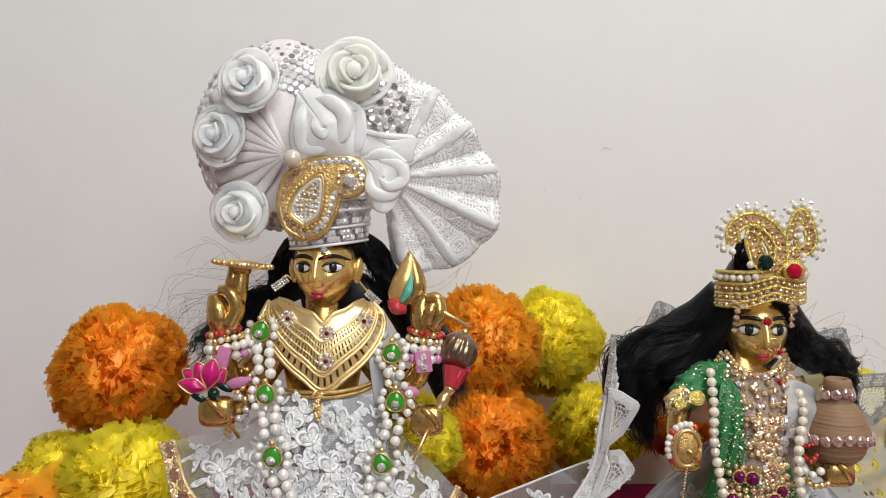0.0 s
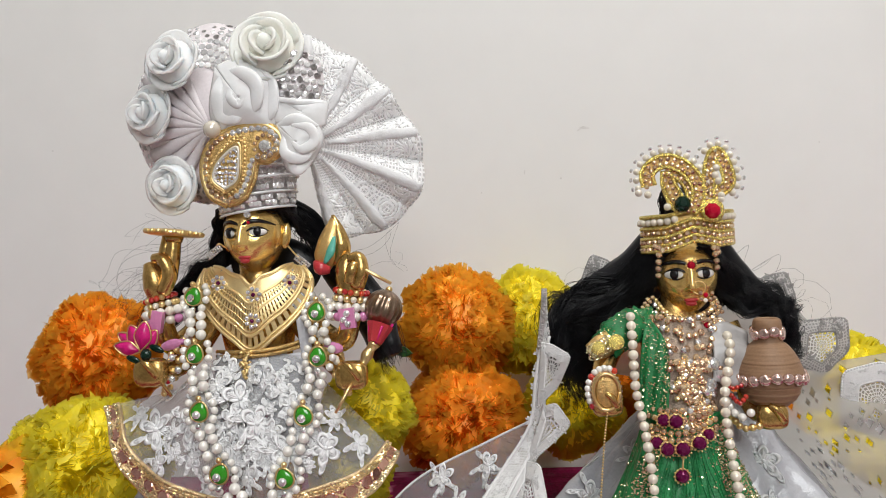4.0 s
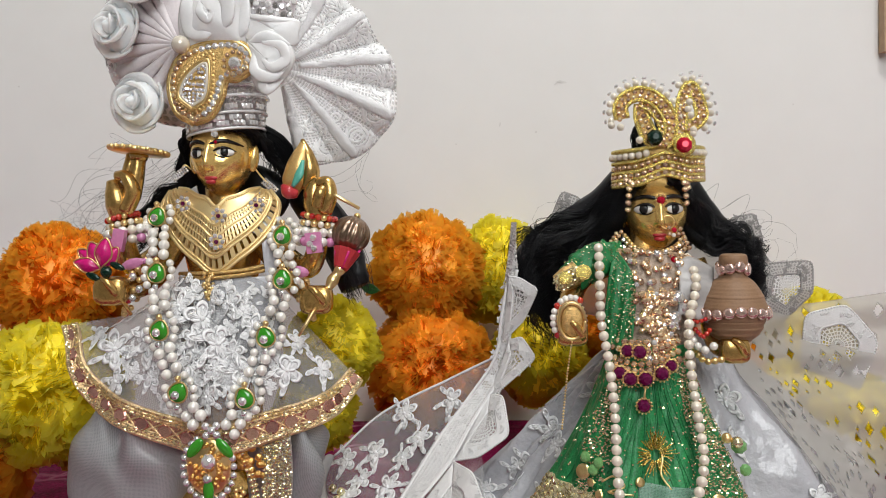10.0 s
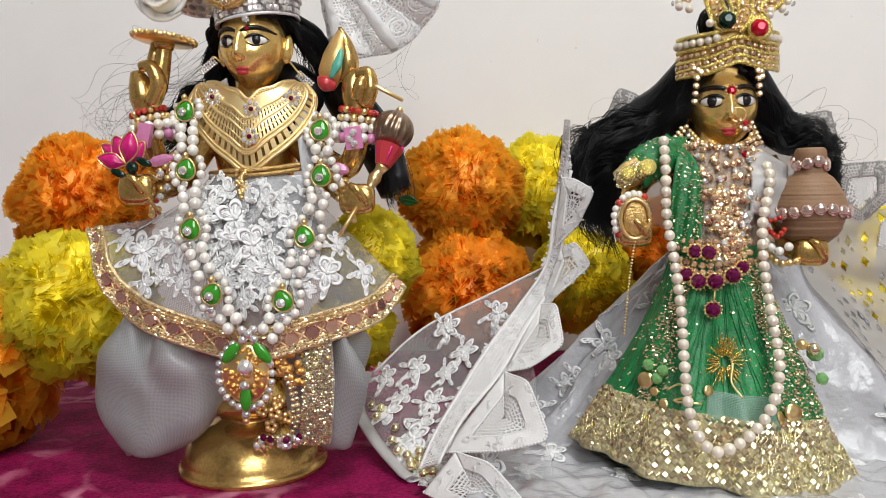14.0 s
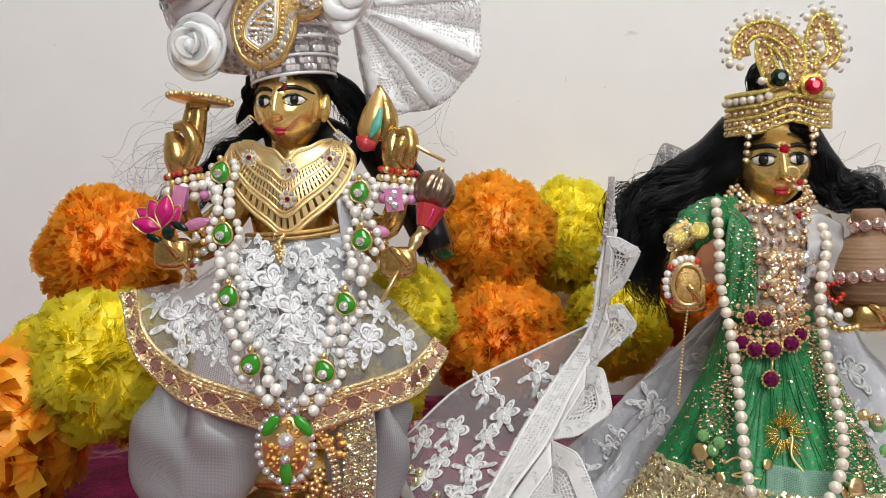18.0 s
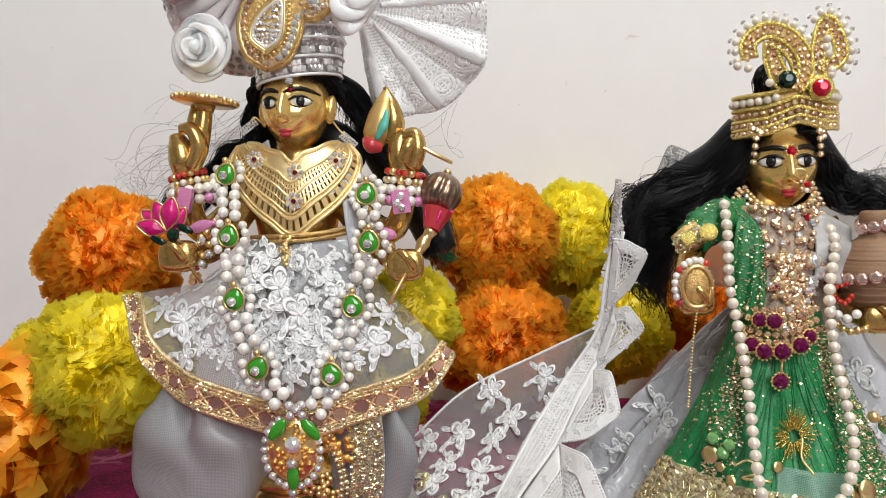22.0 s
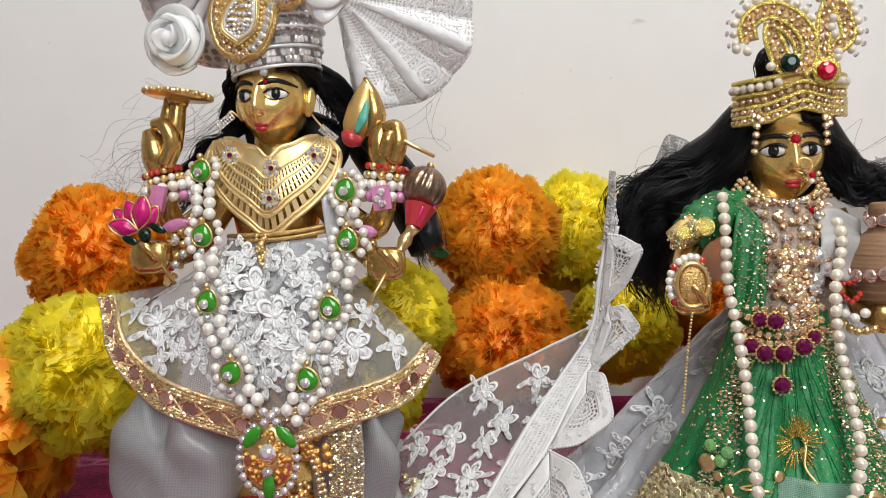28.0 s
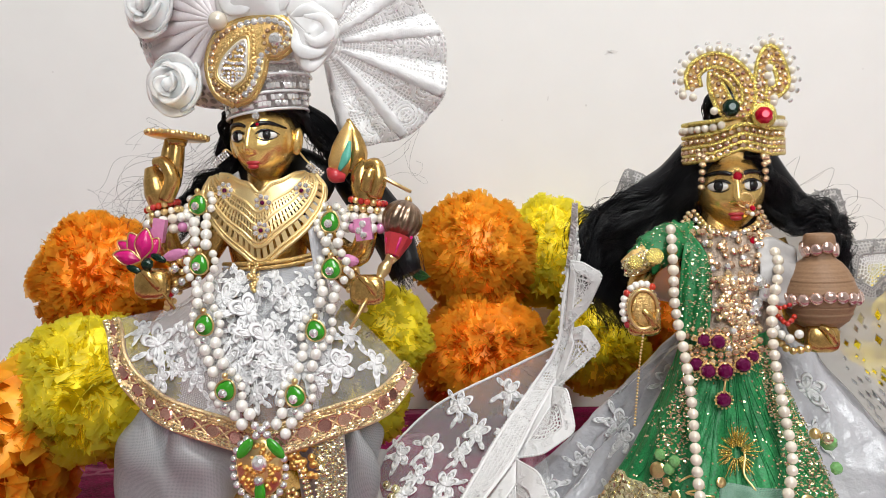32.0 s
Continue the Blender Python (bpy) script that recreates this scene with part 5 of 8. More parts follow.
def rose(label, c, r, material, seed, n=(0, -1, 0.05)):
    """A moulded rose: a spiral of thick cupped petals, each a part of its own, round a full bud."""
    q = random.Random(seed)
    m = facing(n, at=c)
    hub = part("rose", mesh("rose", moved(join([ball((0, 0, -0.05 * r), (0.80 * r, 0.80 * r, 0.42 * r), 16, 10), ball((0, 0, 0.32 * r), (0.26 * r, 0.26 * r, 0.36 * r), 12, 8)])[:2], m), material), turban, label)
    for ring, cnt, rad, top, span in ((0, 2, 0.26, 0.80, 3.0), (1, 3, 0.56, 0.66, 2.6), (2, 4, 0.96, 0.22, 2.1)):
        for k in range(cnt):
            a0 = 2 * math.pi * (k + 0.37 * ring) / cnt + q.uniform(-0.15, 0.15)
            g = np.zeros((13, 8, 3))
            dip = q.uniform(0.28, 0.42)
            for i in range(13):
                x = 2 * i / 12.0 - 1
                a = a0 + span * 0.5 * x
                edge = 1 - dip * x * x - 0.25 * max(0, abs(x) - 0.75)
                for j in range(8):
                    s = j / 7.0
                    rr_ = r * (rad * (0.55 + 0.45 * math.sin(1.57 * s)) + 0.13 * max(0, s - 0.68) * 3 * (1 - 0.5 * abs(x)) + 0.07 * x)
                    g[i, j] = (rr_ * math.cos(a), rr_ * math.sin(a), r * (top * (s * edge) - 0.25 * (1 - s) - 0.10 * max(0, s - 0.85) * 4))
            s_, uv_ = sheet(g, 0.085 * r)
            part("petal", mesh("petal", moved(s_, m), material, uv=uv_), hub)
    return hub


rose("white foam rose", (-0.0762, 0.3120, 0.2398), 0.0122, M_ROSE, 1, (-0.25, -1, 0.2))
rose("white foam rose", (-0.0890, 0.3160, 0.2187), 0.0118, M_ROSE, 2, (-0.4, -1, 0.1))
rose("white foam rose", (-0.0819, 0.3180, 0.1882), 0.0118, M_ROSE, 3, (-0.2, -1, 0.0))
rose("cream foam rose", (-0.0350, 0.3110, 0.2419), 0.0142, M_CREAMROSE, 4, (0.1, -1, 0.25))
# folded satin bow beside the brooch
def cushion(label, pts, depth, puff):
    """A padded satin fold inside an outline."""
    rim = np.array(path(list(pts) + [pts[0]], 49))
    c = rim[:-1].mean(axis=0)
    g = np.stack([c + (rim - c) * s + np.array((0, -puff * math.cos(1.5 * s) ** 0.8 + depth, 0)) for s in np.linspace(0.02, 1, 14)], axis=1)
    return cloth("satin_fold", g, M_BOW, turban, label, 0.0008)


def fold(pts, rad, flat=0.32):
    rad = [0.8 * r_ for r_ in rad]
    part("satin_roll", mesh("satin_roll", tube(path(pts, 36), rad, 14, flat), M_BOW), turban, "rolled satin edge")


cushion("folded white satin bud", [(-0.0566, 0.3085, 0.2353), (-0.0470, 0.3080, 0.2371), (-0.0325, 0.3085, 0.2296), (-0.0317, 0.3085, 0.2197), (-0.0332, 0.3085, 0.2081), (-0.0457, 0.3075, 0.2099), (-0.0566, 0.3085, 0.2087), (-0.0602, 0.3090, 0.2183)], 0.0, 0.0062)
fold([(-0.0521, 0.3060, 0.2332), (-0.0548, 0.3035, 0.2240), (-0.0543, 0.3045, 0.2146), (-0.0480, 0.3040, 0.2129), (-0.0441, 0.3050, 0.2163)], [0.0010, 0.0034, 0.0036, 0.0030, 0.0008])
fold([(-0.0513, 0.3055, 0.2317), (-0.0435, 0.3025, 0.2307), (-0.0381, 0.3022, 0.2257), (-0.0389, 0.3030, 0.2178), (-0.0447, 0.3045, 0.2135)], [0.0010, 0.0036, 0.0042, 0.0034, 0.0008])
fold([(-0.0479, 0.3040, 0.2285), (-0.0491, 0.3018, 0.2214), (-0.0459, 0.3020, 0.2179), (-0.0430, 0.3022, 0.2219)], [0.0008, 0.0022, 0.0022, 0.0006])
fold([(-0.0392, 0.3070, 0.2328), (-0.0325, 0.3058, 0.2261), (-0.0333, 0.3058, 0.2152), (-0.0400, 0.3068, 0.2091)], [0.0010, 0.0030, 0.0034, 0.0010])
cushion("flat white satin ribbon loop", [(-0.0337, 0.3085, 0.2214), (-0.0229, 0.3065, 0.2190), (-0.0113, 0.3090, 0.2178), (-0.0113, 0.3090, 0.2117), (-0.0129, 0.3095, 0.2080), (-0.0234, 0.3070, 0.2093), (-0.0335, 0.3080, 0.2115)], 0.0, 0.0030)
fold([(-0.0327, 0.3070, 0.2202), (-0.0225, 0.3045, 0.2178), (-0.0116, 0.3080, 0.2167)], [0.0012, 0.0016, 0.0010])
cushion("white satin swirl", [(-0.0319, 0.3080, 0.2100), (-0.0234, 0.3075, 0.2130), (-0.0153, 0.3080, 0.2086), (-0.0130, 0.3090, 0.2025), (-0.0170, 0.3085, 0.1944), (-0.0245, 0.3085, 0.1885), (-0.0297, 0.3080, 0.1935), (-0.0308, 0.3080, 0.2018)], 0.0, 0.0048)
for pts in ([(-0.0246, 0.3030, 0.2083), (-0.0169, 0.3020, 0.2065), (-0.0151, 0.3022, 0.2011), (-0.0206, 0.3020, 0.1982), (-0.0246, 0.3022, 0.2015)], [(-0.0286, 0.3050, 0.2054), (-0.0277, 0.3030, 0.1970), (-0.0209, 0.3030, 0.1947), (-0.0144, 0.3050, 0.1994)], [(-0.0276, 0.3052, 0.1945), (-0.0234, 0.3040, 0.1902), (-0.0175, 0.3060, 0.1942)], [(-0.0308, 0.3060, 0.2090), (-0.0227, 0.3040, 0.2107), (-0.0143, 0.3062, 0.2077)]):
    fold(pts, [0.0006, 0.0026, 0.0030, 0.0024, 0.0006])
bead("cream_pearl", (-0.0583, 0.3050, 0.2090), 0.0075, M_CREAMPEARL, turban, "large cream bead")

# pleated lace fan
FP = np.array((-0.0247, 0.3220, 0.2028))
g = np.zeros((241, 34, 3))
for i in range(241):
    u = i / 240.0
    a = radians(104 - 190 * u)
    lobe = abs(math.sin(math.pi * 7 * u ** 1.1))
    reach = np.interp(u, [0, 0.06, 0.2, 0.31, 0.43, 0.547, 0.68, 0.83, 0.92, 1], [0.048, 0.0485, 0.044, 0.041, 0.0425, 0.050, 0.0515, 0.048, 0.043, 0.036]) + 0.0016 * lobe ** 0.7 - 0.0012
    for j in range(34):
        s = j / 33.0
        d = 0.004 + (reach - 0.004) * s
        roll = (0.0026 + 0.0046 * s) * s ** 0.5 * lobe ** 0.8 * (0.9 + 0.6 * noise.noise((5.3 * u, 0.4, 0.2)))
        lip = 0.0022 * max(0.0, s - 0.86) / 0.14 * lobe
        soft_ = 0.0022 * s * noise.noise((14 * u, 2.5 * s, 1.7)) + 0.0006 * s * s * math.sin(40 * u + 5 * s)
        g[i, j] = FP + np.array((d * math.cos(a) + 0.0012 * s * math.sin(17 * u + 2 * s), 0.0045 + 0.010 * u * s + 0.006 * s - roll + lip - soft_, d * math.sin(a)))
fan_grid = g
M_FAN = mat("fan_lace", (0.92, 0.915, 0.925), 0.42, var=0.04, scale=300, bump=0.2, bscale=1800, alpha=("net", 800.0, 0.06, 0.34, 0.34, 0.90), uv=True, sheer=0.14, depth=0.0003)
M_ROLL = mat("rolled_lace", (0.93, 0.925, 0.935), 0.36, var=0.04, scale=300, bump=0.8, bscale=1500, sheer=0.1, film=0.12, depth=0.0005)
cloth("lace_fan", g, M_FAN, turban, "pleated white lace fan", 0.0006)
motif = []
q_ = random.Random(33)


def fan_stitch(u, v, turn, size):
    p, n = on_grid(fan_grid, min(0.995, max(0.005, u)), min(0.99, max(0.1, v)))
    motif.append(moved(ball((0, 0, 0), (size * 0.42, size * 1.35, size * 0.16), 6, 4), facing(n, at=tuple(p + 0.0003 * n)) @ Matrix.Rotation(turn, 4, "Z")))


for k in range(22):
    uc = (k // 2 + 0.5 + 0.03 * (k % 2)) / 11
    for rad_, cnt, vc, sz in ((0.085 - 0.02 * (k % 2), 15, 0.84, 0.0016), (0.04, 8, 0.84, 0.0013), (0.07, 11, 0.58, 0.0014), (0.03, 6, 0.58, 0.0011), (0.05, 8, 0.38, 0.0010)):
        for i in range(cnt):
            a = 2 * math.pi * i / cnt + q_.uniform(-0.1, 0.1)
            fan_stitch(uc + 0.45 * rad_ * math.cos(a) * (0.9 / vc) ** 0.5, vc + rad_ * 1.25 * math.sin(a), a + q_.uniform(0.4, 1.0), sz)
    for i in range(14):
        fan_stitch(uc + (i / 13 - 0.5) / 11, 0.97 - 0.05 * abs(math.sin(math.pi * (i / 13 - 0.5))), q_.uniform(-0.5, 0.5), 0.0014)
for k in range(7):
    uk = ((k + 0.5) / 7) ** (1 / 1.1)
    ridge = np.array([on_grid(fan_grid, min(0.99, uk + 0.012 * math.sin(3.0 * t_ + k)), t_)[0] + (0, -0.0004, 0) for t_ in np.linspace(0.10, 0.985, 26)])
    part("rolled_fold", mesh("rolled_fold", crumpled(tube(ridge, [0.0009, 0.0016, 0.0021, 0.0026, 0.0020], 12, 0.55), 0.0007, 420), M_ROLL), turban, "rolled edge of lace")
tagged(part("lace_motif", mesh("lace_motif", join(motif), M_FANTHREAD), turban), kind="stuff")

# gold paisley brooch on the turban
outer = path([(-0.0544, 0.3070, 0.1772), (-0.0616, 0.3070, 0.1820), (-0.0644, 0.3070, 0.1920), (-0.0619, 0.3070, 0.2016), (-0.0551, 0.3070, 0.2075), (-0.0455, 0.3070, 0.2102), (-0.0359, 0.3072, 0.2101), (-0.0298, 0.3074, 0.2055), (-0.0301, 0.3074, 0.1987), (-0.0358, 0.3074, 0.1945), (-0.0403, 0.3072, 0.1941), (-0.0422, 0.3070, 0.1877), (-0.0469, 0.3070, 0.1801), (-0.0544, 0.3070, 0.1772)], 160)
mid_p = np.array((-0.0499, 0.3070, 0.1972))
g = np.stack([mid_p + (outer - mid_p) * s + np.array((0, -0.0022 * (1 - s ** 4), 0)) for s in np.linspace(0.02, 1, 10)], axis=1)
pais = cloth("paisley_brooch", g, M_ANTIQUE, turban, "gold thread paisley with crystals", 0.0012)


def inset(line, d):
    t = np.gradient(line[:-1], axis=0)
    side = np.stack([t[:, 2], 0 * t[:, 0], -t[:, 0]], axis=1)
    side /= np.linalg.norm(side, axis=1)[:, None]
    s = 1 if np.dot(side[20], mid_p - line[20]) > 0 else -1
    return line[:-1] + s * d * side


for d, w in ((0.0, 0.0010), (0.0008, 0.0007), (0.0040, 0.0006), (0.0048, 0.0005)):
    part("gold_cord", mesh("gold_cord", tube(inset(outer, d) + (0, -0.0014 if d else -0.0004, 0), w, 8), M_GOLD if d in (0.0008, 0.0048) else M_ANTIQUE), pais)
for p in evenly(inset(outer, 0.0024), 0.0027):
    stone("crystal", p + (0, -0.0018, 0), 0.0030, M_CHAMPAGNE if p[0] < mid_p[0] else M_GEM, pais)
drop_c = np.array((-0.0530, 0.3046, 0.1911))
inner = path([(-0.0537, 0.3044, 0.1843), (-0.0583, 0.3044, 0.1889), (-0.0557, 0.3044, 0.1956), (-0.0482, 0.3046, 0.2010), (-0.0476, 0.3044, 0.1939), (-0.0489, 0.3044, 0.1878), (-0.0537, 0.3044, 0.1843)], 60)
for s, w, m_ in ((1.0, 0.0008, M_CREAMPEARL), (1.16, 0.0007, M_GOLD), (1.30, 0.0006, M_ANTIQUE)):
    part("drop_cord", mesh("drop_cord", tube(drop_c + (inner - drop_c) * s + (0, -0.0004, 0), w, 8), m_), pais)
for p in evenly(drop_c + (inner - drop_c) * 1.46, 0.0017):
    bead("gold_bead", p + (0, 0.0002, 0), 0.0015, M_GOLD, pais)
for r_, cnt in ((0.0, 1), (0.26, 5), (0.48, 9), (0.68, 13), (0.88, 18)):
    for k in range(cnt):
        p = drop_c + (inner[int(59 * k / cnt)] - drop_c) * r_
        stone("crystal", p + (0, -0.0006, 0), 0.0016, M_GEM, pais, (0.5 * math.sin(2.1 * k + 9 * r_), -1, 0.5 * math.sin(3.3 * k + 5 * r_)))
for k in range(11):
    a_ = 2 * math.pi * k / 11
    c = np.array((-0.0363, 0.3044, 0.2008))
    stone("crystal", c + (0.0044 * math.cos(a_), 0, 0.0044 * math.sin(a_)), 0.0019, M_CHAMPAGNE, pais)
stone("crystal", (-0.0362, 0.3042, 0.2007), 0.0058, M_GEM, pais)

# mirror discs between the cream rose and the fan
patch = surface([[(-0.0284, 0.3115, 0.2400), (-0.0207, 0.3110, 0.2399), (-0.0138, 0.3135, 0.2350)], [(-0.0300, 0.3085, 0.2281), (-0.0218, 0.3085, 0.2273), (-0.0123, 0.3115, 0.2255)], [(-0.0312, 0.3080, 0.2174), (-0.0233, 0.3085, 0.2176), (-0.0163, 0.3110, 0.2163)]], 12, 12)
cloth("sequin_patch", patch, M_LILAC, turban, "pale organza backing", 0.0008)
for i in range(7):
    for j in range(7):
        p, n = on_grid(patch, (i + 0.5) / 7, (j + 0.5 * (i % 2) + 0.25) / 7.2)
        part("sequin", SEQ if (i * 5 + j * 3) % 4 else SEQD, turban, "", facing(n + np.array((0.4 * math.sin(5 * i + j), 0, 0.4 * math.sin(3 * j + i))), at=tuple(p + 0.0008 * n), size=0.0029))


# ---- the second brass statue ----
H2 = (0.1334, 0.3330, 0.1383)
parts2 = [lathe([(0.022, 0.0), (0.0225, 0.004), (0.016, 0.010), (0.013, 0.03), (0.014, 0.055), (0.0115, 0.078), (0.0105, 0.086), (0.0135, 0.102), (0.0155, 0.114), (0.013, 0.121), (0.0058, 0.1265), (0.0052, 0.136)], (0.128, 0.332, 0.0), 32, 0.75)]
slots = [0]
f_shapes, f_slots = face(H2, (0.0130, 0.0138, 0.0160), 0.0058, 0.0012, 0.0044, -3, -0.62)
parts2 += f_shapes
slots += [4 if k == 0 else k for k in f_slots]
for pts, rad in (([(0.1181, 0.3300, 0.1199), (0.1014, 0.3220, 0.1125), (0.0948, 0.3140, 0.1009), (0.0948, 0.3060, 0.0929)], [0.006, 0.0052, 0.0044, 0.0038]),
                 ([(0.1474, 0.3300, 0.1170), (0.1534, 0.3250, 0.0993), (0.1537, 0.3160, 0.0858), (0.1574, 0.3080, 0.0838)], [0.006, 0.0052, 0.0044, 0.0036])):
    parts2.append(limb(pts, rad)), slots.append(0)
for shp in fist((0.0952, 0.3030, 0.0921), 0.9) + fist((0.1584, 0.3090, 0.0837), 0.88):
    parts2.append(shp), slots.append(0)
V, F, S = join(parts2, slots)
statue2 = tagged(new("brass_statue", mesh("brass_statue", (V, F, S), [M_BRASS, M_EYE, M_INK, M_LIP, M_FACE])), "slender two-armed brass statue in a green dress", "statue")
jewel = thing("forehead_jewel", "round red forehead jewel in a gold ring", "jewel", (0.1331, 0.3195, 0.1432))
stone("red_stone", (0.1330, 0.3192, 0.1431), 0.0034, M_RUBY, jewel)
for k in range(10):
    p = np.array((0.1331, 0.3194, 0.1431)) + 0.0021 * np.array((math.cos(k * 0.628), 0, math.sin(k * 0.628)))
    bead("gold_bead", p, 0.0011, M_GOLD, jewel)
nose = thing("nose_ring", "thin gold nose ring with a pearl and red stone", "nose ring", (0.1378, 0.3190, 0.1319))
a = np.linspace(0, 2 * np.pi, 33)
part("ring", mesh("ring", tube(np.array((0.1352, 0.3178, 0.1341)) + 0.0026 * np.stack([np.cos(a), -0.15 * np.cos(a), np.sin(a)], axis=1), 0.0003, 6), M_GOLD), nose)
stone("red_stone", (0.1378, 0.3176, 0.1310), 0.0022, M_RUBY, nose)
bead("pearl", (0.1376, 0.3176, 0.1289), 0.0018, M_PEARL, nose)
for p in ((0.1357, 0.3174, 0.1319), (0.1396, 0.3180, 0.1293), (0.1360, 0.3176, 0.1294)):
    stone("crystal", p, 0.0020, M_CHAMPAGNE, nose)

# hair of the second statue
wig2 = thing("hair_wig", "long wavy black doll hair spread to both sides of the head", "wig", (0.1360, 0.3450, 0.1498))
part("hair_mass", mesh("hair_mass", join([tube(path([(0.1252, 0.3420, 0.1532), (0.1159, 0.3470, 0.1379), (0.1001, 0.3500, 0.1256), (0.0872, 0.3520, 0.1139), (0.0846, 0.3520, 0.0947)], 20), [0.009, 0.013, 0.015, 0.015, 0.010], 14, 0.55),
                                          tube(path([(0.1464, 0.3420, 0.1502), (0.1555, 0.3460, 0.1355), (0.1657, 0.3460, 0.1260), (0.1751, 0.3440, 0.1223)], 20), [0.007, 0.0085, 0.007, 0.003], 14, 0.6),
                                          ball((0.1360, 0.3430, 0.1530), (0.0135, 0.012, 0.019), 18, 12), ball((0.1340, 0.3510, 0.1300), (0.020, 0.006, 0.018), 18, 12)]), M_HAIR), wig2)
hair("hair", [([(0.1263, 0.3280, 0.1525), (0.1197, 0.3320, 0.1466), (0.1119, 0.3380, 0.1328), (0.0944, 0.3420, 0.1266), (0.0848, 0.3440, 0.1234), (0.0829, 0.3450, 0.1093), (0.0889, 0.3460, 0.0866)], [0.003, 0.006, 0.009, 0.008, 0.007], 640, 0.0019),
                 ([(0.1242, 0.3280, 0.1504), (0.1123, 0.3340, 0.1359), (0.1006, 0.3380, 0.1228), (0.0915, 0.3420, 0.1185), (0.0861, 0.3450, 0.0962)], [0.004, 0.008, 0.010, 0.008], 380, 0.0018),
                 ([(0.1403, 0.3280, 0.1510), (0.1462, 0.3300, 0.1412), (0.1546, 0.3360, 0.1292), (0.1666, 0.3360, 0.1256), (0.1778, 0.3340, 0.1207)], [0.003, 0.005, 0.006, 0.003], 400, 0.0018),
                 ([(0.1530, 0.3360, 0.1310), (0.1670, 0.3390, 0.1250), (0.1760, 0.3400, 0.1130), (0.1750, 0.3400, 0.0960)], [0.003, 0.005, 0.005, 0.002], 220, 0.0020),
                 ([(0.1261, 0.3225, 0.1512), (0.1208, 0.3250, 0.1490), (0.1186, 0.3320, 0.1400), (0.1160, 0.3380, 0.1310)], [0.0006, 0.0015, 0.004], 70, 0.001),
                 ([(0.1370, 0.3225, 0.1508), (0.1445, 0.3260, 0.1480), (0.1480, 0.3320, 0.1390), (0.1530, 0.3380, 0.1300)], [0.0006, 0.0015, 0.004], 70, 0.001),
                 ([(0.1280, 0.3350, 0.1600), (0.1286, 0.3330, 0.1707), (0.1331, 0.3320, 0.1742), (0.1356, 0.3350, 0.1664)], [0.003, 0.004, 0.003], 70, 0.001)], wig2, "fine wavy strands", 8)
hair("stray_hair", [([(0.1488, 0.3350, 0.1394), (0.1575, 0.3350, 0.1457), (0.1640, 0.3350, 0.1367), (0.1532, 0.3350, 0.1326)], [0.003, 0.007, 0.006], 2, 0.004),
                    ([(0.1554, 0.3350, 0.1303), (0.1687, 0.3300, 0.1274), (0.1764, 0.3250, 0.1162), (0.1733, 0.3250, 0.1120)], [0.003, 0.006, 0.004], 4, 0.004),
                    ([(0.1158, 0.3350, 0.1381), (0.1002, 0.3350, 0.1363), (0.0848, 0.3380, 0.1301)], [0.004, 0.008, 0.006], 10, 0.004)], wig2, "loose flyaway hairs", 9, 0.00006)

# ---- crown ----
crown = thing("crown", "gold thread crown edged with pearls and coloured stones", "crown", (0.1328, 0.3250, 0.1520))
CX, CY = H2[0] + 0.0008, H2[1] + 0.001
bz = (0.1309, 0.3160, 0.1567)[2]


def crown_at(a, z):
    return np.array((CX + 0.0178 * math.sin(a), CY - 0.0172 * math.cos(a), z))


def peak(a):
    return 0.0032 * max(0.0, 1 - abs(a) / 0.55) + 0.0012 * math.sin(a)


def crown_line(z, lift=0.0, chev=1.0, n=60, span=1.35):
    return np.array([crown_at(a, z + chev * peak(a)) * 1.0 + lift * np.array((math.sin(a), -math.cos(a), 0)) for a in np.linspace(-span, span, n)])


g = np.stack([crown_line(bz + dz, 0.0, c) for dz, c in ((-0.0070, 1.0), (-0.004, 1.0), (0.0, 0.9), (0.004, 0.7), (0.0075, 0.4))])
cloth("band", np.transpose(g, (1, 0, 2)), M_ANTIQUE, crown, "stiff gold-thread band", 0.0012)
for dz, c in ((-0.0066, 1.0), (-0.0042, 1.0), (-0.0012, 0.95), (0.0028, 0.8), (0.0072, 0.4)):
    part("zari_cord", mesh("zari_cord", tube(crown_line(bz + dz, 0.0013, c), 0.00085, 8), M_ZARI), crown)
for dz, c, st, sz in ((-0.0057, 1.0, 0.0029, 0.0027), (-0.0027, 1.0, 0.0029, 0.0026), (0.0008, 0.9, 0.0027, 0.0022)):
    L_ = evenly(crown_line(bz + dz, 0.0012, c), st)
    for p in L_:
        stone("crystal", p, sz, M_CHAMPAGNE, crown, (p[0] - CX, p[1] - CY, 0.0))
for p in evenly(crown_line(bz + 0.0050, 0.0015, 0.6), 0.0031):
    if abs(p[0] - CX - 0.002) > 0.0065:
        bead("pearl", p, 0.0030, M_CREAMPEARL, crown)


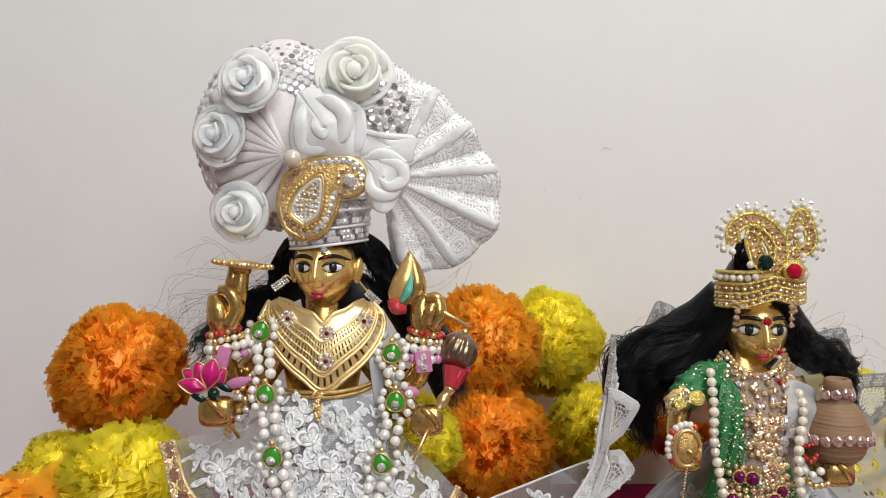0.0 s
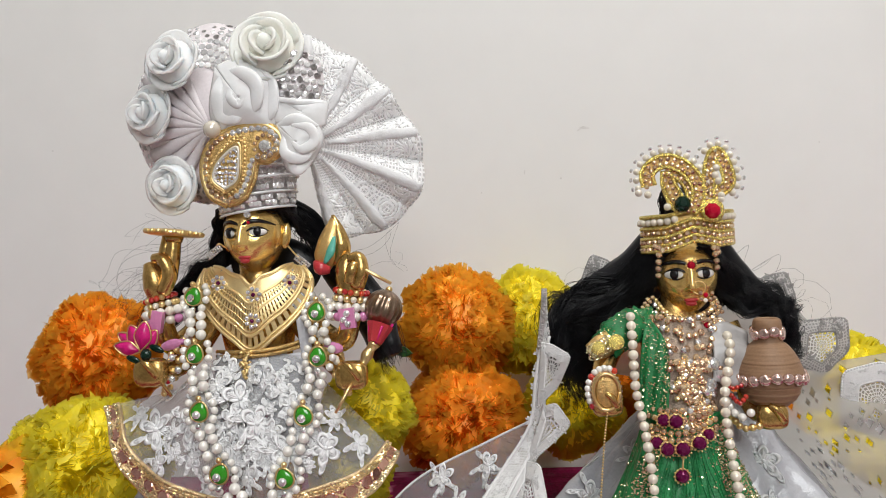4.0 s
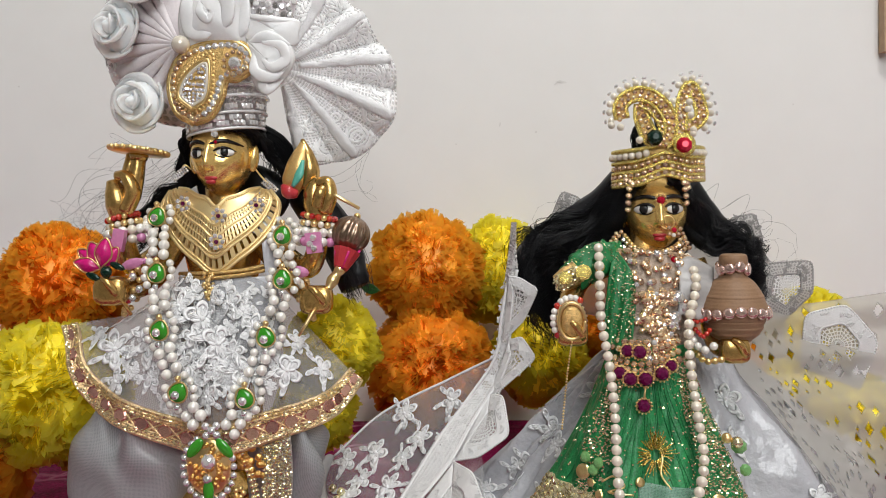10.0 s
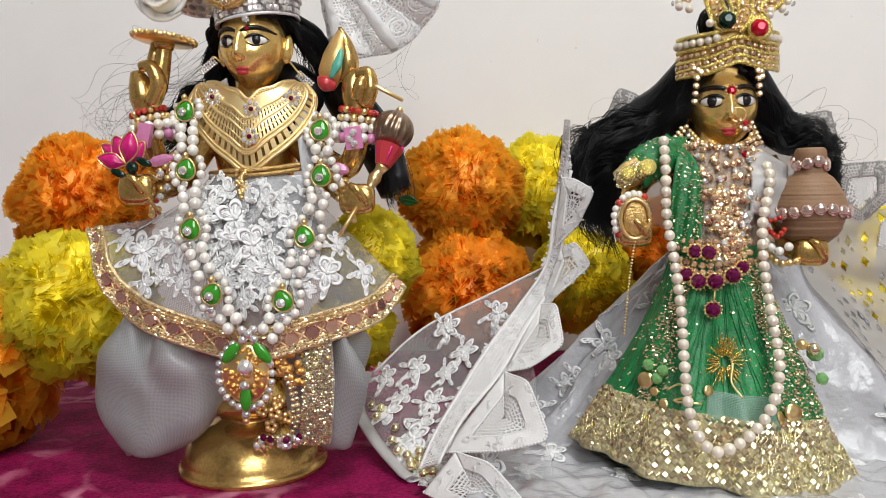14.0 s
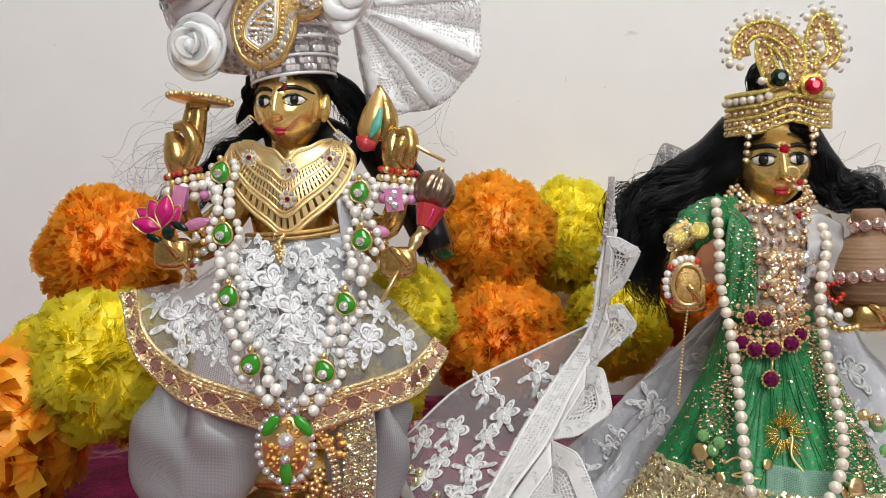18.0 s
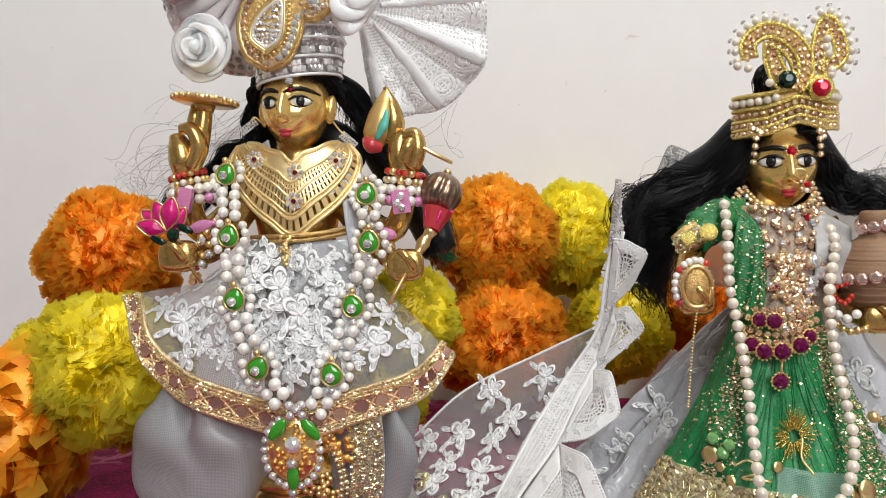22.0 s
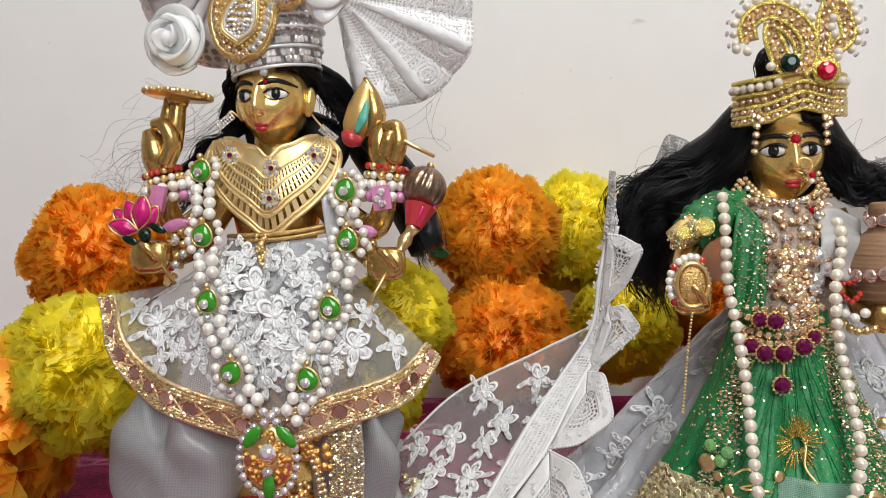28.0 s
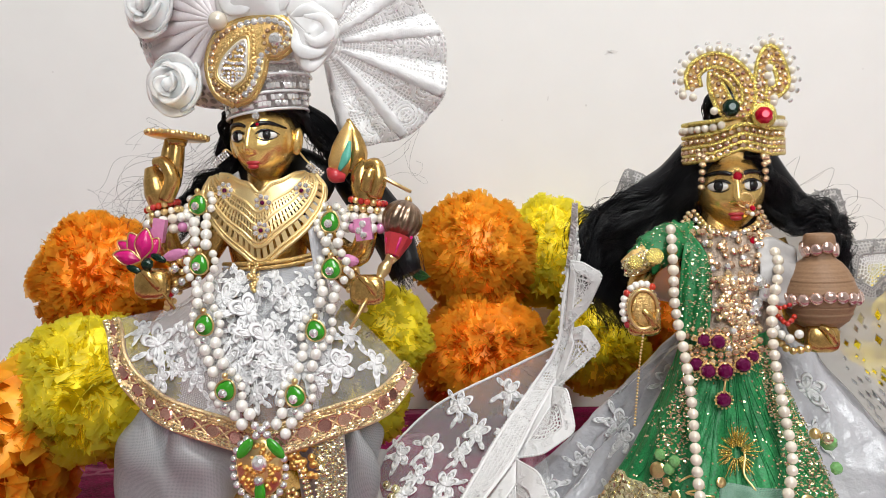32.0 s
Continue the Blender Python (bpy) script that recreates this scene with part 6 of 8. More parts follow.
def crest(pts, wid, label):
    """A flat padded plume of the crown with cord on both edges and crystals along its middle."""
    line = path(pts, 50)
    c = part("crest", mesh("crest", tube(line, wid, 10, 0.35), M_ANTIQUE), crown, label)
    t = np.gradient(line, axis=0)
    side = np.stack([t[:, 2], 0 * t[:, 0], -t[:, 0]], axis=1)
    side /= np.linalg.norm(side, axis=1)[:, None]
    w = np.interp(np.linspace(0, 1, 50), np.linspace(0, 1, len(wid)), wid)[:, None]
    for s in (-1, 1):
        part("zari_cord", mesh("zari_cord", tube(line + s * side * w * 0.9 + (0, -0.0008, 0), 0.00085, 8), M_ZARI), c)
    for k, p in enumerate(evenly(line, 0.0013)):
        off = side[min(49, int(k * 50 / max(1, len(evenly(line, 0.0013)))))] * 0.0009 * (1 if k % 2 else -1)
        stone("crystal", p + off + np.array((0, -0.0009, 0)), 0.0021, M_CHAMPAGNE, c, (0.6 * math.sin(2.3 * k), -1, 0.6 * math.sin(3.1 * k)))
    return line, side, w


l1, s1, w1 = crest([(0.1172, 0.3160, 0.1757), (0.1167, 0.3160, 0.1807), (0.1199, 0.3160, 0.1843), (0.1251, 0.3160, 0.1854), (0.1313, 0.3160, 0.1824), (0.1358, 0.3160, 0.1764), (0.1363, 0.3160, 0.1699), (0.1328, 0.3160, 0.1646)], [0.0026, 0.0026, 0.0028, 0.0028, 0.0026], "curled gold plume")
crest([(0.1241, 0.3170, 0.1819), (0.1251, 0.3170, 0.1764), (0.1279, 0.3170, 0.1692), (0.1307, 0.3170, 0.1648)], [0.0014, 0.0028, 0.0032, 0.0018], "leaf-shaped gold plume")
crest([(0.1246, 0.3165, 0.1818), (0.1303, 0.3165, 0.1790), (0.1339, 0.3165, 0.1730), (0.1331, 0.3165, 0.1672)], [0.0012, 0.0022, 0.0022, 0.0014], "leaf-shaped gold plume")
l2, s2, w2 = crest([(0.1403, 0.3160, 0.1698), (0.1407, 0.3160, 0.1773), (0.1416, 0.3160, 0.1836), (0.1440, 0.3160, 0.1876), (0.1467, 0.3160, 0.1834), (0.1484, 0.3160, 0.1770), (0.1466, 0.3160, 0.1736), (0.1414, 0.3160, 0.1709)], [0.0022, 0.0022, 0.0022, 0.0022], "pointed gold plume")
for ln, sd, w, sgn, lo, hi, st in ((l1, s1, w1, -1, 0, 40, 0.0033), (l2, s2, w2, -1, 18, 42, 0.0033)):
    e = evenly((ln + sgn * sd * (w + 0.0016))[lo:hi], st)
    o = evenly((ln + sgn * sd * (w + 0.0037))[lo:hi], n=len(e))
    for p, q in zip(e, o):
        bead("pearl", p, 0.0027, M_CREAMPEARL, crown)
        stone("tip_crystal", q, 0.0021, M_GEM, crown, tuple(q - p))
for p in ((0.1436, 0.3150, 0.1816), (0.1430, 0.3150, 0.1788), (0.1441, 0.3150, 0.1764), (0.1451, 0.3150, 0.1706), (0.1449, 0.3150, 0.1691), (0.1240, 0.3150, 0.1671), (0.1166, 0.3150, 0.1724), (0.1130, 0.3150, 0.1733)):
    bead("pearl", p, 0.0030, M_CREAMPEARL, crown)
part("setting", mesh("setting", ball((0.1415, 0.3148, 0.1647), (0.0046, 0.0014, 0.0049), 16, 8), M_ZARI), crown)
stone("ruby", (0.1411, 0.3134, 0.1646), 0.0066, M_RUBY, crown, label="large faceted red stone")
stone("green_stone", (0.1299, 0.3145, 0.1680), 0.0066, M_EMERALD, crown, label="large dark green stone")
for pts in ([(0.1203, 0.3170, 0.1508), (0.1200, 0.3185, 0.1443), (0.1199, 0.3200, 0.1396)], [(0.1417, 0.3170, 0.1500), (0.1427, 0.3185, 0.1459), (0.1433, 0.3200, 0.1418)], [(0.1190, 0.3175, 0.1514), (0.1214, 0.3170, 0.1499)], [(0.1430, 0.3175, 0.1496), (0.1435, 0.3180, 0.1480)]):
    for p in evenly(path(pts, 12), 0.0031):
        stone("hanging_crystal", p, 0.0026, M_CHAMPAGNE, crown)

# ---- green dress ----
gown = thing("green_dress", "green gauze dress with a wide gold sequin hem", "dress", (0.125, 0.315, 0.006))


def skirt_grid(cx, cy, ax, ay, z0, z1, r0, nu, nv, folds, amp, lift, a0=-2.2, a1=2.2, bell=1.3):
    g = np.zeros((nu, nv, 3))
    for i in range(nu):
        a = a0 + (a1 - a0) * i / (nu - 1)
        for j in range(nv):
            s = j / (nv - 1.0)
            k = r0 + (1 - r0) * s ** bell
            w = 1 + amp * s * math.sin(folds * a + 0.9 * math.sin(2.1 * a)) + 0.4 * amp * s * math.sin(2.7 * folds * a + 1)
            g[i, j] = (cx + ax * k * w * math.sin(a), cy - ay * k * w * math.cos(a), z0 + (z1 - z0) * s - lift * s * math.sin(a))
    return g


SK = skirt_grid(0.126, 0.315, 0.0495, 0.0385, 0.086, 0.006, 0.30, 150, 60, 7, 0.06, 0.006)
for i in range(150):
    a = -2.2 + 4.4 * i / 149
    puff = 0.16 * math.exp(-((a + 0.95) / 0.28) ** 2) + 0.12 * math.exp(-((a - 0.9) / 0.28) ** 2) - 0.16 * math.exp(-((a - 0.02) / 0.20) ** 2)
    for j in range(44):
        w = puff * math.sin(math.pi * min(1.0, j / 43.0)) ** 0.8
        SK[i, j, :2] += w * (SK[i, j, :2] - np.array((0.126, 0.315))) + 0.0006 * noise.noise((0.35 * i, 0.2 * j, 4.0))
cloth("skirt", SK[:, :44], M_GREEN, gown, "pleated green gauze skirt", 0.0006)
cloth("hem", SK[:, 42:], M_GOLDMESH, gown, "wide band of gold sequin mesh", 0.0010)
hem_part = gown.children[-1]
pale = skirt_grid(0.127, 0.315, 0.0500, 0.0392, 0.086, 0.006, 0.30, 24, 40, 7, 0.05, 0.006, -0.28, 0.38)
cloth("inset", pale[:, 24:30], M_PALEGREEN, gown, "pale green satin inset", 0.0006)
# sequins of the hem: those in front are parts, the rest one mesh
SQ = mesh("sequin", lathe([(0.56, -0.06), (0.56, 0.03), (0.38, 0.11)], n=4), M_SEQUIN, smooth=False)
rr = random.Random(12)
rest, count = [], 0
for row in range(11):
    for k in range(92):
        u, v = (k + 0.5 * (row % 2) + rr.uniform(-0.1, 0.1)) / 92, (43.0 + row * 1.6 + rr.uniform(-0.15, 0.15)) / 59
        if not 0.1 < u < 0.9 or v > 0.995:
            continue
        p, n = on_grid(SK, u, v)
        n = n + np.array([rr.uniform(-1, 1) for _ in range(3)]) * 0.32
        m = facing(n, at=tuple(p + 0.0008 * n), size=rr.uniform(0.0022, 0.0030))
        if (row + k) % 3 == 0 and count < 290 and 0.22 < u < 0.8:
            part("sequin", SQ, hem_part, "", m)
            count += 1
        else:
            rest.append(moved(lathe([(0.56, -0.06), (0.56, 0.03), (0.38, 0.11)], n=4), m))
tagged(part("sequin_mesh", mesh("sequin_mesh", join(rest), M_SEQUIN, smooth=False), hem_part), kind="stuff")
loops = []
for k in range(60):
    u, v = rr.uniform(0.12, 0.86), rr.uniform(0.76, 0.96)
    pts = []
    for q in range(6):
        p, n = on_grid(SK, min(0.99, u + 0.010 * q + rr.uniform(-0.012, 0.004)), min(0.985, max(0.72, v + 0.025 * math.sin(q * 2.2 + k))))
        pts.append(p + 0.0014 * n)
    loops.append(tube(path(pts, 22), 0.00028, 4, caps=False))
tagged(part("gold_wirework", mesh("gold_wirework", join(loops), M_SEQUIN), hem_part), kind="stuff")
# glitter scattered on the gauze
dots = []
for k in range(3200):
    u, v = rr.uniform(0.1, 0.9), rr.uniform(0.05, 0.72)
    if rr.random() > 0.10 + 2.6 * max(0, u - 0.5):
        continue
    p, n = on_grid(SK, u, v)
    n = n + np.array([rr.uniform(-1, 1) for _ in range(3)]) * 0.4
    dots.append(moved(lathe([(0.5, -0.1), (0.3, 0.15)], n=5), facing(n, at=tuple(p + 0.0004 * n), size=rr.uniform(0.0006, 0.0012))))
tagged(part("glitter", mesh("glitter", join(dots), M_SEQUIN, smooth=False), gown.children[0]), kind="stuff")
# pleat threads of the gauze
for k in range(28):
    u = 0.22 + 0.54 * (k + rr.uniform(-0.4, 0.4)) / 27
    line = np.array([on_grid(SK, 0.49 + (u - 0.49) * (0.3 + 0.9 * v) + 0.008 * math.sin(7 * v + 1.7 * k), v)[0] + 0.0005 * on_grid(SK, u, v)[1] for v in np.linspace(0.02, 0.70, 16)])
    part("pleat", mesh("pleat", tube(line, [0.0002, 0.0003, 0.0002], 4, 0.6), M_GREEN), gown.children[0])
# bodice, sleeve and shawl
body = surface([[(0.1143, 0.3220, 0.1220), (0.1193, 0.3160, 0.1227), (0.1292, 0.3140, 0.1214), (0.1407, 0.3180, 0.1201), (0.1494, 0.3260, 0.1147)],
                [(0.1113, 0.3180, 0.1047), (0.1180, 0.3100, 0.1048), (0.1277, 0.3080, 0.1047), (0.1403, 0.3130, 0.1043), (0.1499, 0.3240, 0.1016)],
                [(0.1121, 0.3170, 0.0896), (0.1186, 0.3080, 0.0892), (0.1272, 0.3060, 0.0886), (0.1377, 0.3110, 0.0886), (0.1462, 0.3220, 0.0887)],
                [(0.1092, 0.3130, 0.0750), (0.1166, 0.3040, 0.0740), (0.1250, 0.3010, 0.0732), (0.1353, 0.3060, 0.0735), (0.1461, 0.3180, 0.0739)]], 30, 34)
cloth("bodice", body, M_CHAMPCLOTH, gown, "champagne bodice under the jewels", 0.0006)
side_satin = surface([[(0.1385, 0.3165, 0.1190), (0.1440, 0.3170, 0.1200), (0.1525, 0.3220, 0.1160)], [(0.1380, 0.3105, 0.1090), (0.1450, 0.3110, 0.1080), (0.1565, 0.3150, 0.1040)], [(0.1370, 0.3090, 0.0980), (0.1440, 0.3095, 0.0960), (0.1560, 0.3130, 0.0910)]], 18, 18)
cloth("breast_satin", rippled(side_satin, 0.0012, 2.5), M_GREYSATIN, gown, "puffed pale grey satin at the breast", 0.0006)
shawl = surface([[(0.1145, 0.3180, 0.1236), (0.1112, 0.3120, 0.1155), (0.1089, 0.3090, 0.1008), (0.1081, 0.3070, 0.0863)],
                 [(0.1182, 0.3110, 0.1174), (0.1168, 0.3075, 0.1070), (0.1150, 0.3055, 0.0967), (0.1128, 0.3050, 0.0843)],
                 [(0.1207, 0.3100, 0.1100), (0.1201, 0.3075, 0.1007), (0.1192, 0.3065, 0.0945), (0.1184, 0.3055, 0.0863)]], 22, 30)
cloth("shawl", rippled(shawl, 0.001, 3), M_SHAWL, gown, "green gauze over the shoulder", 0.0006)
sleeve_shape = crumpled(tube(path([(0.1177, 0.3230, 0.1208), (0.1094, 0.3190, 0.1194), (0.1013, 0.3150, 0.1168), (0.0964, 0.3130, 0.1126)], 40), [0.0060, 0.0074, 0.0070, 0.0058], 24, 0.8), 0.0022, 300)
part("sleeve", mesh("sleeve", sleeve_shape, M_SHAWL), gown, "puffed green sleeve")
glitter("sleeve_glitter", sleeve_shape[0].reshape(40, 24, 3), 600, 59, gown, 0.0006, (0.05, 0.95, 0.02, 0.98), M_SEQUIN, 0.0005)
part("cuff", mesh("cuff", tube(path([(0.0984, 0.3125, 0.1147), (0.0944, 0.3110, 0.1127), (0.0902, 0.3105, 0.1105)], 10), [0.0054, 0.0048, 0.0036], 18, 0.6), M_ANTIQUE), gown, "gold brocade cuff")
for p, s_ in (((0.1000, 0.3045, 0.1153), 0.0062), ((0.0930, 0.3035, 0.1134), 0.0052), ((0.1065, 0.3065, 0.1172), 0.004)):
    part("large_sequin", mesh("large_sequin", moved(lathe([(0.5, -0.05), (0.5, 0.05), (0.16, 0.0)], n=18), facing((-0.1, -1, 0.3), at=p, size=s_)), M_ZARI), gown)
dots = []
for k in range(320):
    a_, t_ = rr.uniform(0, 6.28), rr.random()
    c_ = path([(0.0984, 0.3125, 0.1147), (0.0944, 0.3110, 0.1127), (0.0906, 0.3105, 0.1107)], 11)[int(t_ * 10)]
    d_ = Vector((rr.uniform(-1, 0.6), -1, rr.uniform(-1, 1))).normalized()
    dots.append(moved(lathe([(0.5, -0.1), (0.3, 0.15)], n=5), facing(d_, at=tuple(Vector(c_) + d_ * 0.0044), size=rr.uniform(0.0007, 0.0012))))
tagged(part("cuff_glitter", mesh("cuff_glitter", join(dots), M_SEQUIN, smooth=False), gown), kind="stuff")
glitter("shawl_glitter", shawl, 420, 55, gown, 0.0006, (0.05, 0.95, 0.05, 0.95), M_SEQUIN, 0.0009)
glitter("side_tinsel", SK, 1000, 56, gown, 0.0008, (0.28, 0.36, 0.05, 0.72), M_SEQUIN, 0.0010)
glitter("side_tinsel", SK, 1600, 57, gown, 0.0008, (0.62, 0.74, 0.05, 0.74), M_SEQUIN, 0.0010)
# gold fringe rosette and sprigs on the skirt
fr = []
fc, fnrm = on_grid(SK, 0.485, 0.50)
fc = np.array(fc) + 0.002 * fnrm
for k in range(110):
    a_ = rr.uniform(0, 6.28)
    l_ = rr.uniform(0.006, 0.0105)
    e_ = fc + np.array((0.75 * l_ * math.cos(a_), -0.001 - rr.random() * 0.002, l_ * math.sin(a_)))
    fr.append(tube([fc + (e_ - fc) * 0.35, e_], [0.00025, 0.00015], 4, caps=False))
tagged(part("gold_fringe", mesh("gold_fringe", join(fr), M_ZARI), gown, "fine gold fringe rosette"), kind="stuff")
for u, v, s_ in ((0.30, 0.62, 0.0058), (0.33, 0.66, 0.0030), (0.645, 0.68, 0.0062), (0.60, 0.70, 0.0042), (0.36, 0.70, 0.0032), (0.44, 0.62, 0.0036)):
    p, n = on_grid(SK, u, v)
    part("large_sequin", mesh("large_sequin", moved(lathe([(0.5, -0.05), (0.5, 0.05), (0.16, 0.0)], n=18), facing(n, at=tuple(p + 0.0016 * n), size=s_)), M_GOLD), gown)
for u, v in ((0.33, 0.60), (0.345, 0.56), (0.30, 0.55)):
    p, n = on_grid(SK, u, v)
    stone("green_crystal", p + 0.0018 * n, 0.0046, M_GREENGLASS, gown, tuple(n))
for pts in ([(0.36, 0.64), (0.385, 0.61), (0.41, 0.65), (0.375, 0.68), (0.43, 0.68)], [(0.50, 0.42), (0.515, 0.50), (0.505, 0.58), (0.52, 0.64)]):
    line = path([np.array(on_grid(SK, u, v)[0]) + 0.0022 * on_grid(SK, u, v)[1] for u, v in pts], 24)
    part("gold_wire", mesh("gold_wire", tube(line, 0.0004, 6), M_GOLD), gown)

# ---- white satin petticoat and veil ----
petticoat = thing("petticoat", "broad white satin petticoat with stitched flowers", "skirt", (0.135, 0.345, 0.001))
WG = skirt_grid(0.144, 0.352, 0.096, 0.040, 0.084, 0.002, 0.20, 150, 46, 11, 0.11, 0.0, -2.6, 2.6, 0.85)
WG = WG + normals(WG) * np.array([[0.0026 * noise.noise((0.17 * i, 0.10 * j, 0.5)) + 0.0012 * noise.noise((0.5 * i, 0.3 * j, 2.5)) for j in range(46)] for i in range(150)])[..., None]
cloth("skirt", WG, M_SATIN, petticoat, "glossy white satin", 0.0006)
WF = random.Random(35)
embroider(WG, [(0.20 + 0.032 * k + WF.uniform(-0.01, 0.01), 0.32 + 0.16 * ((k * 3) % 4) + WF.uniform(-0.05, 0.05), WF.uniform(0, 90), WF.uniform(0.7, 1.3)) for k in range(21)] + [(0.33, 0.55, 10, 0.9), (0.30, 0.75, 40, 1.0), (0.36, 0.85, 70, 0.9), (0.27, 0.5, 0, 0.9), (0.70, 0.45, 30, 1.0), (0.74, 0.62, 10, 1.1), (0.68, 0.75, 60, 1.0), (0.78, 0.78, 20, 1.0), (0.72, 0.9, 45, 1.0), (0.83, 0.6, 0, 1.0), (0.24, 0.72, 30, 0.9), (0.66, 0.6, 80, 0.9), (0.80, 0.92, 15, 1.1), (0.40, 0.95, 25, 0.9)], petticoat)

tx, ty = np.meshgrid(np.linspace(0.035, 0.225, 110), np.linspace(0.250, 0.345, 60), indexing="ij")
train = np.stack([tx, ty + 0.010 * np.sin(26 * tx), 0.0030 + np.array([[0.0032 * (noise.noise((x * 60, y * 60, 1.3)) + 0.55) + 0.0014 * noise.noise((x * 190, y * 190, 2.0)) for x, y in zip(a, b)] for a, b in zip(tx, ty)])], axis=2)
train[..., 2] = np.maximum(train[..., 2], 0.0022)
cloth("train", train, M_SATIN, petticoat, "crumpled satin spread before the hem", 0.0006)
embroider(train, [(0.06 + 0.047 * k + WF.uniform(-0.01, 0.01), 0.10 + 0.24 * (k % 4) + WF.uniform(-0.05, 0.05), WF.uniform(0, 90), WF.uniform(0.7, 1.2)) for k in range(20)], petticoat)

veil = thing("lace_veil", "white net and lace veil spread over the crimson cloth", "veil", (0.0507, 0.3300, 0.0173))
VG = surface([[(-0.0123, 0.3620, 0.0258), (0.0111, 0.3660, 0.0453), (0.0439, 0.3600, 0.0621), (0.0698, 0.3500, 0.0756)],
              [(-0.0148, 0.3520, 0.0143), (0.0129, 0.3460, 0.0273), (0.0392, 0.3380, 0.0391), (0.0581, 0.3300, 0.0502)],
              [(-0.0018, 0.3220, 0.0083), (0.0193, 0.3160, 0.0146), (0.0398, 0.3100, 0.0212), (0.0594, 0.3050, 0.0337)],
              [(0.0152, 0.3000, 0.0002), (0.0295, 0.2950, 0.0002), (0.0463, 0.2880, 0.0032), (0.0643, 0.2830, 0.0095)]], 50, 60)
VG = rippled(VG, 0.0016, 3.0, 0.7)
VG[..., 2] = np.maximum(VG[..., 2], 0.0012)
cloth("net_panel", VG, M_NET, veil, "sheer net with stitched flowers", 0.0004)
panel = veil.children[-1]
embroider(VG, [(u, v, turn, 1.1 * size) for u, v, turn, size in [(0.18, 0.12, 30, 0.8), (0.36, 0.46, 0, 0.8), (0.60, 0.50, 50, 0.8), (0.62, 0.28, 10, 0.8), (0.80, 0.10, 70, 0.9), (0.40, 0.22, 40, 0.8), (0.20, 0.85, 20, 0.7), (0.08, 0.45, 10, 0.95), (0.12, 0.70, 40, 0.9), (0.25, 0.30, 70, 0.95), (0.28, 0.55, 0, 1.0), (0.35, 0.80, 30, 0.9), (0.48, 0.12, 15, 1.0), (0.50, 0.36, 60, 1.0), (0.52, 0.62, 5, 0.9), (0.70, 0.20, 35, 1.0), (0.72, 0.45, 80, 1.0), (0.86, 0.30, 20, 1.0), (0.88, 0.62, 50, 1.0), (0.95, 0.12, 0, 1.0), (0.75, 0.75, 10, 1.0)]], panel)
for u, v in ((0.78, 0.05), (0.82, 0.09), (0.97, 0.08), (0.95, 0.30), (0.80, 0.20), (0.90, 0.05), (0.70, 0.06), (0.98, 0.22), (0.86, 0.08), (0.40, 0.05), (0.45, 0.09), (0.5, 0.05), (0.85, 0.16), (0.9, 0.12), (0.93, 0.2), (0.62, 0.12), (0.88, 0.22)):
    p, n = on_grid(VG, u, v)
    bead("gold_bead", p + 0.0016 * n, 0.0040, M_SEQUIN, panel)
edge = np.array([on_grid(VG, u, 0.0)[0] for u in np.linspace(0, 1, 40)])
rg = np.stack([edge + s * np.array((-0.0048, -0.0022, 0.0)) + np.array((0, 0, 0.0012 * math.sin(3.1 * s))) for s in np.linspace(0, 1, 6)], axis=1)
rg[..., 2] = np.maximum(rg[..., 2], 0.0015)
cloth("edge_ribbon", rg, M_GREYSATIN, panel, "grey satin edging", 0.0006)
edge = np.array([on_grid(VG, 0.0, v)[0] for v in np.linspace(0, 1, 40)])
part("edge_thread", mesh("edge_thread", tube(edge, 0.0006, 6), M_THREAD), panel)

# lace trim with pointed scallops
inner = path([(0.0741, 0.3380, 0.1322), (0.0720, 0.3370, 0.1166), (0.0677, 0.3360, 0.0959), (0.0645, 0.3360, 0.0772), (0.0526, 0.3310, 0.0606), (0.0400, 0.3180, 0.0460), (0.0294, 0.3050, 0.0315), (0.0216, 0.2940, 0.0197), (0.0170, 0.2860, 0.0099)], 60)
roots = path([(0.0751, 0.3330, 0.1142), (0.0722, 0.3330, 0.1005), (0.0714, 0.3350, 0.0843), (0.0667, 0.3360, 0.0678), (0.0569, 0.3240, 0.0537), (0.0467, 0.3090, 0.0392), (0.0332, 0.2940, 0.0262), (0.0245, 0.2830, 0.0132)], 60)
TG = np.stack([inner * (1 - s) + roots * s for s in np.linspace(0, 1, 10)], axis=1)
cloth("trim", TG, M_LACEHOLES, veil, "open-work lace trim", 0.0010)
trim = veil.children[-1]
stitching("stitching", TG, 170, 37, trim, 0.0015, material=M_LACE)
for s in (0.08, 0.95):
    line = inner * (1 - s) + roots * s + (0, -0.0006, 0)
    part("braid", mesh("braid", tube(line, 0.0007, 6, 0.6), M_LACE), trim)


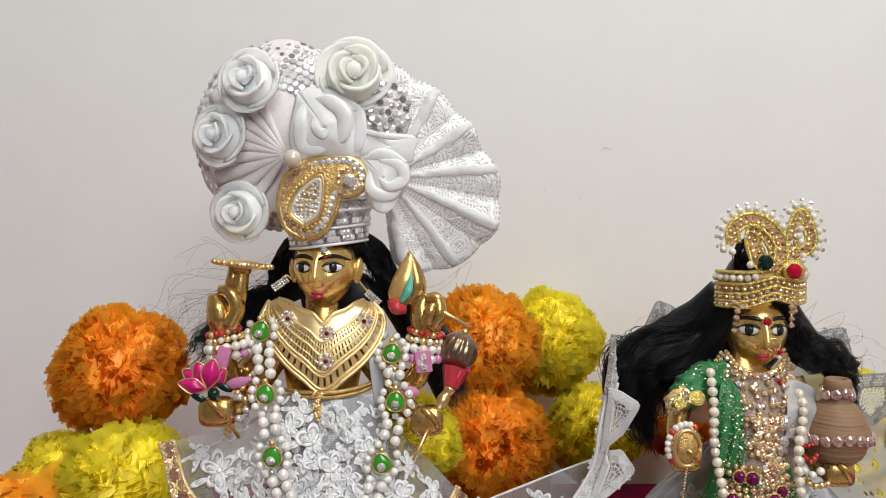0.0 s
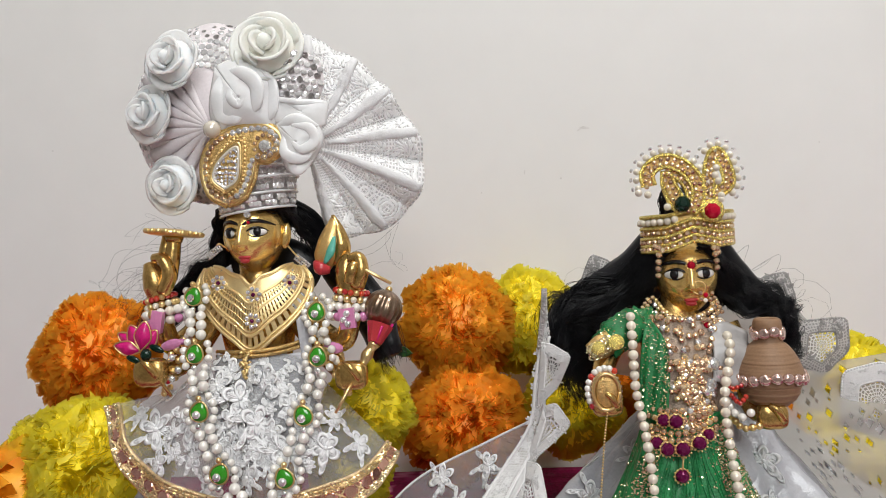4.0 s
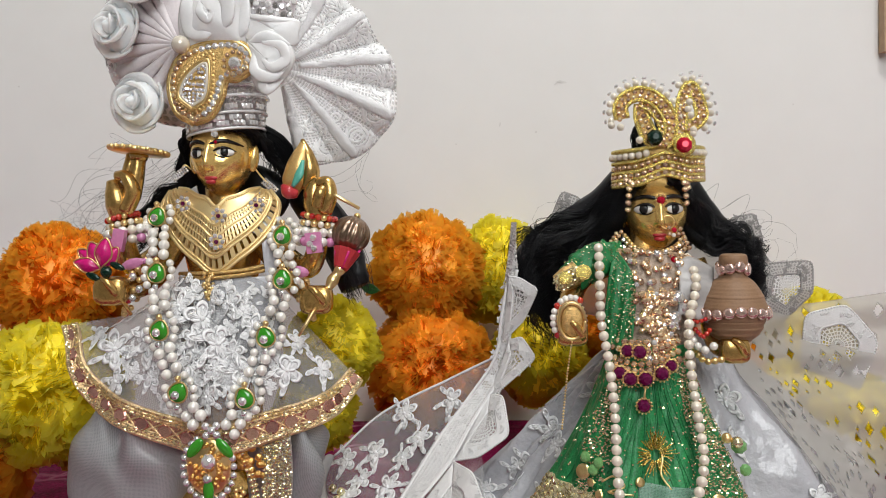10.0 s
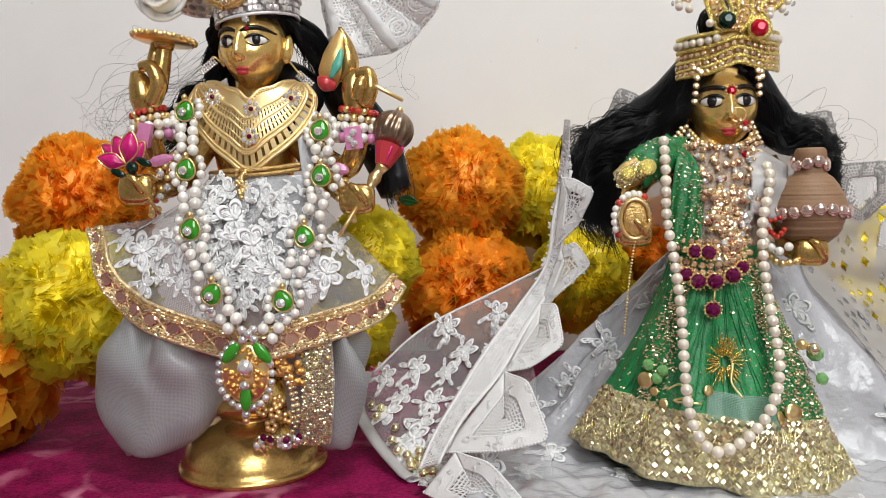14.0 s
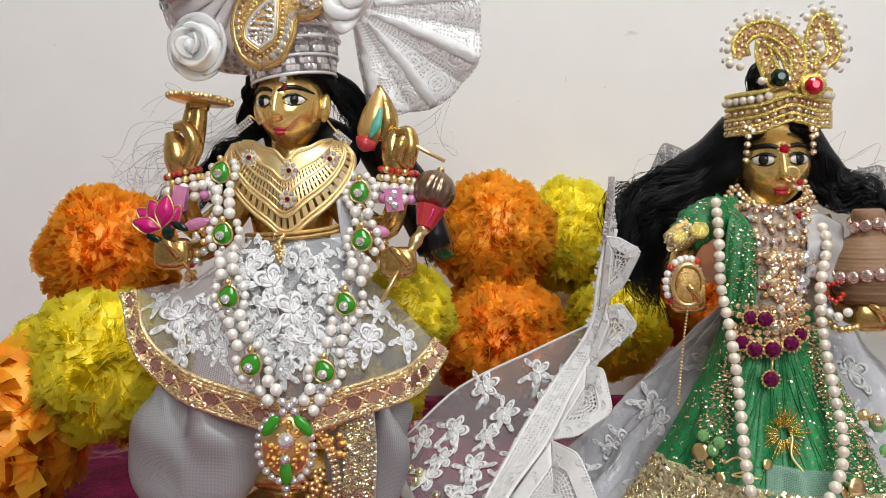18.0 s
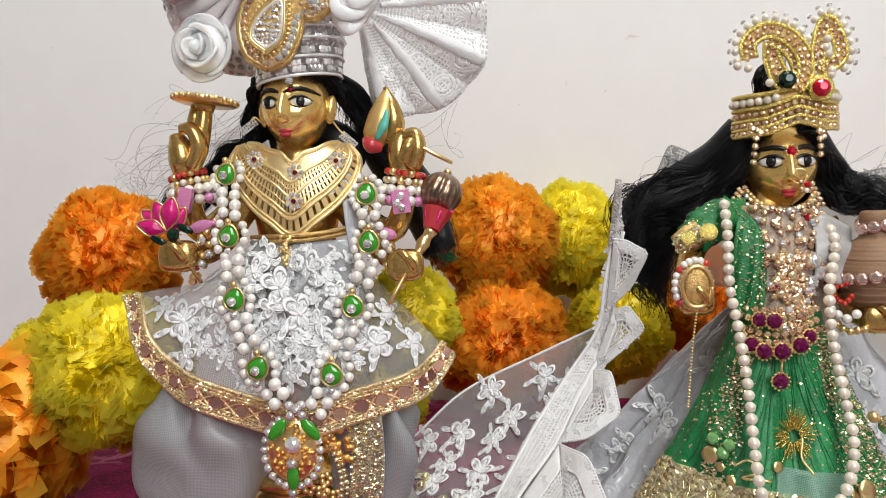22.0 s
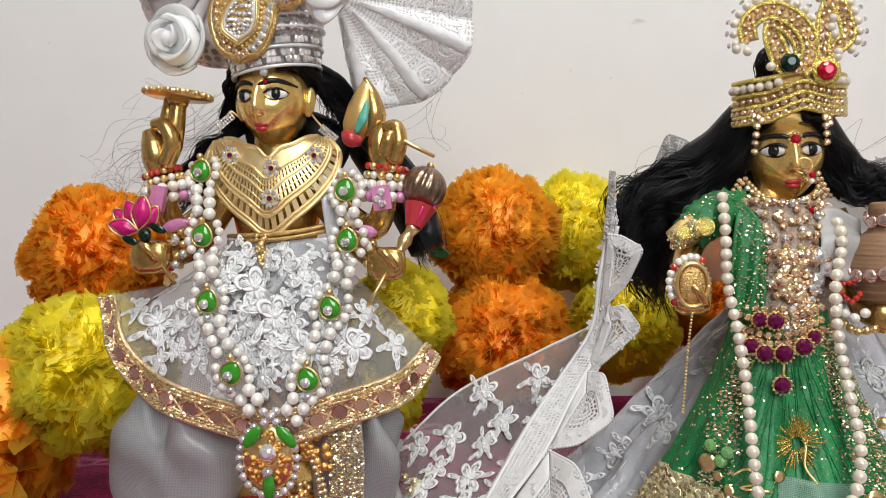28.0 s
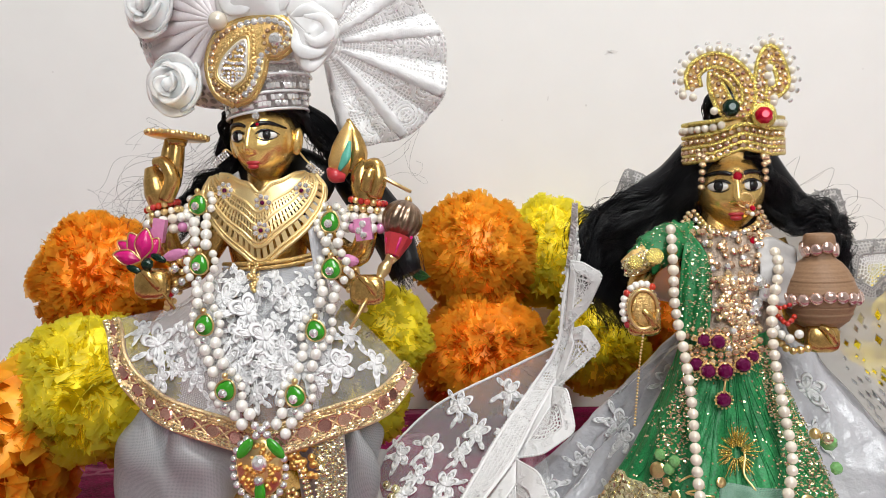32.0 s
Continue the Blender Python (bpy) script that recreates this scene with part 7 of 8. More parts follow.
def scallop(r0, sh0, tip, sh1, r1, parent, material=M_LACE, window=M_LACEHOLES):
    """A padded pointed tongue of lace with a stitched rim and an open heart."""
    pts = [np.array(p) for p in (r0, sh0, tip, sh1, r1)]
    out = np.concatenate([np.linspace(a, b, 9)[:-1] for a, b in zip(pts[:-1], pts[1:])] + [[pts[-1]]])
    for k in range(2):
        out[1:-1] = 0.25 * out[:-2] + 0.5 * out[1:-1] + 0.25 * out[2:]
    root = np.linspace(pts[-1], pts[0], 10)[1:]
    loop_ = np.concatenate([out, root])
    c = out.mean(axis=0) * 0.8 + root.mean(axis=0) * 0.2
    g = np.stack([c + (loop_ - c) * s + np.array((0, -0.0010 * math.sin(math.pi * s), 0)) for s in np.linspace(0.52, 1, 8)], axis=1)
    h = np.stack([c + (loop_ - c) * s + np.array((0, -0.0008, 0)) for s in np.linspace(0.02, 0.55, 8)], axis=1)
    ob = cloth("scallop", g, material, parent, "", 0.0008)
    cloth("open_work", h, window, ob, "open net heart", 0.0005)
    part("rim", mesh("rim", tube(out, 0.0005, 7), material), ob)
    pic = [ball(tuple(p_ + np.array((0, -0.0002, 0))), (0.0006, 0.0006, 0.0006), 6, 4) for p_ in evenly(out, 0.0012)]
    tagged(part("picot", mesh("picot", join(pic), material), ob), kind="stuff")
    stitching("stitching", g, 26, int(abs(pts[2][0]) * 1e5), ob, 0.0013, (0.03, 0.97, 0.1, 0.8), material)
    for q, w in ((0.56, 0.0005),):
        part("inner_rim", mesh("inner_rim", tube(c + (loop_ - c) * q + np.array((0, -0.0012, 0)), w, 6, 0.6), material), ob)
    return ob


scallop((0.0717, 0.3340, 0.1120), (0.0760, 0.3310, 0.1115), (0.0834, 0.3270, 0.1069), (0.0774, 0.3310, 0.0937), (0.0684, 0.3350, 0.0843), trim)
scallop((0.0714, 0.3350, 0.0843), (0.0763, 0.3300, 0.0865), (0.0821, 0.3280, 0.0779), (0.0708, 0.3280, 0.0678), (0.0618, 0.3340, 0.0588), trim)
scallop((0.0629, 0.3310, 0.0616), (0.0680, 0.3200, 0.0634), (0.0702, 0.3110, 0.0496), (0.0575, 0.3100, 0.0411), (0.0444, 0.3160, 0.0374), trim)
scallop((0.0478, 0.3090, 0.0392), (0.0561, 0.2900, 0.0409), (0.0630, 0.2760, 0.0244), (0.0468, 0.2780, 0.0197), (0.0250, 0.2900, 0.0148), trim)
scallop((0.0304, 0.2870, 0.0159), (0.0429, 0.2740, 0.0167), (0.0560, 0.2680, 0.0036), (0.0370, 0.2700, -0.0004), (0.0194, 0.2820, 0.0033), trim)
back = part("back_panel", mesh("back_panel", *(lambda s_: (s_[0], M_GREYLACE))(sheet(surface([[(0.0890, 0.3570, 0.1237), (0.1260, 0.3620, 0.1351), (0.1728, 0.3600, 0.1336), (0.1900, 0.3560, 0.1140)], [(0.0841, 0.3570, 0.1091), (0.1264, 0.3640, 0.1106), (0.1736, 0.3620, 0.1096), (0.1947, 0.3560, 0.0972)], [(0.0863, 0.3560, 0.0969), (0.1268, 0.3660, 0.0881), (0.1746, 0.3640, 0.0800), (0.1942, 0.3540, 0.0735)]], 20, 30), 0.0005))), veil, "grey net behind the hair")
scallop((0.0888, 0.3500, 0.1235), (0.0903, 0.3500, 0.1353), (0.0959, 0.3490, 0.1487), (0.1038, 0.3490, 0.1454), (0.1073, 0.3510, 0.1325), back, M_GREYLACE, M_GREYLACE)
scallop((0.1653, 0.3480, 0.1215), (0.1682, 0.3470, 0.1352), (0.1785, 0.3460, 0.1371), (0.1818, 0.3460, 0.1256), (0.1800, 0.3480, 0.1142), back, M_GREYLACE, M_GREYLACE)
scallop((0.1802, 0.3480, 0.0978), (0.1823, 0.3470, 0.1152), (0.2027, 0.3460, 0.1164), (0.2030, 0.3460, 0.1021), (0.1915, 0.3480, 0.0906), back, M_GREYLACE, M_LACEHOLES)
scallop((0.1985, 0.3480, 0.0694), (0.1996, 0.3460, 0.0929), (0.2162, 0.3440, 0.0973), (0.2296, 0.3440, 0.0810), (0.2223, 0.3460, 0.0600), back, M_LACE, M_LACEHOLES)
part("edge_ribbon", mesh("edge_ribbon", tube(path([(0.0740, 0.3370, 0.1354), (0.0731, 0.3360, 0.1234), (0.0706, 0.3350, 0.1097)], 12), [0.0012, 0.0016, 0.0012], 8, 0.4), M_SILVER), veil, "silver edging")
M_EYELET = mat("eyelet_cloth", (0.58, 0.55, 0.505), 0.5, var=0.08, scale=150, bump=0.4, bscale=1500, alpha=("net", 700.0, 0.06, 0.3, 0.45, 0.95), uv=True, sheer=0.3, depth=0.0003)
RG = surface([[(0.1671, 0.3460, 0.0877), (0.1851, 0.3490, 0.0954), (0.2067, 0.3520, 0.0972), (0.2401, 0.3560, 0.1011)],
              [(0.1681, 0.3400, 0.0708), (0.1870, 0.3420, 0.0738), (0.2100, 0.3440, 0.0744), (0.2407, 0.3480, 0.0735)],
              [(0.1796, 0.3340, 0.0555), (0.1931, 0.3350, 0.0552), (0.2130, 0.3360, 0.0526), (0.2400, 0.3380, 0.0475)],
              [(0.1921, 0.3250, 0.0371), (0.2033, 0.3240, 0.0351), (0.2179, 0.3240, 0.0284), (0.2420, 0.3260, 0.0212)],
              [(0.2037, 0.3160, 0.0198), (0.2079, 0.3120, 0.0167), (0.2168, 0.3100, 0.0132), (0.2335, 0.3080, 0.0097)]], 130, 150)
rr = random.Random(77)
open_cells = set()
for a_ in range(6, 124, 8):
    for b_ in range(5 + 5 * (a_ // 8 % 2), 144, 10):
        if rr.random() < 0.62 + 0.35 * math.sin(a_ * 0.11 + b_ * 0.05):
            r_, di, dj = rr.choice((1, 2, 2, 3)), rr.randint(-2, 2), rr.randint(-2, 2)
            open_cells |= {(a_ + di + i, b_ + dj + j) for i in range(-r_, r_ + 1) for j in range(-r_, r_ + 1) if abs(i) + abs(j) <= r_}
RG = rippled(RG, 0.0030, 4.5)
part("eyelet_panel", mesh("eyelet_panel", pierced(RG, lambda i, j: (i, j) not in open_cells, 0.0006), M_EYELET), veil, "cream cloth with punched eyelets")

# ---- clay pot ----
PC = (0.1598, 0.3140, 0.0866)
K = 0.000212
prof = [(0.0, 0), (30, 0), (46, 14), (47, 17), (53, 26), (52, 29), (56, 38), (56, 40), (58, 42), (61, 54), (60, 66), (54, 82), (54, 84), (46, 98), (45, 100), (36, 112), (26, 120), (24, 128), (25, 140), (26, 152), (24, 160), (20, 163), (16, 161), (14, 148)]
pot = thing("clay_pot", "small brown clay pot ringed with clear mirror stones", "pot", PC)
hs = np.linspace(0, 163, 164)
turned = np.interp(hs, [h for r, h in prof[1:22]], [r for r, h in prof[1:22]]) + 0.16 * np.sin(hs * 0.9) + 0.12 * np.sin(hs * 2.3 + 1)
part("body", mesh("body", lathe([(r * K, h * K) for r, h in zip(turned, hs)] + [(r * K, h * K) for r, h in prof[22:]], PC, 48), M_CLAY), pot)
LENS = mesh("mirror_stone", lathe([(0.5, -0.1), (0.5, 0.06), (0.42, 0.2), (0.25, 0.27), (0.05, 0.29)], n=14), M_MIRROR)
for cnt, rad, hgt, sz in ((19, 62, 56, 0.0046), (9, 26, 136, 0.0046)):
    for k in range(cnt):
        a_ = 2 * math.pi * k / cnt
        LENS_AT = (PC[0] + rad * K * math.cos(a_), PC[1] + rad * K * math.sin(a_), PC[2] + hgt * K + 0.0008 * math.sin(3 * a_))
        part("mirror_stone", LENS, pot, "", facing((math.cos(a_), math.sin(a_), 0.05), at=LENS_AT, size=sz))

# ---- long pearl string of the second statue ----
pearls2 = thing("pearl_string", "long loop of cream pearls over the green dress", "pearl necklace", (0.1196, 0.2780, 0.0201))
loop = path([(0.1064, 0.3085, 0.1246), (0.1060, 0.3030, 0.1135), (0.1062, 0.3020, 0.0971), (0.1086, 0.2990, 0.0809), (0.1097, 0.2930, 0.0634), (0.1091, 0.2850, 0.0471), (0.1095, 0.2780, 0.0324), (0.1136, 0.2740, 0.0234), (0.1189, 0.2730, 0.0219), (0.1280, 0.2750, 0.0266), (0.1361, 0.2790, 0.0350), (0.1404, 0.2850, 0.0470), (0.1401, 0.2920, 0.0614), (0.1394, 0.2990, 0.0784), (0.1398, 0.3030, 0.0944), (0.1444, 0.3100, 0.1105), (0.1433, 0.3200, 0.1195)], 200)
string_of("pearl", loop, 0.0039, 0.0040, M_CREAMPEARL, pearls2)

# ---- crystal necklaces ----
bib = thing("crystal_necklace", "tiered champagne crystal necklace covering the breast", "necklace", (0.1272, 0.3060, 0.1006))


for row in range(8):
    u0 = -0.10 + 0.055 * row
    for k in range(15):
        v = 0.10 + 0.80 * k / 14
        p, n = on_grid(body, min(1, max(0, u0 + 0.10 * math.sin(math.pi * k / 14) + 0.012 * math.sin(5.1 * k + 2.0 * row))), v + 0.018 * math.sin(3.7 * k + row))
        if row % 2 == 0 or k % 2 == 0:
            stone("crystal", p + n * 0.0012, 0.0031 if row % 2 == 0 else 0.0027, M_GEM if (k + 2 * row) % 7 == 0 else M_CHAMPAGNE, bib, tuple(n + np.array((math.sin(7.1 * k + row), 0, math.sin(3.3 * k + 2.2 * row))) * 0.45))
rr = random.Random(21)
for cu, cv, su, sv, cnt in ((0.34, 0.56, 0.025, 0.10, 46), (0.42, 0.52, 0.05, 0.045, 40), (0.56, 0.50, 0.035, 0.085, 62), (0.66, 0.56, 0.03, 0.06, 40), (0.74, 0.60, 0.03, 0.05, 36), (0.50, 0.40, 0.03, 0.03, 20), (0.82, 0.56, 0.025, 0.07, 34)):
    for k in range(cnt):
        p, n = on_grid(body, min(0.98, max(0.02, rr.gauss(cu, su))), min(0.92, max(0.25, rr.gauss(cv, sv))))
        stone("crystal", p + n * rr.uniform(0.0008, 0.0022), rr.uniform(0.0024, 0.0033), M_CHAMPAGNE if rr.random() < 0.9 else M_GEM, bib, tuple(n + np.array([rr.uniform(-0.5, 0.5) for _ in range(3)])))
for u, v in ((0.34, 0.68), (0.50, 0.66), (0.42, 0.74)):
    p, n = on_grid(body, u, v)
    stone("clear_stone", p + n * 0.0014, 0.0060, M_GEM, bib, tuple(n))
for dz, drop in ((0.0, 0.0), (-0.0030, 0.001), (-0.0062, 0.002), (-0.0094, 0.003)):
    row = path([(0.1188, 0.3250, 0.1272), (0.1222, 0.3195, 0.1234), (0.1290, 0.3155, 0.1214), (0.1378, 0.3190, 0.1234), (0.1437, 0.3250, 0.1265)], 40) + np.array((0, -drop, dz))
    for k, p in enumerate(evenly(row, 0.0026)):
        stone("crystal", p, 0.0025, M_CHAMPAGNE if k % 4 else M_GEM, bib, (0.5 * math.sin(2.3 * k), -1, 0.3 + 0.5 * math.sin(3.7 * k)))
collar2 = thing("gold_neck_chain", "thin gold bead chain close under the chin", "necklace", (0.1296, 0.3180, 0.1232))
string_of("gold_bead", path([(0.1194, 0.3260, 0.1290), (0.1224, 0.3200, 0.1243), (0.1292, 0.3165, 0.1219), (0.1381, 0.3200, 0.1239), (0.1436, 0.3260, 0.1279)], 40), 0.0021, 0.0021, M_GOLD, collar2)
belt = thing("plum_stone_belt", "crystal belt hung with round plum-coloured stones", "belt", (0.1222, 0.3020, 0.0742))
for pts in ([(0.1112, 0.3070, 0.0888), (0.1164, 0.3030, 0.0882), (0.1230, 0.3010, 0.0883)], [(0.1110, 0.3060, 0.0859), (0.1172, 0.3020, 0.0850), (0.1267, 0.3000, 0.0856), (0.1360, 0.3050, 0.0881)], [(0.1118, 0.3050, 0.0818), (0.1179, 0.3005, 0.0800), (0.1254, 0.2990, 0.0807), (0.1357, 0.3040, 0.0841)], [(0.1120, 0.3040, 0.0794), (0.1176, 0.2995, 0.0776), (0.1252, 0.2980, 0.0781), (0.1359, 0.3030, 0.0811)]):
    cup_chain(path(pts, 20), 0.0029, 0.0028, M_CHAMPAGNE, belt)
for p, s_ in (((0.1126, 0.2985, 0.0770), 0.0050), ((0.1162, 0.2965, 0.0749), 0.0054), ((0.1219, 0.2960, 0.0749), 0.0056), ((0.1282, 0.2970, 0.0768), 0.0055), ((0.1323, 0.3000, 0.0793), 0.0046), ((0.1159, 0.3005, 0.0851), 0.0050), ((0.1203, 0.2990, 0.0848), 0.0054), ((0.1208, 0.2945, 0.0651), 0.0054)):
    c = part("setting", mesh("setting", ball(tuple(np.array(p) + (0, 0.0006, 0)), (s_ * 0.56, 0.001, s_ * 0.56), 14, 6), M_GOLD), belt)
    stone("plum_stone", p, s_, M_PURPLE, c)
    for k in range(14):
        a_ = 2 * math.pi * k / 14
        part("claw", BEAD[M_GOLD], c, "", at((p[0] + 0.56 * s_ * math.cos(a_), p[1], p[2] + 0.56 * s_ * math.sin(a_)), 0.0008))
part("drop_chain", mesh("drop_chain", tube([(0.1217, 0.2955, 0.0726), (0.1208, 0.2945, 0.0668)], 0.0004, 6), M_GOLD), belt)

# ---- bangle mirror in its hand ----
glass = thing("hand_mirror_bangle", "oval brass medallion ringed with pearls at the wrist", "bangle", (0.0956, 0.3030, 0.0889))
mp = (0.0947, 0.2995, 0.0970)
part("plate", mesh("plate", ball(mp, (0.0044, 0.0018, 0.0064), 24, 12), M_ANTIQUE), glass)
a = np.linspace(0, 2 * np.pi, 41)
part("rim", mesh("rim", tube(np.array(mp) + np.stack([0.0050 * np.cos(a), -0.0006 + 0 * a, 0.0070 * np.sin(a)], axis=1), 0.0007, 8), M_GOLD), glass)
for k in range(15):
    a_ = radians(60 + 16 * k)
    bead("pearl", (mp[0] + 0.0069 * math.cos(a_), mp[1] + 0.0016, mp[2] + 0.0088 * math.sin(a_)), 0.0028, M_PEARL if k % 5 else M_REDBEAD, glass)
for k in range(26):
    a_ = 2 * math.pi * k / 26
    stone("crystal", (mp[0] + 0.0056 * math.cos(a_), mp[1] + 0.0002, mp[2] + 0.0076 * math.sin(a_)), 0.0015, M_CHAMPAGNE, glass)
string_of("chain_link", path([(0.0946, 0.2990, 0.0889), (0.0926, 0.2970, 0.0772), (0.0909, 0.2940, 0.0654), (0.0898, 0.2920, 0.0573)], 30), 0.0011, 0.0009, M_GOLD, glass)
bangle = thing("pearl_bangle", "red and pearl bangles on the wrist below the pot", "bangle", (0.1513, 0.3120, 0.0852))
for pts, m_, s_ in (([(0.1439, 0.3100, 0.0918), (0.1459, 0.3060, 0.0895), (0.1483, 0.3060, 0.0920)], M_REDBEAD, 0.0020), ([(0.1432, 0.3100, 0.0876), (0.1452, 0.3050, 0.0843), (0.1496, 0.3050, 0.0859)], M_PEARL, 0.0034), ([(0.1436, 0.3100, 0.0834), (0.1465, 0.3050, 0.0801), (0.1524, 0.3050, 0.0807)], M_GOLD, 0.0028), ([(0.1421, 0.3120, 0.0959), (0.1439, 0.3080, 0.0950), (0.1470, 0.3070, 0.0961)], M_REDBEAD, 0.0017)):
    string_of("bead", path(pts, 20), s_ * 0.95, s_, m_, bangle)
drops = thing("glass_drop_trim", "green and gold glass drops on the skirt edge", "bead trim", (0.1604, 0.3000, 0.0474))
bead("gold_bead", (0.1522, 0.2980, 0.0520), 0.0040, M_GOLD, drops)
stone("gold_stone", (0.1567, 0.2980, 0.0489), 0.0060, M_GREENGLASS, drops, (-0.3, -1, 0.4))
bead("gold_bead", (0.1556, 0.2965, 0.0507), 0.0046, M_SEQUIN, drops)
stone("green_stone", (0.1588, 0.2970, 0.0400), 0.0048, M_GREENGLASS, drops, (0.2, -1, 0.3))


# ---- gold heart collar of the four-armed statue ----
collar = thing("gold_collar", "pierced gold heart-shaped collar with crystal flowers", "necklace", (-0.0482, 0.3100, 0.1163))
c_out = path([(-0.0719, 0.3235, 0.1511), (-0.0745, 0.3205, 0.1443), (-0.0707, 0.3165, 0.1359), (-0.0635, 0.3125, 0.1275), (-0.0554, 0.3095, 0.1213), (-0.0475, 0.3080, 0.1161), (-0.0393, 0.3095, 0.1218), (-0.0314, 0.3125, 0.1284), (-0.0257, 0.3165, 0.1364), (-0.0244, 0.3205, 0.1444), (-0.0292, 0.3240, 0.1505)], 90)
c_in = path([(-0.0679, 0.3230, 0.1520), (-0.0620, 0.3185, 0.1514), (-0.0570, 0.3150, 0.1492), (-0.0522, 0.3130, 0.1478), (-0.0479, 0.3115, 0.1442), (-0.0440, 0.3130, 0.1476), (-0.0398, 0.3150, 0.1488), (-0.0362, 0.3185, 0.1508), (-0.0330, 0.3235, 0.1514)], 90)
CG = np.stack([c_in * (1 - s) + c_out * s + np.array((0, -0.0022 * math.sin(math.pi * s), 0)) for s in np.linspace(0, 1, 51)], axis=1)
CG = np.stack([path(CG[:, j], 240) for j in range(51)], axis=1)


def collar_solid(i, j):
    if 38 <= j < 45:
        return i % 8 > 2
    if 24 <= j < 33 or 15 <= j < 21:
        return i % 5 > 1
    return True


part("plate", mesh("plate", pierced(CG, collar_solid, 0.0010), M_COLLAR, smooth=False), collar, "pierced gold heart plate")


def v_on(u, v):
    return on_grid(CG, u, v)


for v, sz in ((0.995, 0.0009), (0.93, 0.0005), (0.745, 0.0006), (0.68, 0.0006), (0.57, 0.0003), (0.45, 0.0005), (0.36, 0.0003), (0.27, 0.0006), (0.01, 0.0008)):
    part("wire", mesh("wire", tube(np.array([v_on(u, v)[0] + 0.0006 * v_on(u, v)[1] for u in np.linspace(0, 0.999, 110)]), sz, 6), M_COLLAR), collar)
for v, sz, cnt in ((0.995, 0.0015, 110), (0.72, 0.0009, 84), (0.04, 0.0011, 44)):
    for k in range(cnt):
        p, n = v_on((k + 0.5 * (cnt % 4 == 0)) / cnt, v)
        bead("gold_bead", p + n * 0.0006, sz, M_COLLAR, collar)
for c in ((-0.0623, 0.3125, 0.1457), (-0.0318, 0.3135, 0.1444), (-0.0461, 0.3088, 0.1403), (-0.0461, 0.3055, 0.1298)):
    fl = part("crystal_flower", mesh("crystal_flower", ball(tuple(np.array(c) + (0, 0.0006, 0)), (0.0030, 0.0008, 0.0030), 14, 6), M_COLLAR), collar)
    stone("ruby", tuple(np.array(c) + (0, -0.0006, 0)), 0.0019, M_PURPLE, fl)
    for k in range(7):
        a_ = 2 * math.pi * k / 7
        stone("crystal", (c[0] + 0.0025 * math.cos(a_), c[1], c[2] + 0.0025 * math.sin(a_)), 0.0021, M_GEM, fl)
rr = random.Random(6)
tassel = thing("gold_bead_pendant", "bunched gold seed-bead pendant under the collar", "pendant", (-0.0493, 0.3030, 0.1074))
for k in range(42):
    t_ = k / 41.0
    c = np.array((-0.0492, 0.3045, 0.1170)) * (1 - t_) + np.array((-0.0494, 0.3020, 0.1074)) * t_
    bead("gold_bead", c + np.array((rr.uniform(-1, 1), rr.uniform(-0.5, 0.5), rr.uniform(-0.4, 0.4))) * 0.0030 * (1 - 0.75 * t_), 0.0016, M_GOLD, tassel)
cord = thing("gold_waist_cord", "gold cord round the waist above the skirt", "cord", (-0.0462, 0.3040, 0.1148))
for dz in (-0.0008, 0.0010):
    line = path([(-0.0651, 0.3140, 0.1156), (-0.0561, 0.3070, 0.1161), (-0.0463, 0.3045, 0.1163), (-0.0361, 0.3070, 0.1171), (-0.0279, 0.3140, 0.1187)], 40) + (0, 0, dz)
    part("strand", mesh("strand", tube(line, 0.0009, 7), M_ANTIQUE), cord)

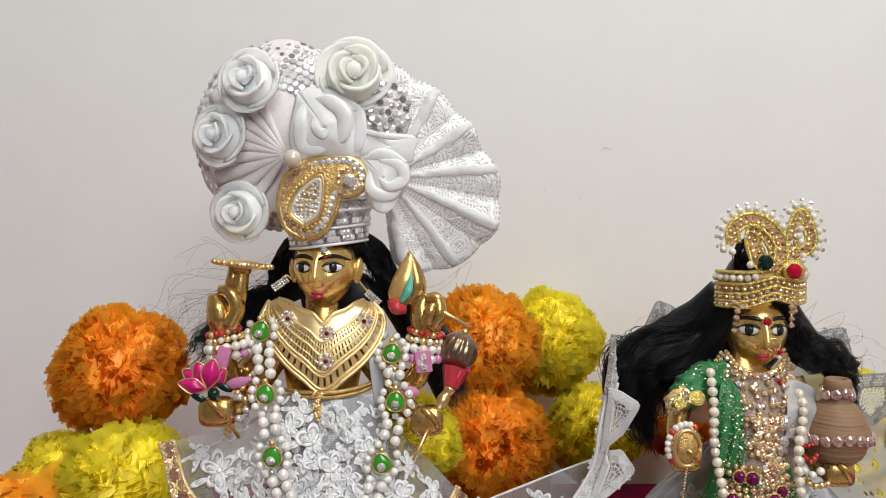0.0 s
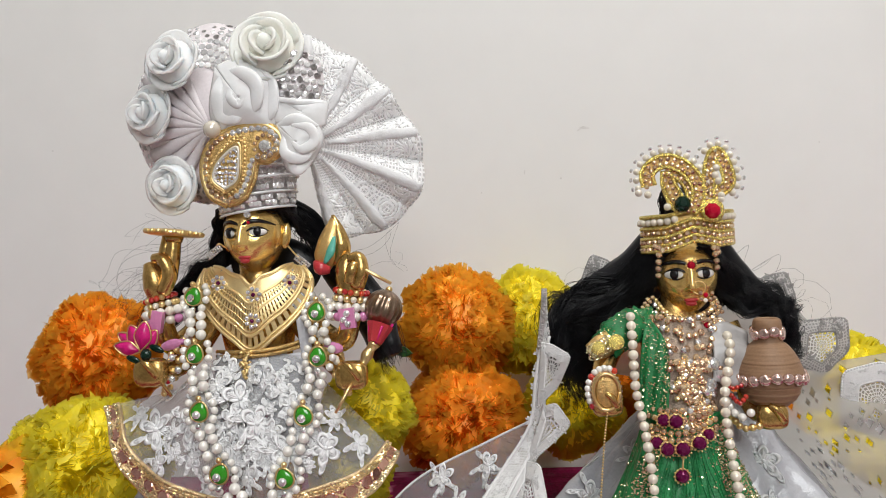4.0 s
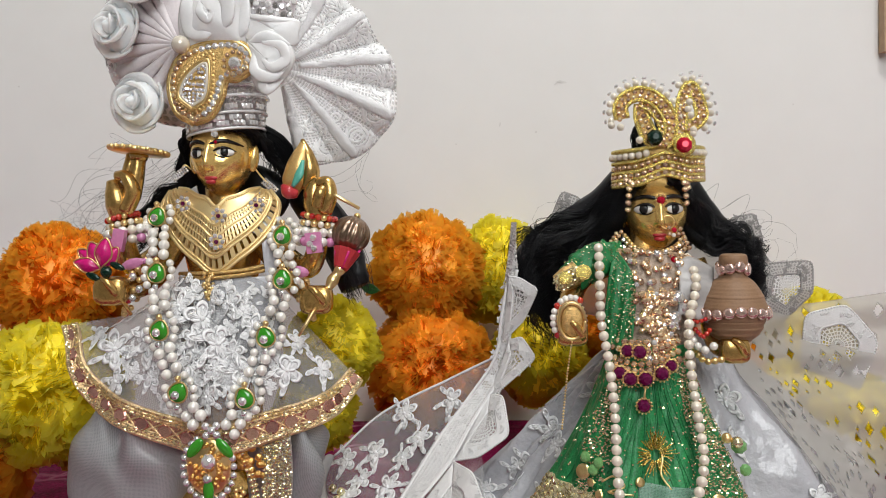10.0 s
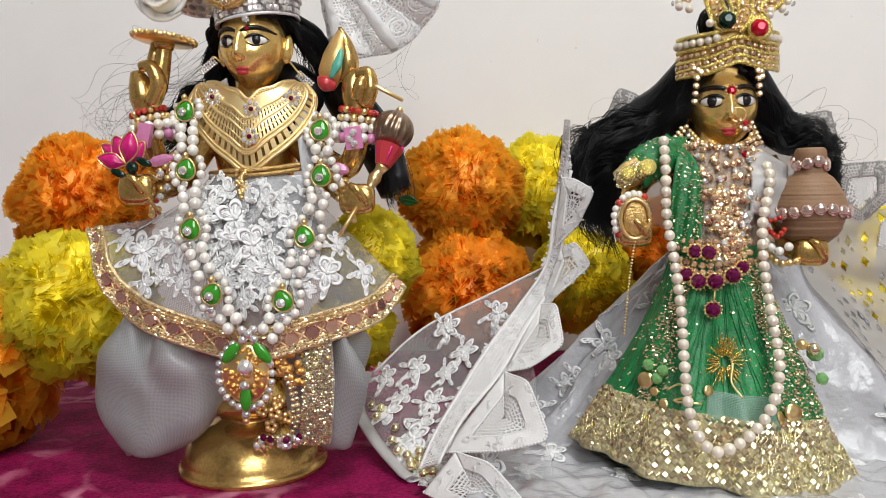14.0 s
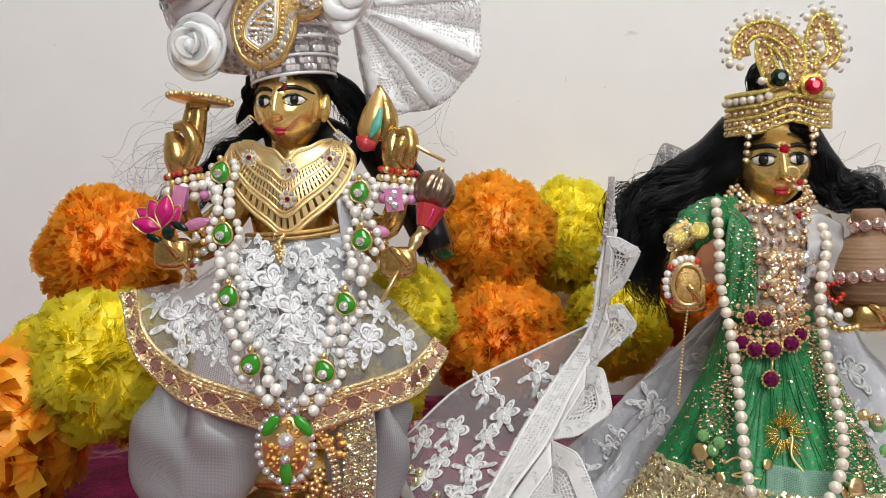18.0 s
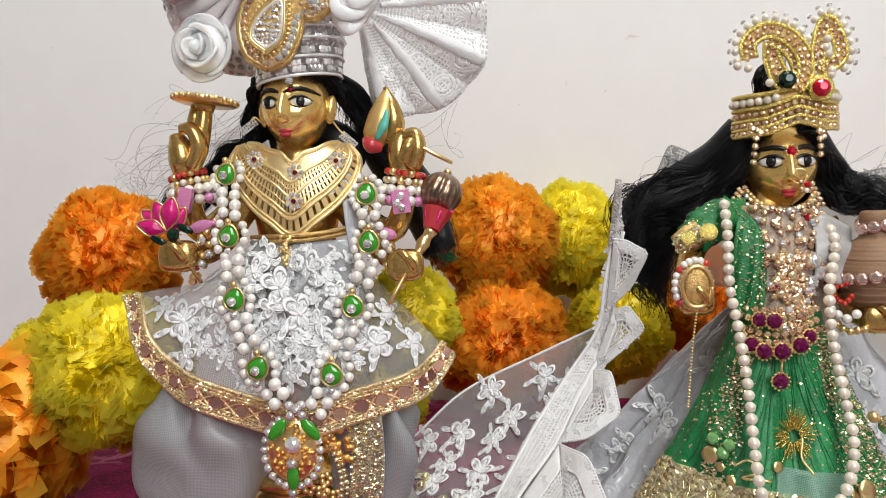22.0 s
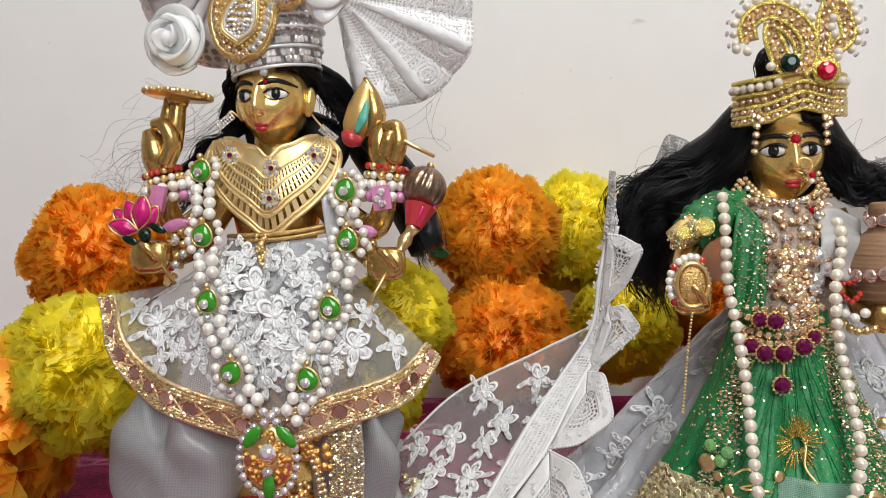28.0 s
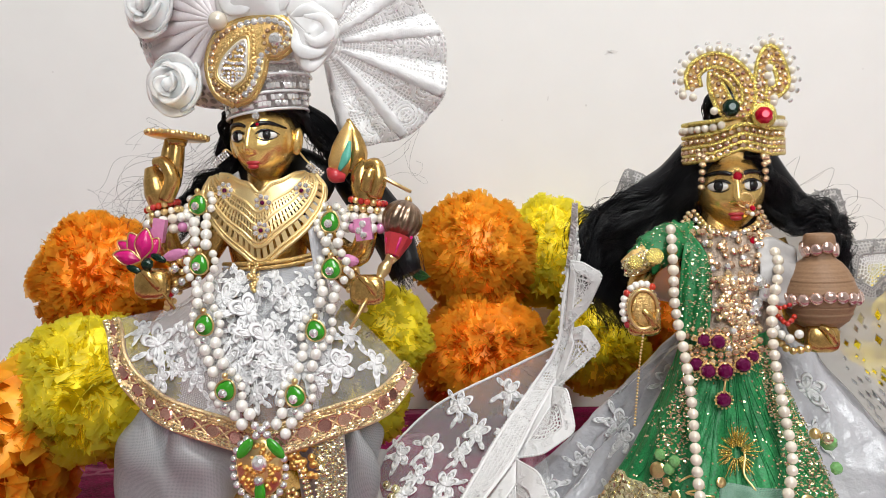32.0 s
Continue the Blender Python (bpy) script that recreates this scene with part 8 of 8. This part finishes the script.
# ---- pearl garland with green enamel drops ----
garland = thing("pearl_garland", "double pearl garland set with green enamel drops", "pearl garland", (-0.0377, 0.2840, 0.0560))
DROP = mesh("enamel_drop", lathe([(0.01, -0.52), (0.30, -0.42), (0.46, -0.15), (0.42, 0.15), (0.22, 0.42), (0.02, 0.62)], n=20, squash=0.42), M_ENAMEL)
DROPRIM = mesh("rim", tube([(0.47 * math.sin(a_) * (1 - 0.18 * math.cos(a_)), -0.05, 0.52 * math.cos(a_) + 0.05) for a_ in np.linspace(0, 6.2832, 33)], 0.055, 6), M_GOLD)
for pts, drops_ in (([(-0.0747, 0.3170, 0.1440), (-0.0718, 0.3095, 0.1346), (-0.0677, 0.2985, 0.1128), (-0.0629, 0.2905, 0.0908), (-0.0532, 0.2845, 0.0704), (-0.0469, 0.2825, 0.0625)], (0.055, 0.335, 0.585, 0.855)),
                    ([(-0.0222, 0.3180, 0.1386), (-0.0197, 0.3090, 0.1265), (-0.0188, 0.3010, 0.1089), (-0.0246, 0.2935, 0.0885), (-0.0303, 0.2865, 0.0688), (-0.0359, 0.2835, 0.0577)], (0.10, 0.315, 0.575, 0.84))):
    line = evenly(path(pts, 200), n=400)
    t = np.gradient(line, axis=0)
    t /= np.linalg.norm(t, axis=1)[:, None]
    side = np.cross(t, (0, 1, 0))
    side /= np.linalg.norm(side, axis=1)[:, None]
    length = np.linalg.norm(np.diff(line, axis=0), axis=1).sum()
    marks = [d_ * length for d_ in drops_]
    for off in (-1, 1):
        s_ = 0.0012 * off + 0.001
        while s_ < length:
            near = min(abs(s_ - m_) for m_ in marks)
            i = min(399, int(s_ / length * 399))
            if near > 0.0074:
                w = 0.0023
                bead("pearl", line[i] + off * side[i] * w + (0, rr.uniform(-0.0004, 0.0004), 0), 0.0044 * rr.uniform(0.94, 1.04), M_PEARL, garland)
                s_ += 0.0043
            else:
                w = 0.0023 + 0.0034 * (1 - (near / 0.0076) ** 2)
                bead("small_pearl", line[i] + off * side[i] * w, 0.0033 * rr.uniform(0.93, 1.05), M_PEARL, garland)
                s_ += 0.0033
    for m_ in marks:
        i = min(399, int(m_ / length * 399))
        c = line[i] + (0, -0.0014, 0)
        mm = Matrix.Translation(tuple(c)) @ Matrix.Rotation(math.atan2(-t[i][0], -t[i][2]) * -1.0, 4, "Y") @ Matrix.Scale(0.0076, 4)
        dr = part("enamel_drop", DROP, garland, "green enamel drop in gold", mm)
        part("rim", DROPRIM, dr, "", mm)
        stone("crystal", c + (0, -0.0031, -0.0003), 0.0034, M_GEM, dr)
        stone("crystal", c + (0, -0.0016, -0.0052), 0.0026, M_GEM, dr)
        bead("gold_bead", c + (0, 0, 0.0054), 0.0024, M_GOLD, dr)

# ---- round jewelled brooch hanging over the hem ----
brooch = thing("jewelled_brooch", "round gold brooch ringed with clear crystals, green leaves", "brooch", (-0.0446, 0.2850, 0.0287))
bc = np.array((-0.0440, 0.2845, 0.0451))
part("filigree", mesh("filigree", ball(tuple(bc), (0.0088, 0.0022, 0.0112), 28, 14), M_GOLD), brooch)
M_COPPER = mat("amber_gold", (0.90, 0.56, 0.18), 0.28, 1.0, var=0.2, scale=500, bump=0.3, bscale=1600)
BEADC = mesh("bead", ball(r=0.5, nu=10, nv=6), M_COPPER)
for k in range(60):
    a_, r_ = rr.uniform(0, 6.28), math.sqrt(rr.random()) * 0.85
    part("grain", BEADC, brooch, "", at((bc[0] + 0.0088 * r_ * math.cos(a_), bc[1] - 0.0022 * math.sqrt(1 - r_ * r_) - 0.0002, bc[2] + 0.0112 * r_ * math.sin(a_)), rr.uniform(0.0014, 0.0024)))
for k in range(21):
    a_ = radians(-245 + 310 * k / 20)
    stone("crystal", (bc[0] + 0.0098 * math.cos(a_), bc[1] - 0.0004, bc[2] - 0.0006 + 0.0122 * math.sin(a_)), 0.0029, M_GEM, brooch)
stone("crystal", (-0.0429, 0.2812, 0.0478), 0.0060, M_GEM, brooch, label="large round crystal")
stone("crystal", (-0.0435, 0.2815, 0.0412), 0.0040, M_GEM, brooch)
stone("crystal", (-0.0443, 0.2842, 0.0300), 0.0034, M_GEM, brooch)
bead("gold_bead", (-0.0445, 0.2845, 0.0276), 0.0026, M_GOLD, brooch)
for p, rot in (((-0.0481, 0.2818, 0.0528), 40), ((-0.0368, 0.2818, 0.0528), -40), ((-0.0434, 0.2818, 0.0364), 0)):
    part("leaf", mesh("leaf", moved(ball((0, 0, 0), (0.0021, 0.0010, 0.0045), 14, 10), Matrix.Translation(p) @ Matrix.Rotation(radians(rot), 4, "Y")), M_ENAMEL), brooch, "green enamel leaf")
for p in ((-0.0440, 0.2822, 0.0609), (-0.0398, 0.2822, 0.0611), (-0.0436, 0.2818, 0.0575), (-0.0396, 0.2818, 0.0577), (-0.0414, 0.2812, 0.0595)):
    stone("crystal", p, 0.0032, M_GEM, brooch)
chain = thing("gold_flower_chain", "gold flower and silver chain beside the brooch", "chain", (-0.0354, 0.2920, 0.0176))
for c in ((-0.0347, 0.2870, 0.0298), (-0.0396, 0.2880, 0.0304), (-0.0336, 0.2880, 0.0337), (-0.0366, 0.2885, 0.0245), (-0.0303, 0.2890, 0.0275)):
    for k in range(5):
        a_ = 2 * math.pi * k / 5
        bead("gold_bead", (c[0] + 0.0016 * math.cos(a_), c[1], c[2] + 0.0016 * math.sin(a_)), 0.0022, M_GOLD, chain)
for pts in ([(-0.0329, 0.2880, 0.0509), (-0.0280, 0.2880, 0.0405), (-0.0267, 0.2890, 0.0275), (-0.0315, 0.2900, 0.0204), (-0.0393, 0.2910, 0.0194)], [(-0.0309, 0.2875, 0.0448), (-0.0281, 0.2875, 0.0354), (-0.0286, 0.2880, 0.0257)]):
    for p in evenly(path(pts, 60), 0.0022):
        bead("chain_link", p, 0.0019, M_SEQUIN, chain)
for k in range(26):
    p = np.array((-0.0349, 0.2905, 0.0181)) + np.array((rr.uniform(-1, 1) * 0.0080, rr.uniform(-1, 1) * 0.002, rr.uniform(-1, 1) * 0.0022))
    stone("dark_crystal", p, 0.0028, M_PURPLE if k % 5 == 0 else M_CHAMPAGNE if k % 2 else M_GEM, chain, (rr.uniform(-0.6, 0.6), -1, rr.uniform(-0.3, 0.6)))
amber = thing("amber_bead_tassel", "brown and gold bead tassel under the hem", "tassel", (-0.0296, 0.2900, 0.0420))
for k in range(34):
    p = np.array((-0.0301, 0.2885, 0.0466)) + np.array((rr.uniform(-1, 1) * 0.0058, rr.uniform(-1, 1) * 0.0012, rr.uniform(-1, 1) * 0.0065))
    part("bead", BEADC, amber, "", at(p, rr.uniform(0.0022, 0.0034)))


# ---- bangles ----
def ring(name, thing_, c, r, cnt, size, mats_, tilt=0.0, flat=0.75):
    for k in range(cnt):
        a_ = 2 * math.pi * k / cnt
        x, y = r * math.cos(a_), flat * r * math.sin(a_)
        bead(name, (c[0] + x, c[1] + y, c[2] + x * math.tan(radians(tilt))), size, mats_[k % len(mats_)], thing_)


bl = thing("beaded_bangles", "red, gold and pearl bangles on the raised wrist", "bangle", (-0.0878, 0.3120, 0.1323))
ring("red_bead", bl, (-0.0879, 0.3120, 0.1405), 0.0062, 17, 0.0026, [M_REDBEAD, M_REDBEAD, M_GOLD], 14)
ring("gold_bead", bl, (-0.0871, 0.3120, 0.1378), 0.0064, 15, 0.0028, [M_GOLD, M_CREAMPEARL], 12)
ring("pearl", bl, (-0.0863, 0.3120, 0.1347), 0.0078, 13, 0.0040, [M_PEARL, M_GOLD, M_PEARL, M_CREAMPEARL], 10)
ring("pearl", bl, (-0.0858, 0.3125, 0.1312), 0.0076, 12, 0.0040, [M_PEARL, M_CREAMPEARL, M_PINKBEAD], 8)
part("pink_tile", mesh("pink_tile", moved(box(-0.0024, 0.0024, -0.0014, 0.0014, -0.0045, 0.0045), Matrix.Translation((-0.0862, 0.3045, 0.1313)) @ Matrix.Rotation(radians(12), 4, "Y")), M_PINKBEAD, smooth=False), bl, "pink glass tile")
b2 = thing("beaded_bangles", "gold, red and crystal bangles on the lower wrist", "bangle", (-0.0803, 0.3080, 0.1089))
ring("gold_bead", b2, (-0.0825, 0.3080, 0.1151), 0.0058, 15, 0.0026, [M_GOLD, M_CREAMPEARL, M_GOLD], 55)
ring("gold_bead", b2, (-0.0806, 0.3090, 0.1166), 0.0062, 15, 0.0026, [M_GOLD, M_PINKBEAD, M_CREAMPEARL], 55)
ring("red_bead", b2, (-0.0807, 0.3070, 0.1099), 0.0052, 13, 0.0026, [M_REDBEAD, M_GOLD, M_GOLD], 60)
part("pink_tile", mesh("pink_tile", moved(ball((0, 0, 0), (0.0048, 0.0014, 0.0022), 10, 6), Matrix.Translation((-0.0806, 0.3040, 0.1216)) @ Matrix.Rotation(radians(-15), 4, "Y")), M_PINKBEAD, smooth=False), b2, "pink glass stone")
for p in ((-0.0792, 0.3010, 0.1166), (-0.0766, 0.3005, 0.1116), (-0.0797, 0.3010, 0.1080)):
    stone("crystal", p, 0.0032, M_GEM, b2)
b3 = thing("beaded_bangles", "red, gold and pearl bangles on the other raised wrist", "bangle", (-0.0072, 0.3180, 0.1293))
ring("red_bead", b3, (-0.0069, 0.3185, 0.1391), 0.0066, 17, 0.0027, [M_REDBEAD, M_REDBEAD, M_GOLD], -10)
ring("gold_bead", b3, (-0.0073, 0.3185, 0.1362), 0.0068, 15, 0.0028, [M_CREAMPEARL, M_GOLD], -8)
ring("pearl", b3, (-0.0081, 0.3190, 0.1330), 0.0072, 12, 0.0040, [M_PEARL, M_CREAMPEARL], -6)
ring("pearl", b3, (-0.0085, 0.3190, 0.1290), 0.0074, 12, 0.0042, [M_PEARL, M_PEARL, M_PINKBEAD], -4)
part("lilac_tile", mesh("lilac_tile", moved(box(-0.0032, 0.0032, -0.0014, 0.0014, -0.0042, 0.0042), Matrix.Translation((-0.0077, 0.3115, 0.1286)) @ Matrix.Rotation(radians(-6), 4, "Y")), M_PINKBEAD, smooth=False), b3, "lilac glass tile")
for p in ((-0.0077, 0.3096, 0.1307), (-0.0074, 0.3096, 0.1264), (-0.0091, 0.3098, 0.1282)):
    stone("crystal", p, 0.0030, M_GEM, b3)
b4 = thing("beaded_bangles", "pearl and gold bangles on the other lower wrist", "bangle", (-0.0128, 0.3120, 0.1085))
ring("gold_bead", b4, (-0.0117, 0.3120, 0.1105), 0.0060, 15, 0.0028, [M_GOLD, M_CREAMPEARL], -55)
ring("pearl", b4, (-0.0138, 0.3130, 0.1136), 0.0064, 13, 0.0034, [M_GOLD, M_PEARL, M_CREAMPEARL], -55)
ring("gold_bead", b4, (-0.0140, 0.3110, 0.1071), 0.0054, 13, 0.0026, [M_GOLD], -60)
part("lilac_tile", mesh("lilac_tile", moved(ball((0, 0, 0), (0.0042, 0.0014, 0.0024), 10, 6), Matrix.Translation((-0.0134, 0.3080, 0.1171)) @ Matrix.Rotation(radians(10), 4, "Y")), M_PINKBEAD, smooth=False), b4, "lilac glass stone")

# ---- earrings ----
for c, lab, tl in (((-0.0672, 0.3220, 0.1588), "silver crescent earring set with tiny crystals", 35), ((-0.0291, 0.3240, 0.1527), "silver bar earring set with tiny crystals", -42)):
    e = thing("earring", lab, "earring", c, "earrings of the four-armed statue")
    for row in (-1, 0, 1):
        for k in range(7):
            s_ = (k - 3) * 0.0011
            x, z = s_ * math.cos(radians(tl)) - row * 0.0011 * math.sin(radians(tl)), s_ * math.sin(radians(tl)) + row * 0.0011 * math.cos(radians(tl))
            stone("crystal", (c[0] + x, c[1] + 0.02 * abs(s_), c[2] + z), 0.0012, M_GEM, e)
    ear_x = HX + (-0.0137 if tl > 0 else 0.0137)
    part("hook", mesh("hook", tube(path([(ear_x, 0.3230, HZ - 0.0072), ((ear_x + c[0]) / 2, c[1], c[2] + 0.0035), (c[0], c[1] + 0.0005, c[2] + 0.001)], 10), 0.0004, 6), M_GOLD), e)
for pts, lab in (([(0.1132, 0.3220, 0.1253), (0.1166, 0.3230, 0.1302)], "champagne crystal bar earring"), ([(0.1403, 0.3220, 0.1310), (0.1436, 0.3210, 0.1234)], "champagne crystal drop earring")):
    e = thing("earring", lab, "earring", pts[0], "earrings of the second statue")
    for p in evenly(path(pts, 8), 0.0020):
        for dx in (-0.0010, 0.0010):
            stone("crystal", p + (dx, 0, 0.3 * dx), 0.0020, M_CHAMPAGNE, e)

# ---- red bindi and side stones on the faces ----
for c, s_ in (((-0.0467, 0.3090, 0.1703), 0.0014), ((0.1371, 0.3150, 0.1195), 0.0032)):
    e = thing("red_stone_spot", "small red stone set in gold", "jewel", c, "red stones")
    stone("red_stone", c, s_, M_RUBY, e)
forehead = thing("forehead_stone", "clear stone under the turban band", "jewel", (-0.0470, 0.3095, 0.1735))
stone("crystal", (-0.0470, 0.3088, 0.1735), 0.0032, M_GEM, forehead)

# ---- smudges and specks on the wall ----
wall = bpy.data.objects["wall_north"]


def speck(name, c, w, h, tilt, lobes=5):
    q = random.Random(int(c[0] * 1e5))
    n = 18
    v = [(0, 0, 0)] + [(w * math.cos(a_) * q.uniform(0.6, 1.1), 0, h * math.sin(a_) * q.uniform(0.6, 1.1)) for a_ in np.linspace(0, 2 * math.pi, n + 1)[:-1]]
    f = [(0, 1 + (i + 1) % n, 1 + i) for i in range(n)]
    m = Matrix.Translation((c[0], 0.5397, c[2])) @ Matrix.Rotation(radians(tilt), 4, "Y")
    part(name, mesh(name, moved((np.array(v), f), m), M_MARK), wall)


for c, w, h, tl in (((0.1126, 0.5400, 0.2306), 0.0040, 0.0009, 10), ((0.1090, 0.5400, 0.2296), 0.0018, 0.0007, -30), ((0.0947, 0.5400, 0.1970), 0.0008, 0.0009, 0), ((0.0701, 0.5400, 0.2027), 0.0006, 0.0020, 10), ((-0.2730, 0.5400, 0.2395), 0.001, 0.0007, 20), ((0.2663, 0.5400, 0.2108), 0.0009, 0.0007, 0), ((0.0397, 0.5400, 0.1901), 0.0007, 0.0006, 0)):
    speck("wall_smudge", c, w, h, tl)

# ---- board hanging on the wall, its corner in view ----
board = thing("hanging_board", "brown wooden board hanging on the wall", "wall board", (0.45, 0.536, 0.30))
hx, hz = 0.3275, 0.2485
part("panel", mesh("panel", box(hx, hx + 0.24, 0.533, 0.5385, hz, hz + 0.34), M_TAN2 := mat("brown_board", (0.47, 0.32, 0.19), 0.55, var=0.2, scale=30)), board)
part("frame_rail", mesh("frame_rail", box(hx - 0.006, hx + 0.004, 0.531, 0.539, hz - 0.006, hz + 0.346), M_TAN2), board)
part("frame_rail", mesh("frame_rail", box(hx + 0.004, hx + 0.246, 0.531, 0.5325, hz - 0.006, hz + 0.004), M_TAN2), board)
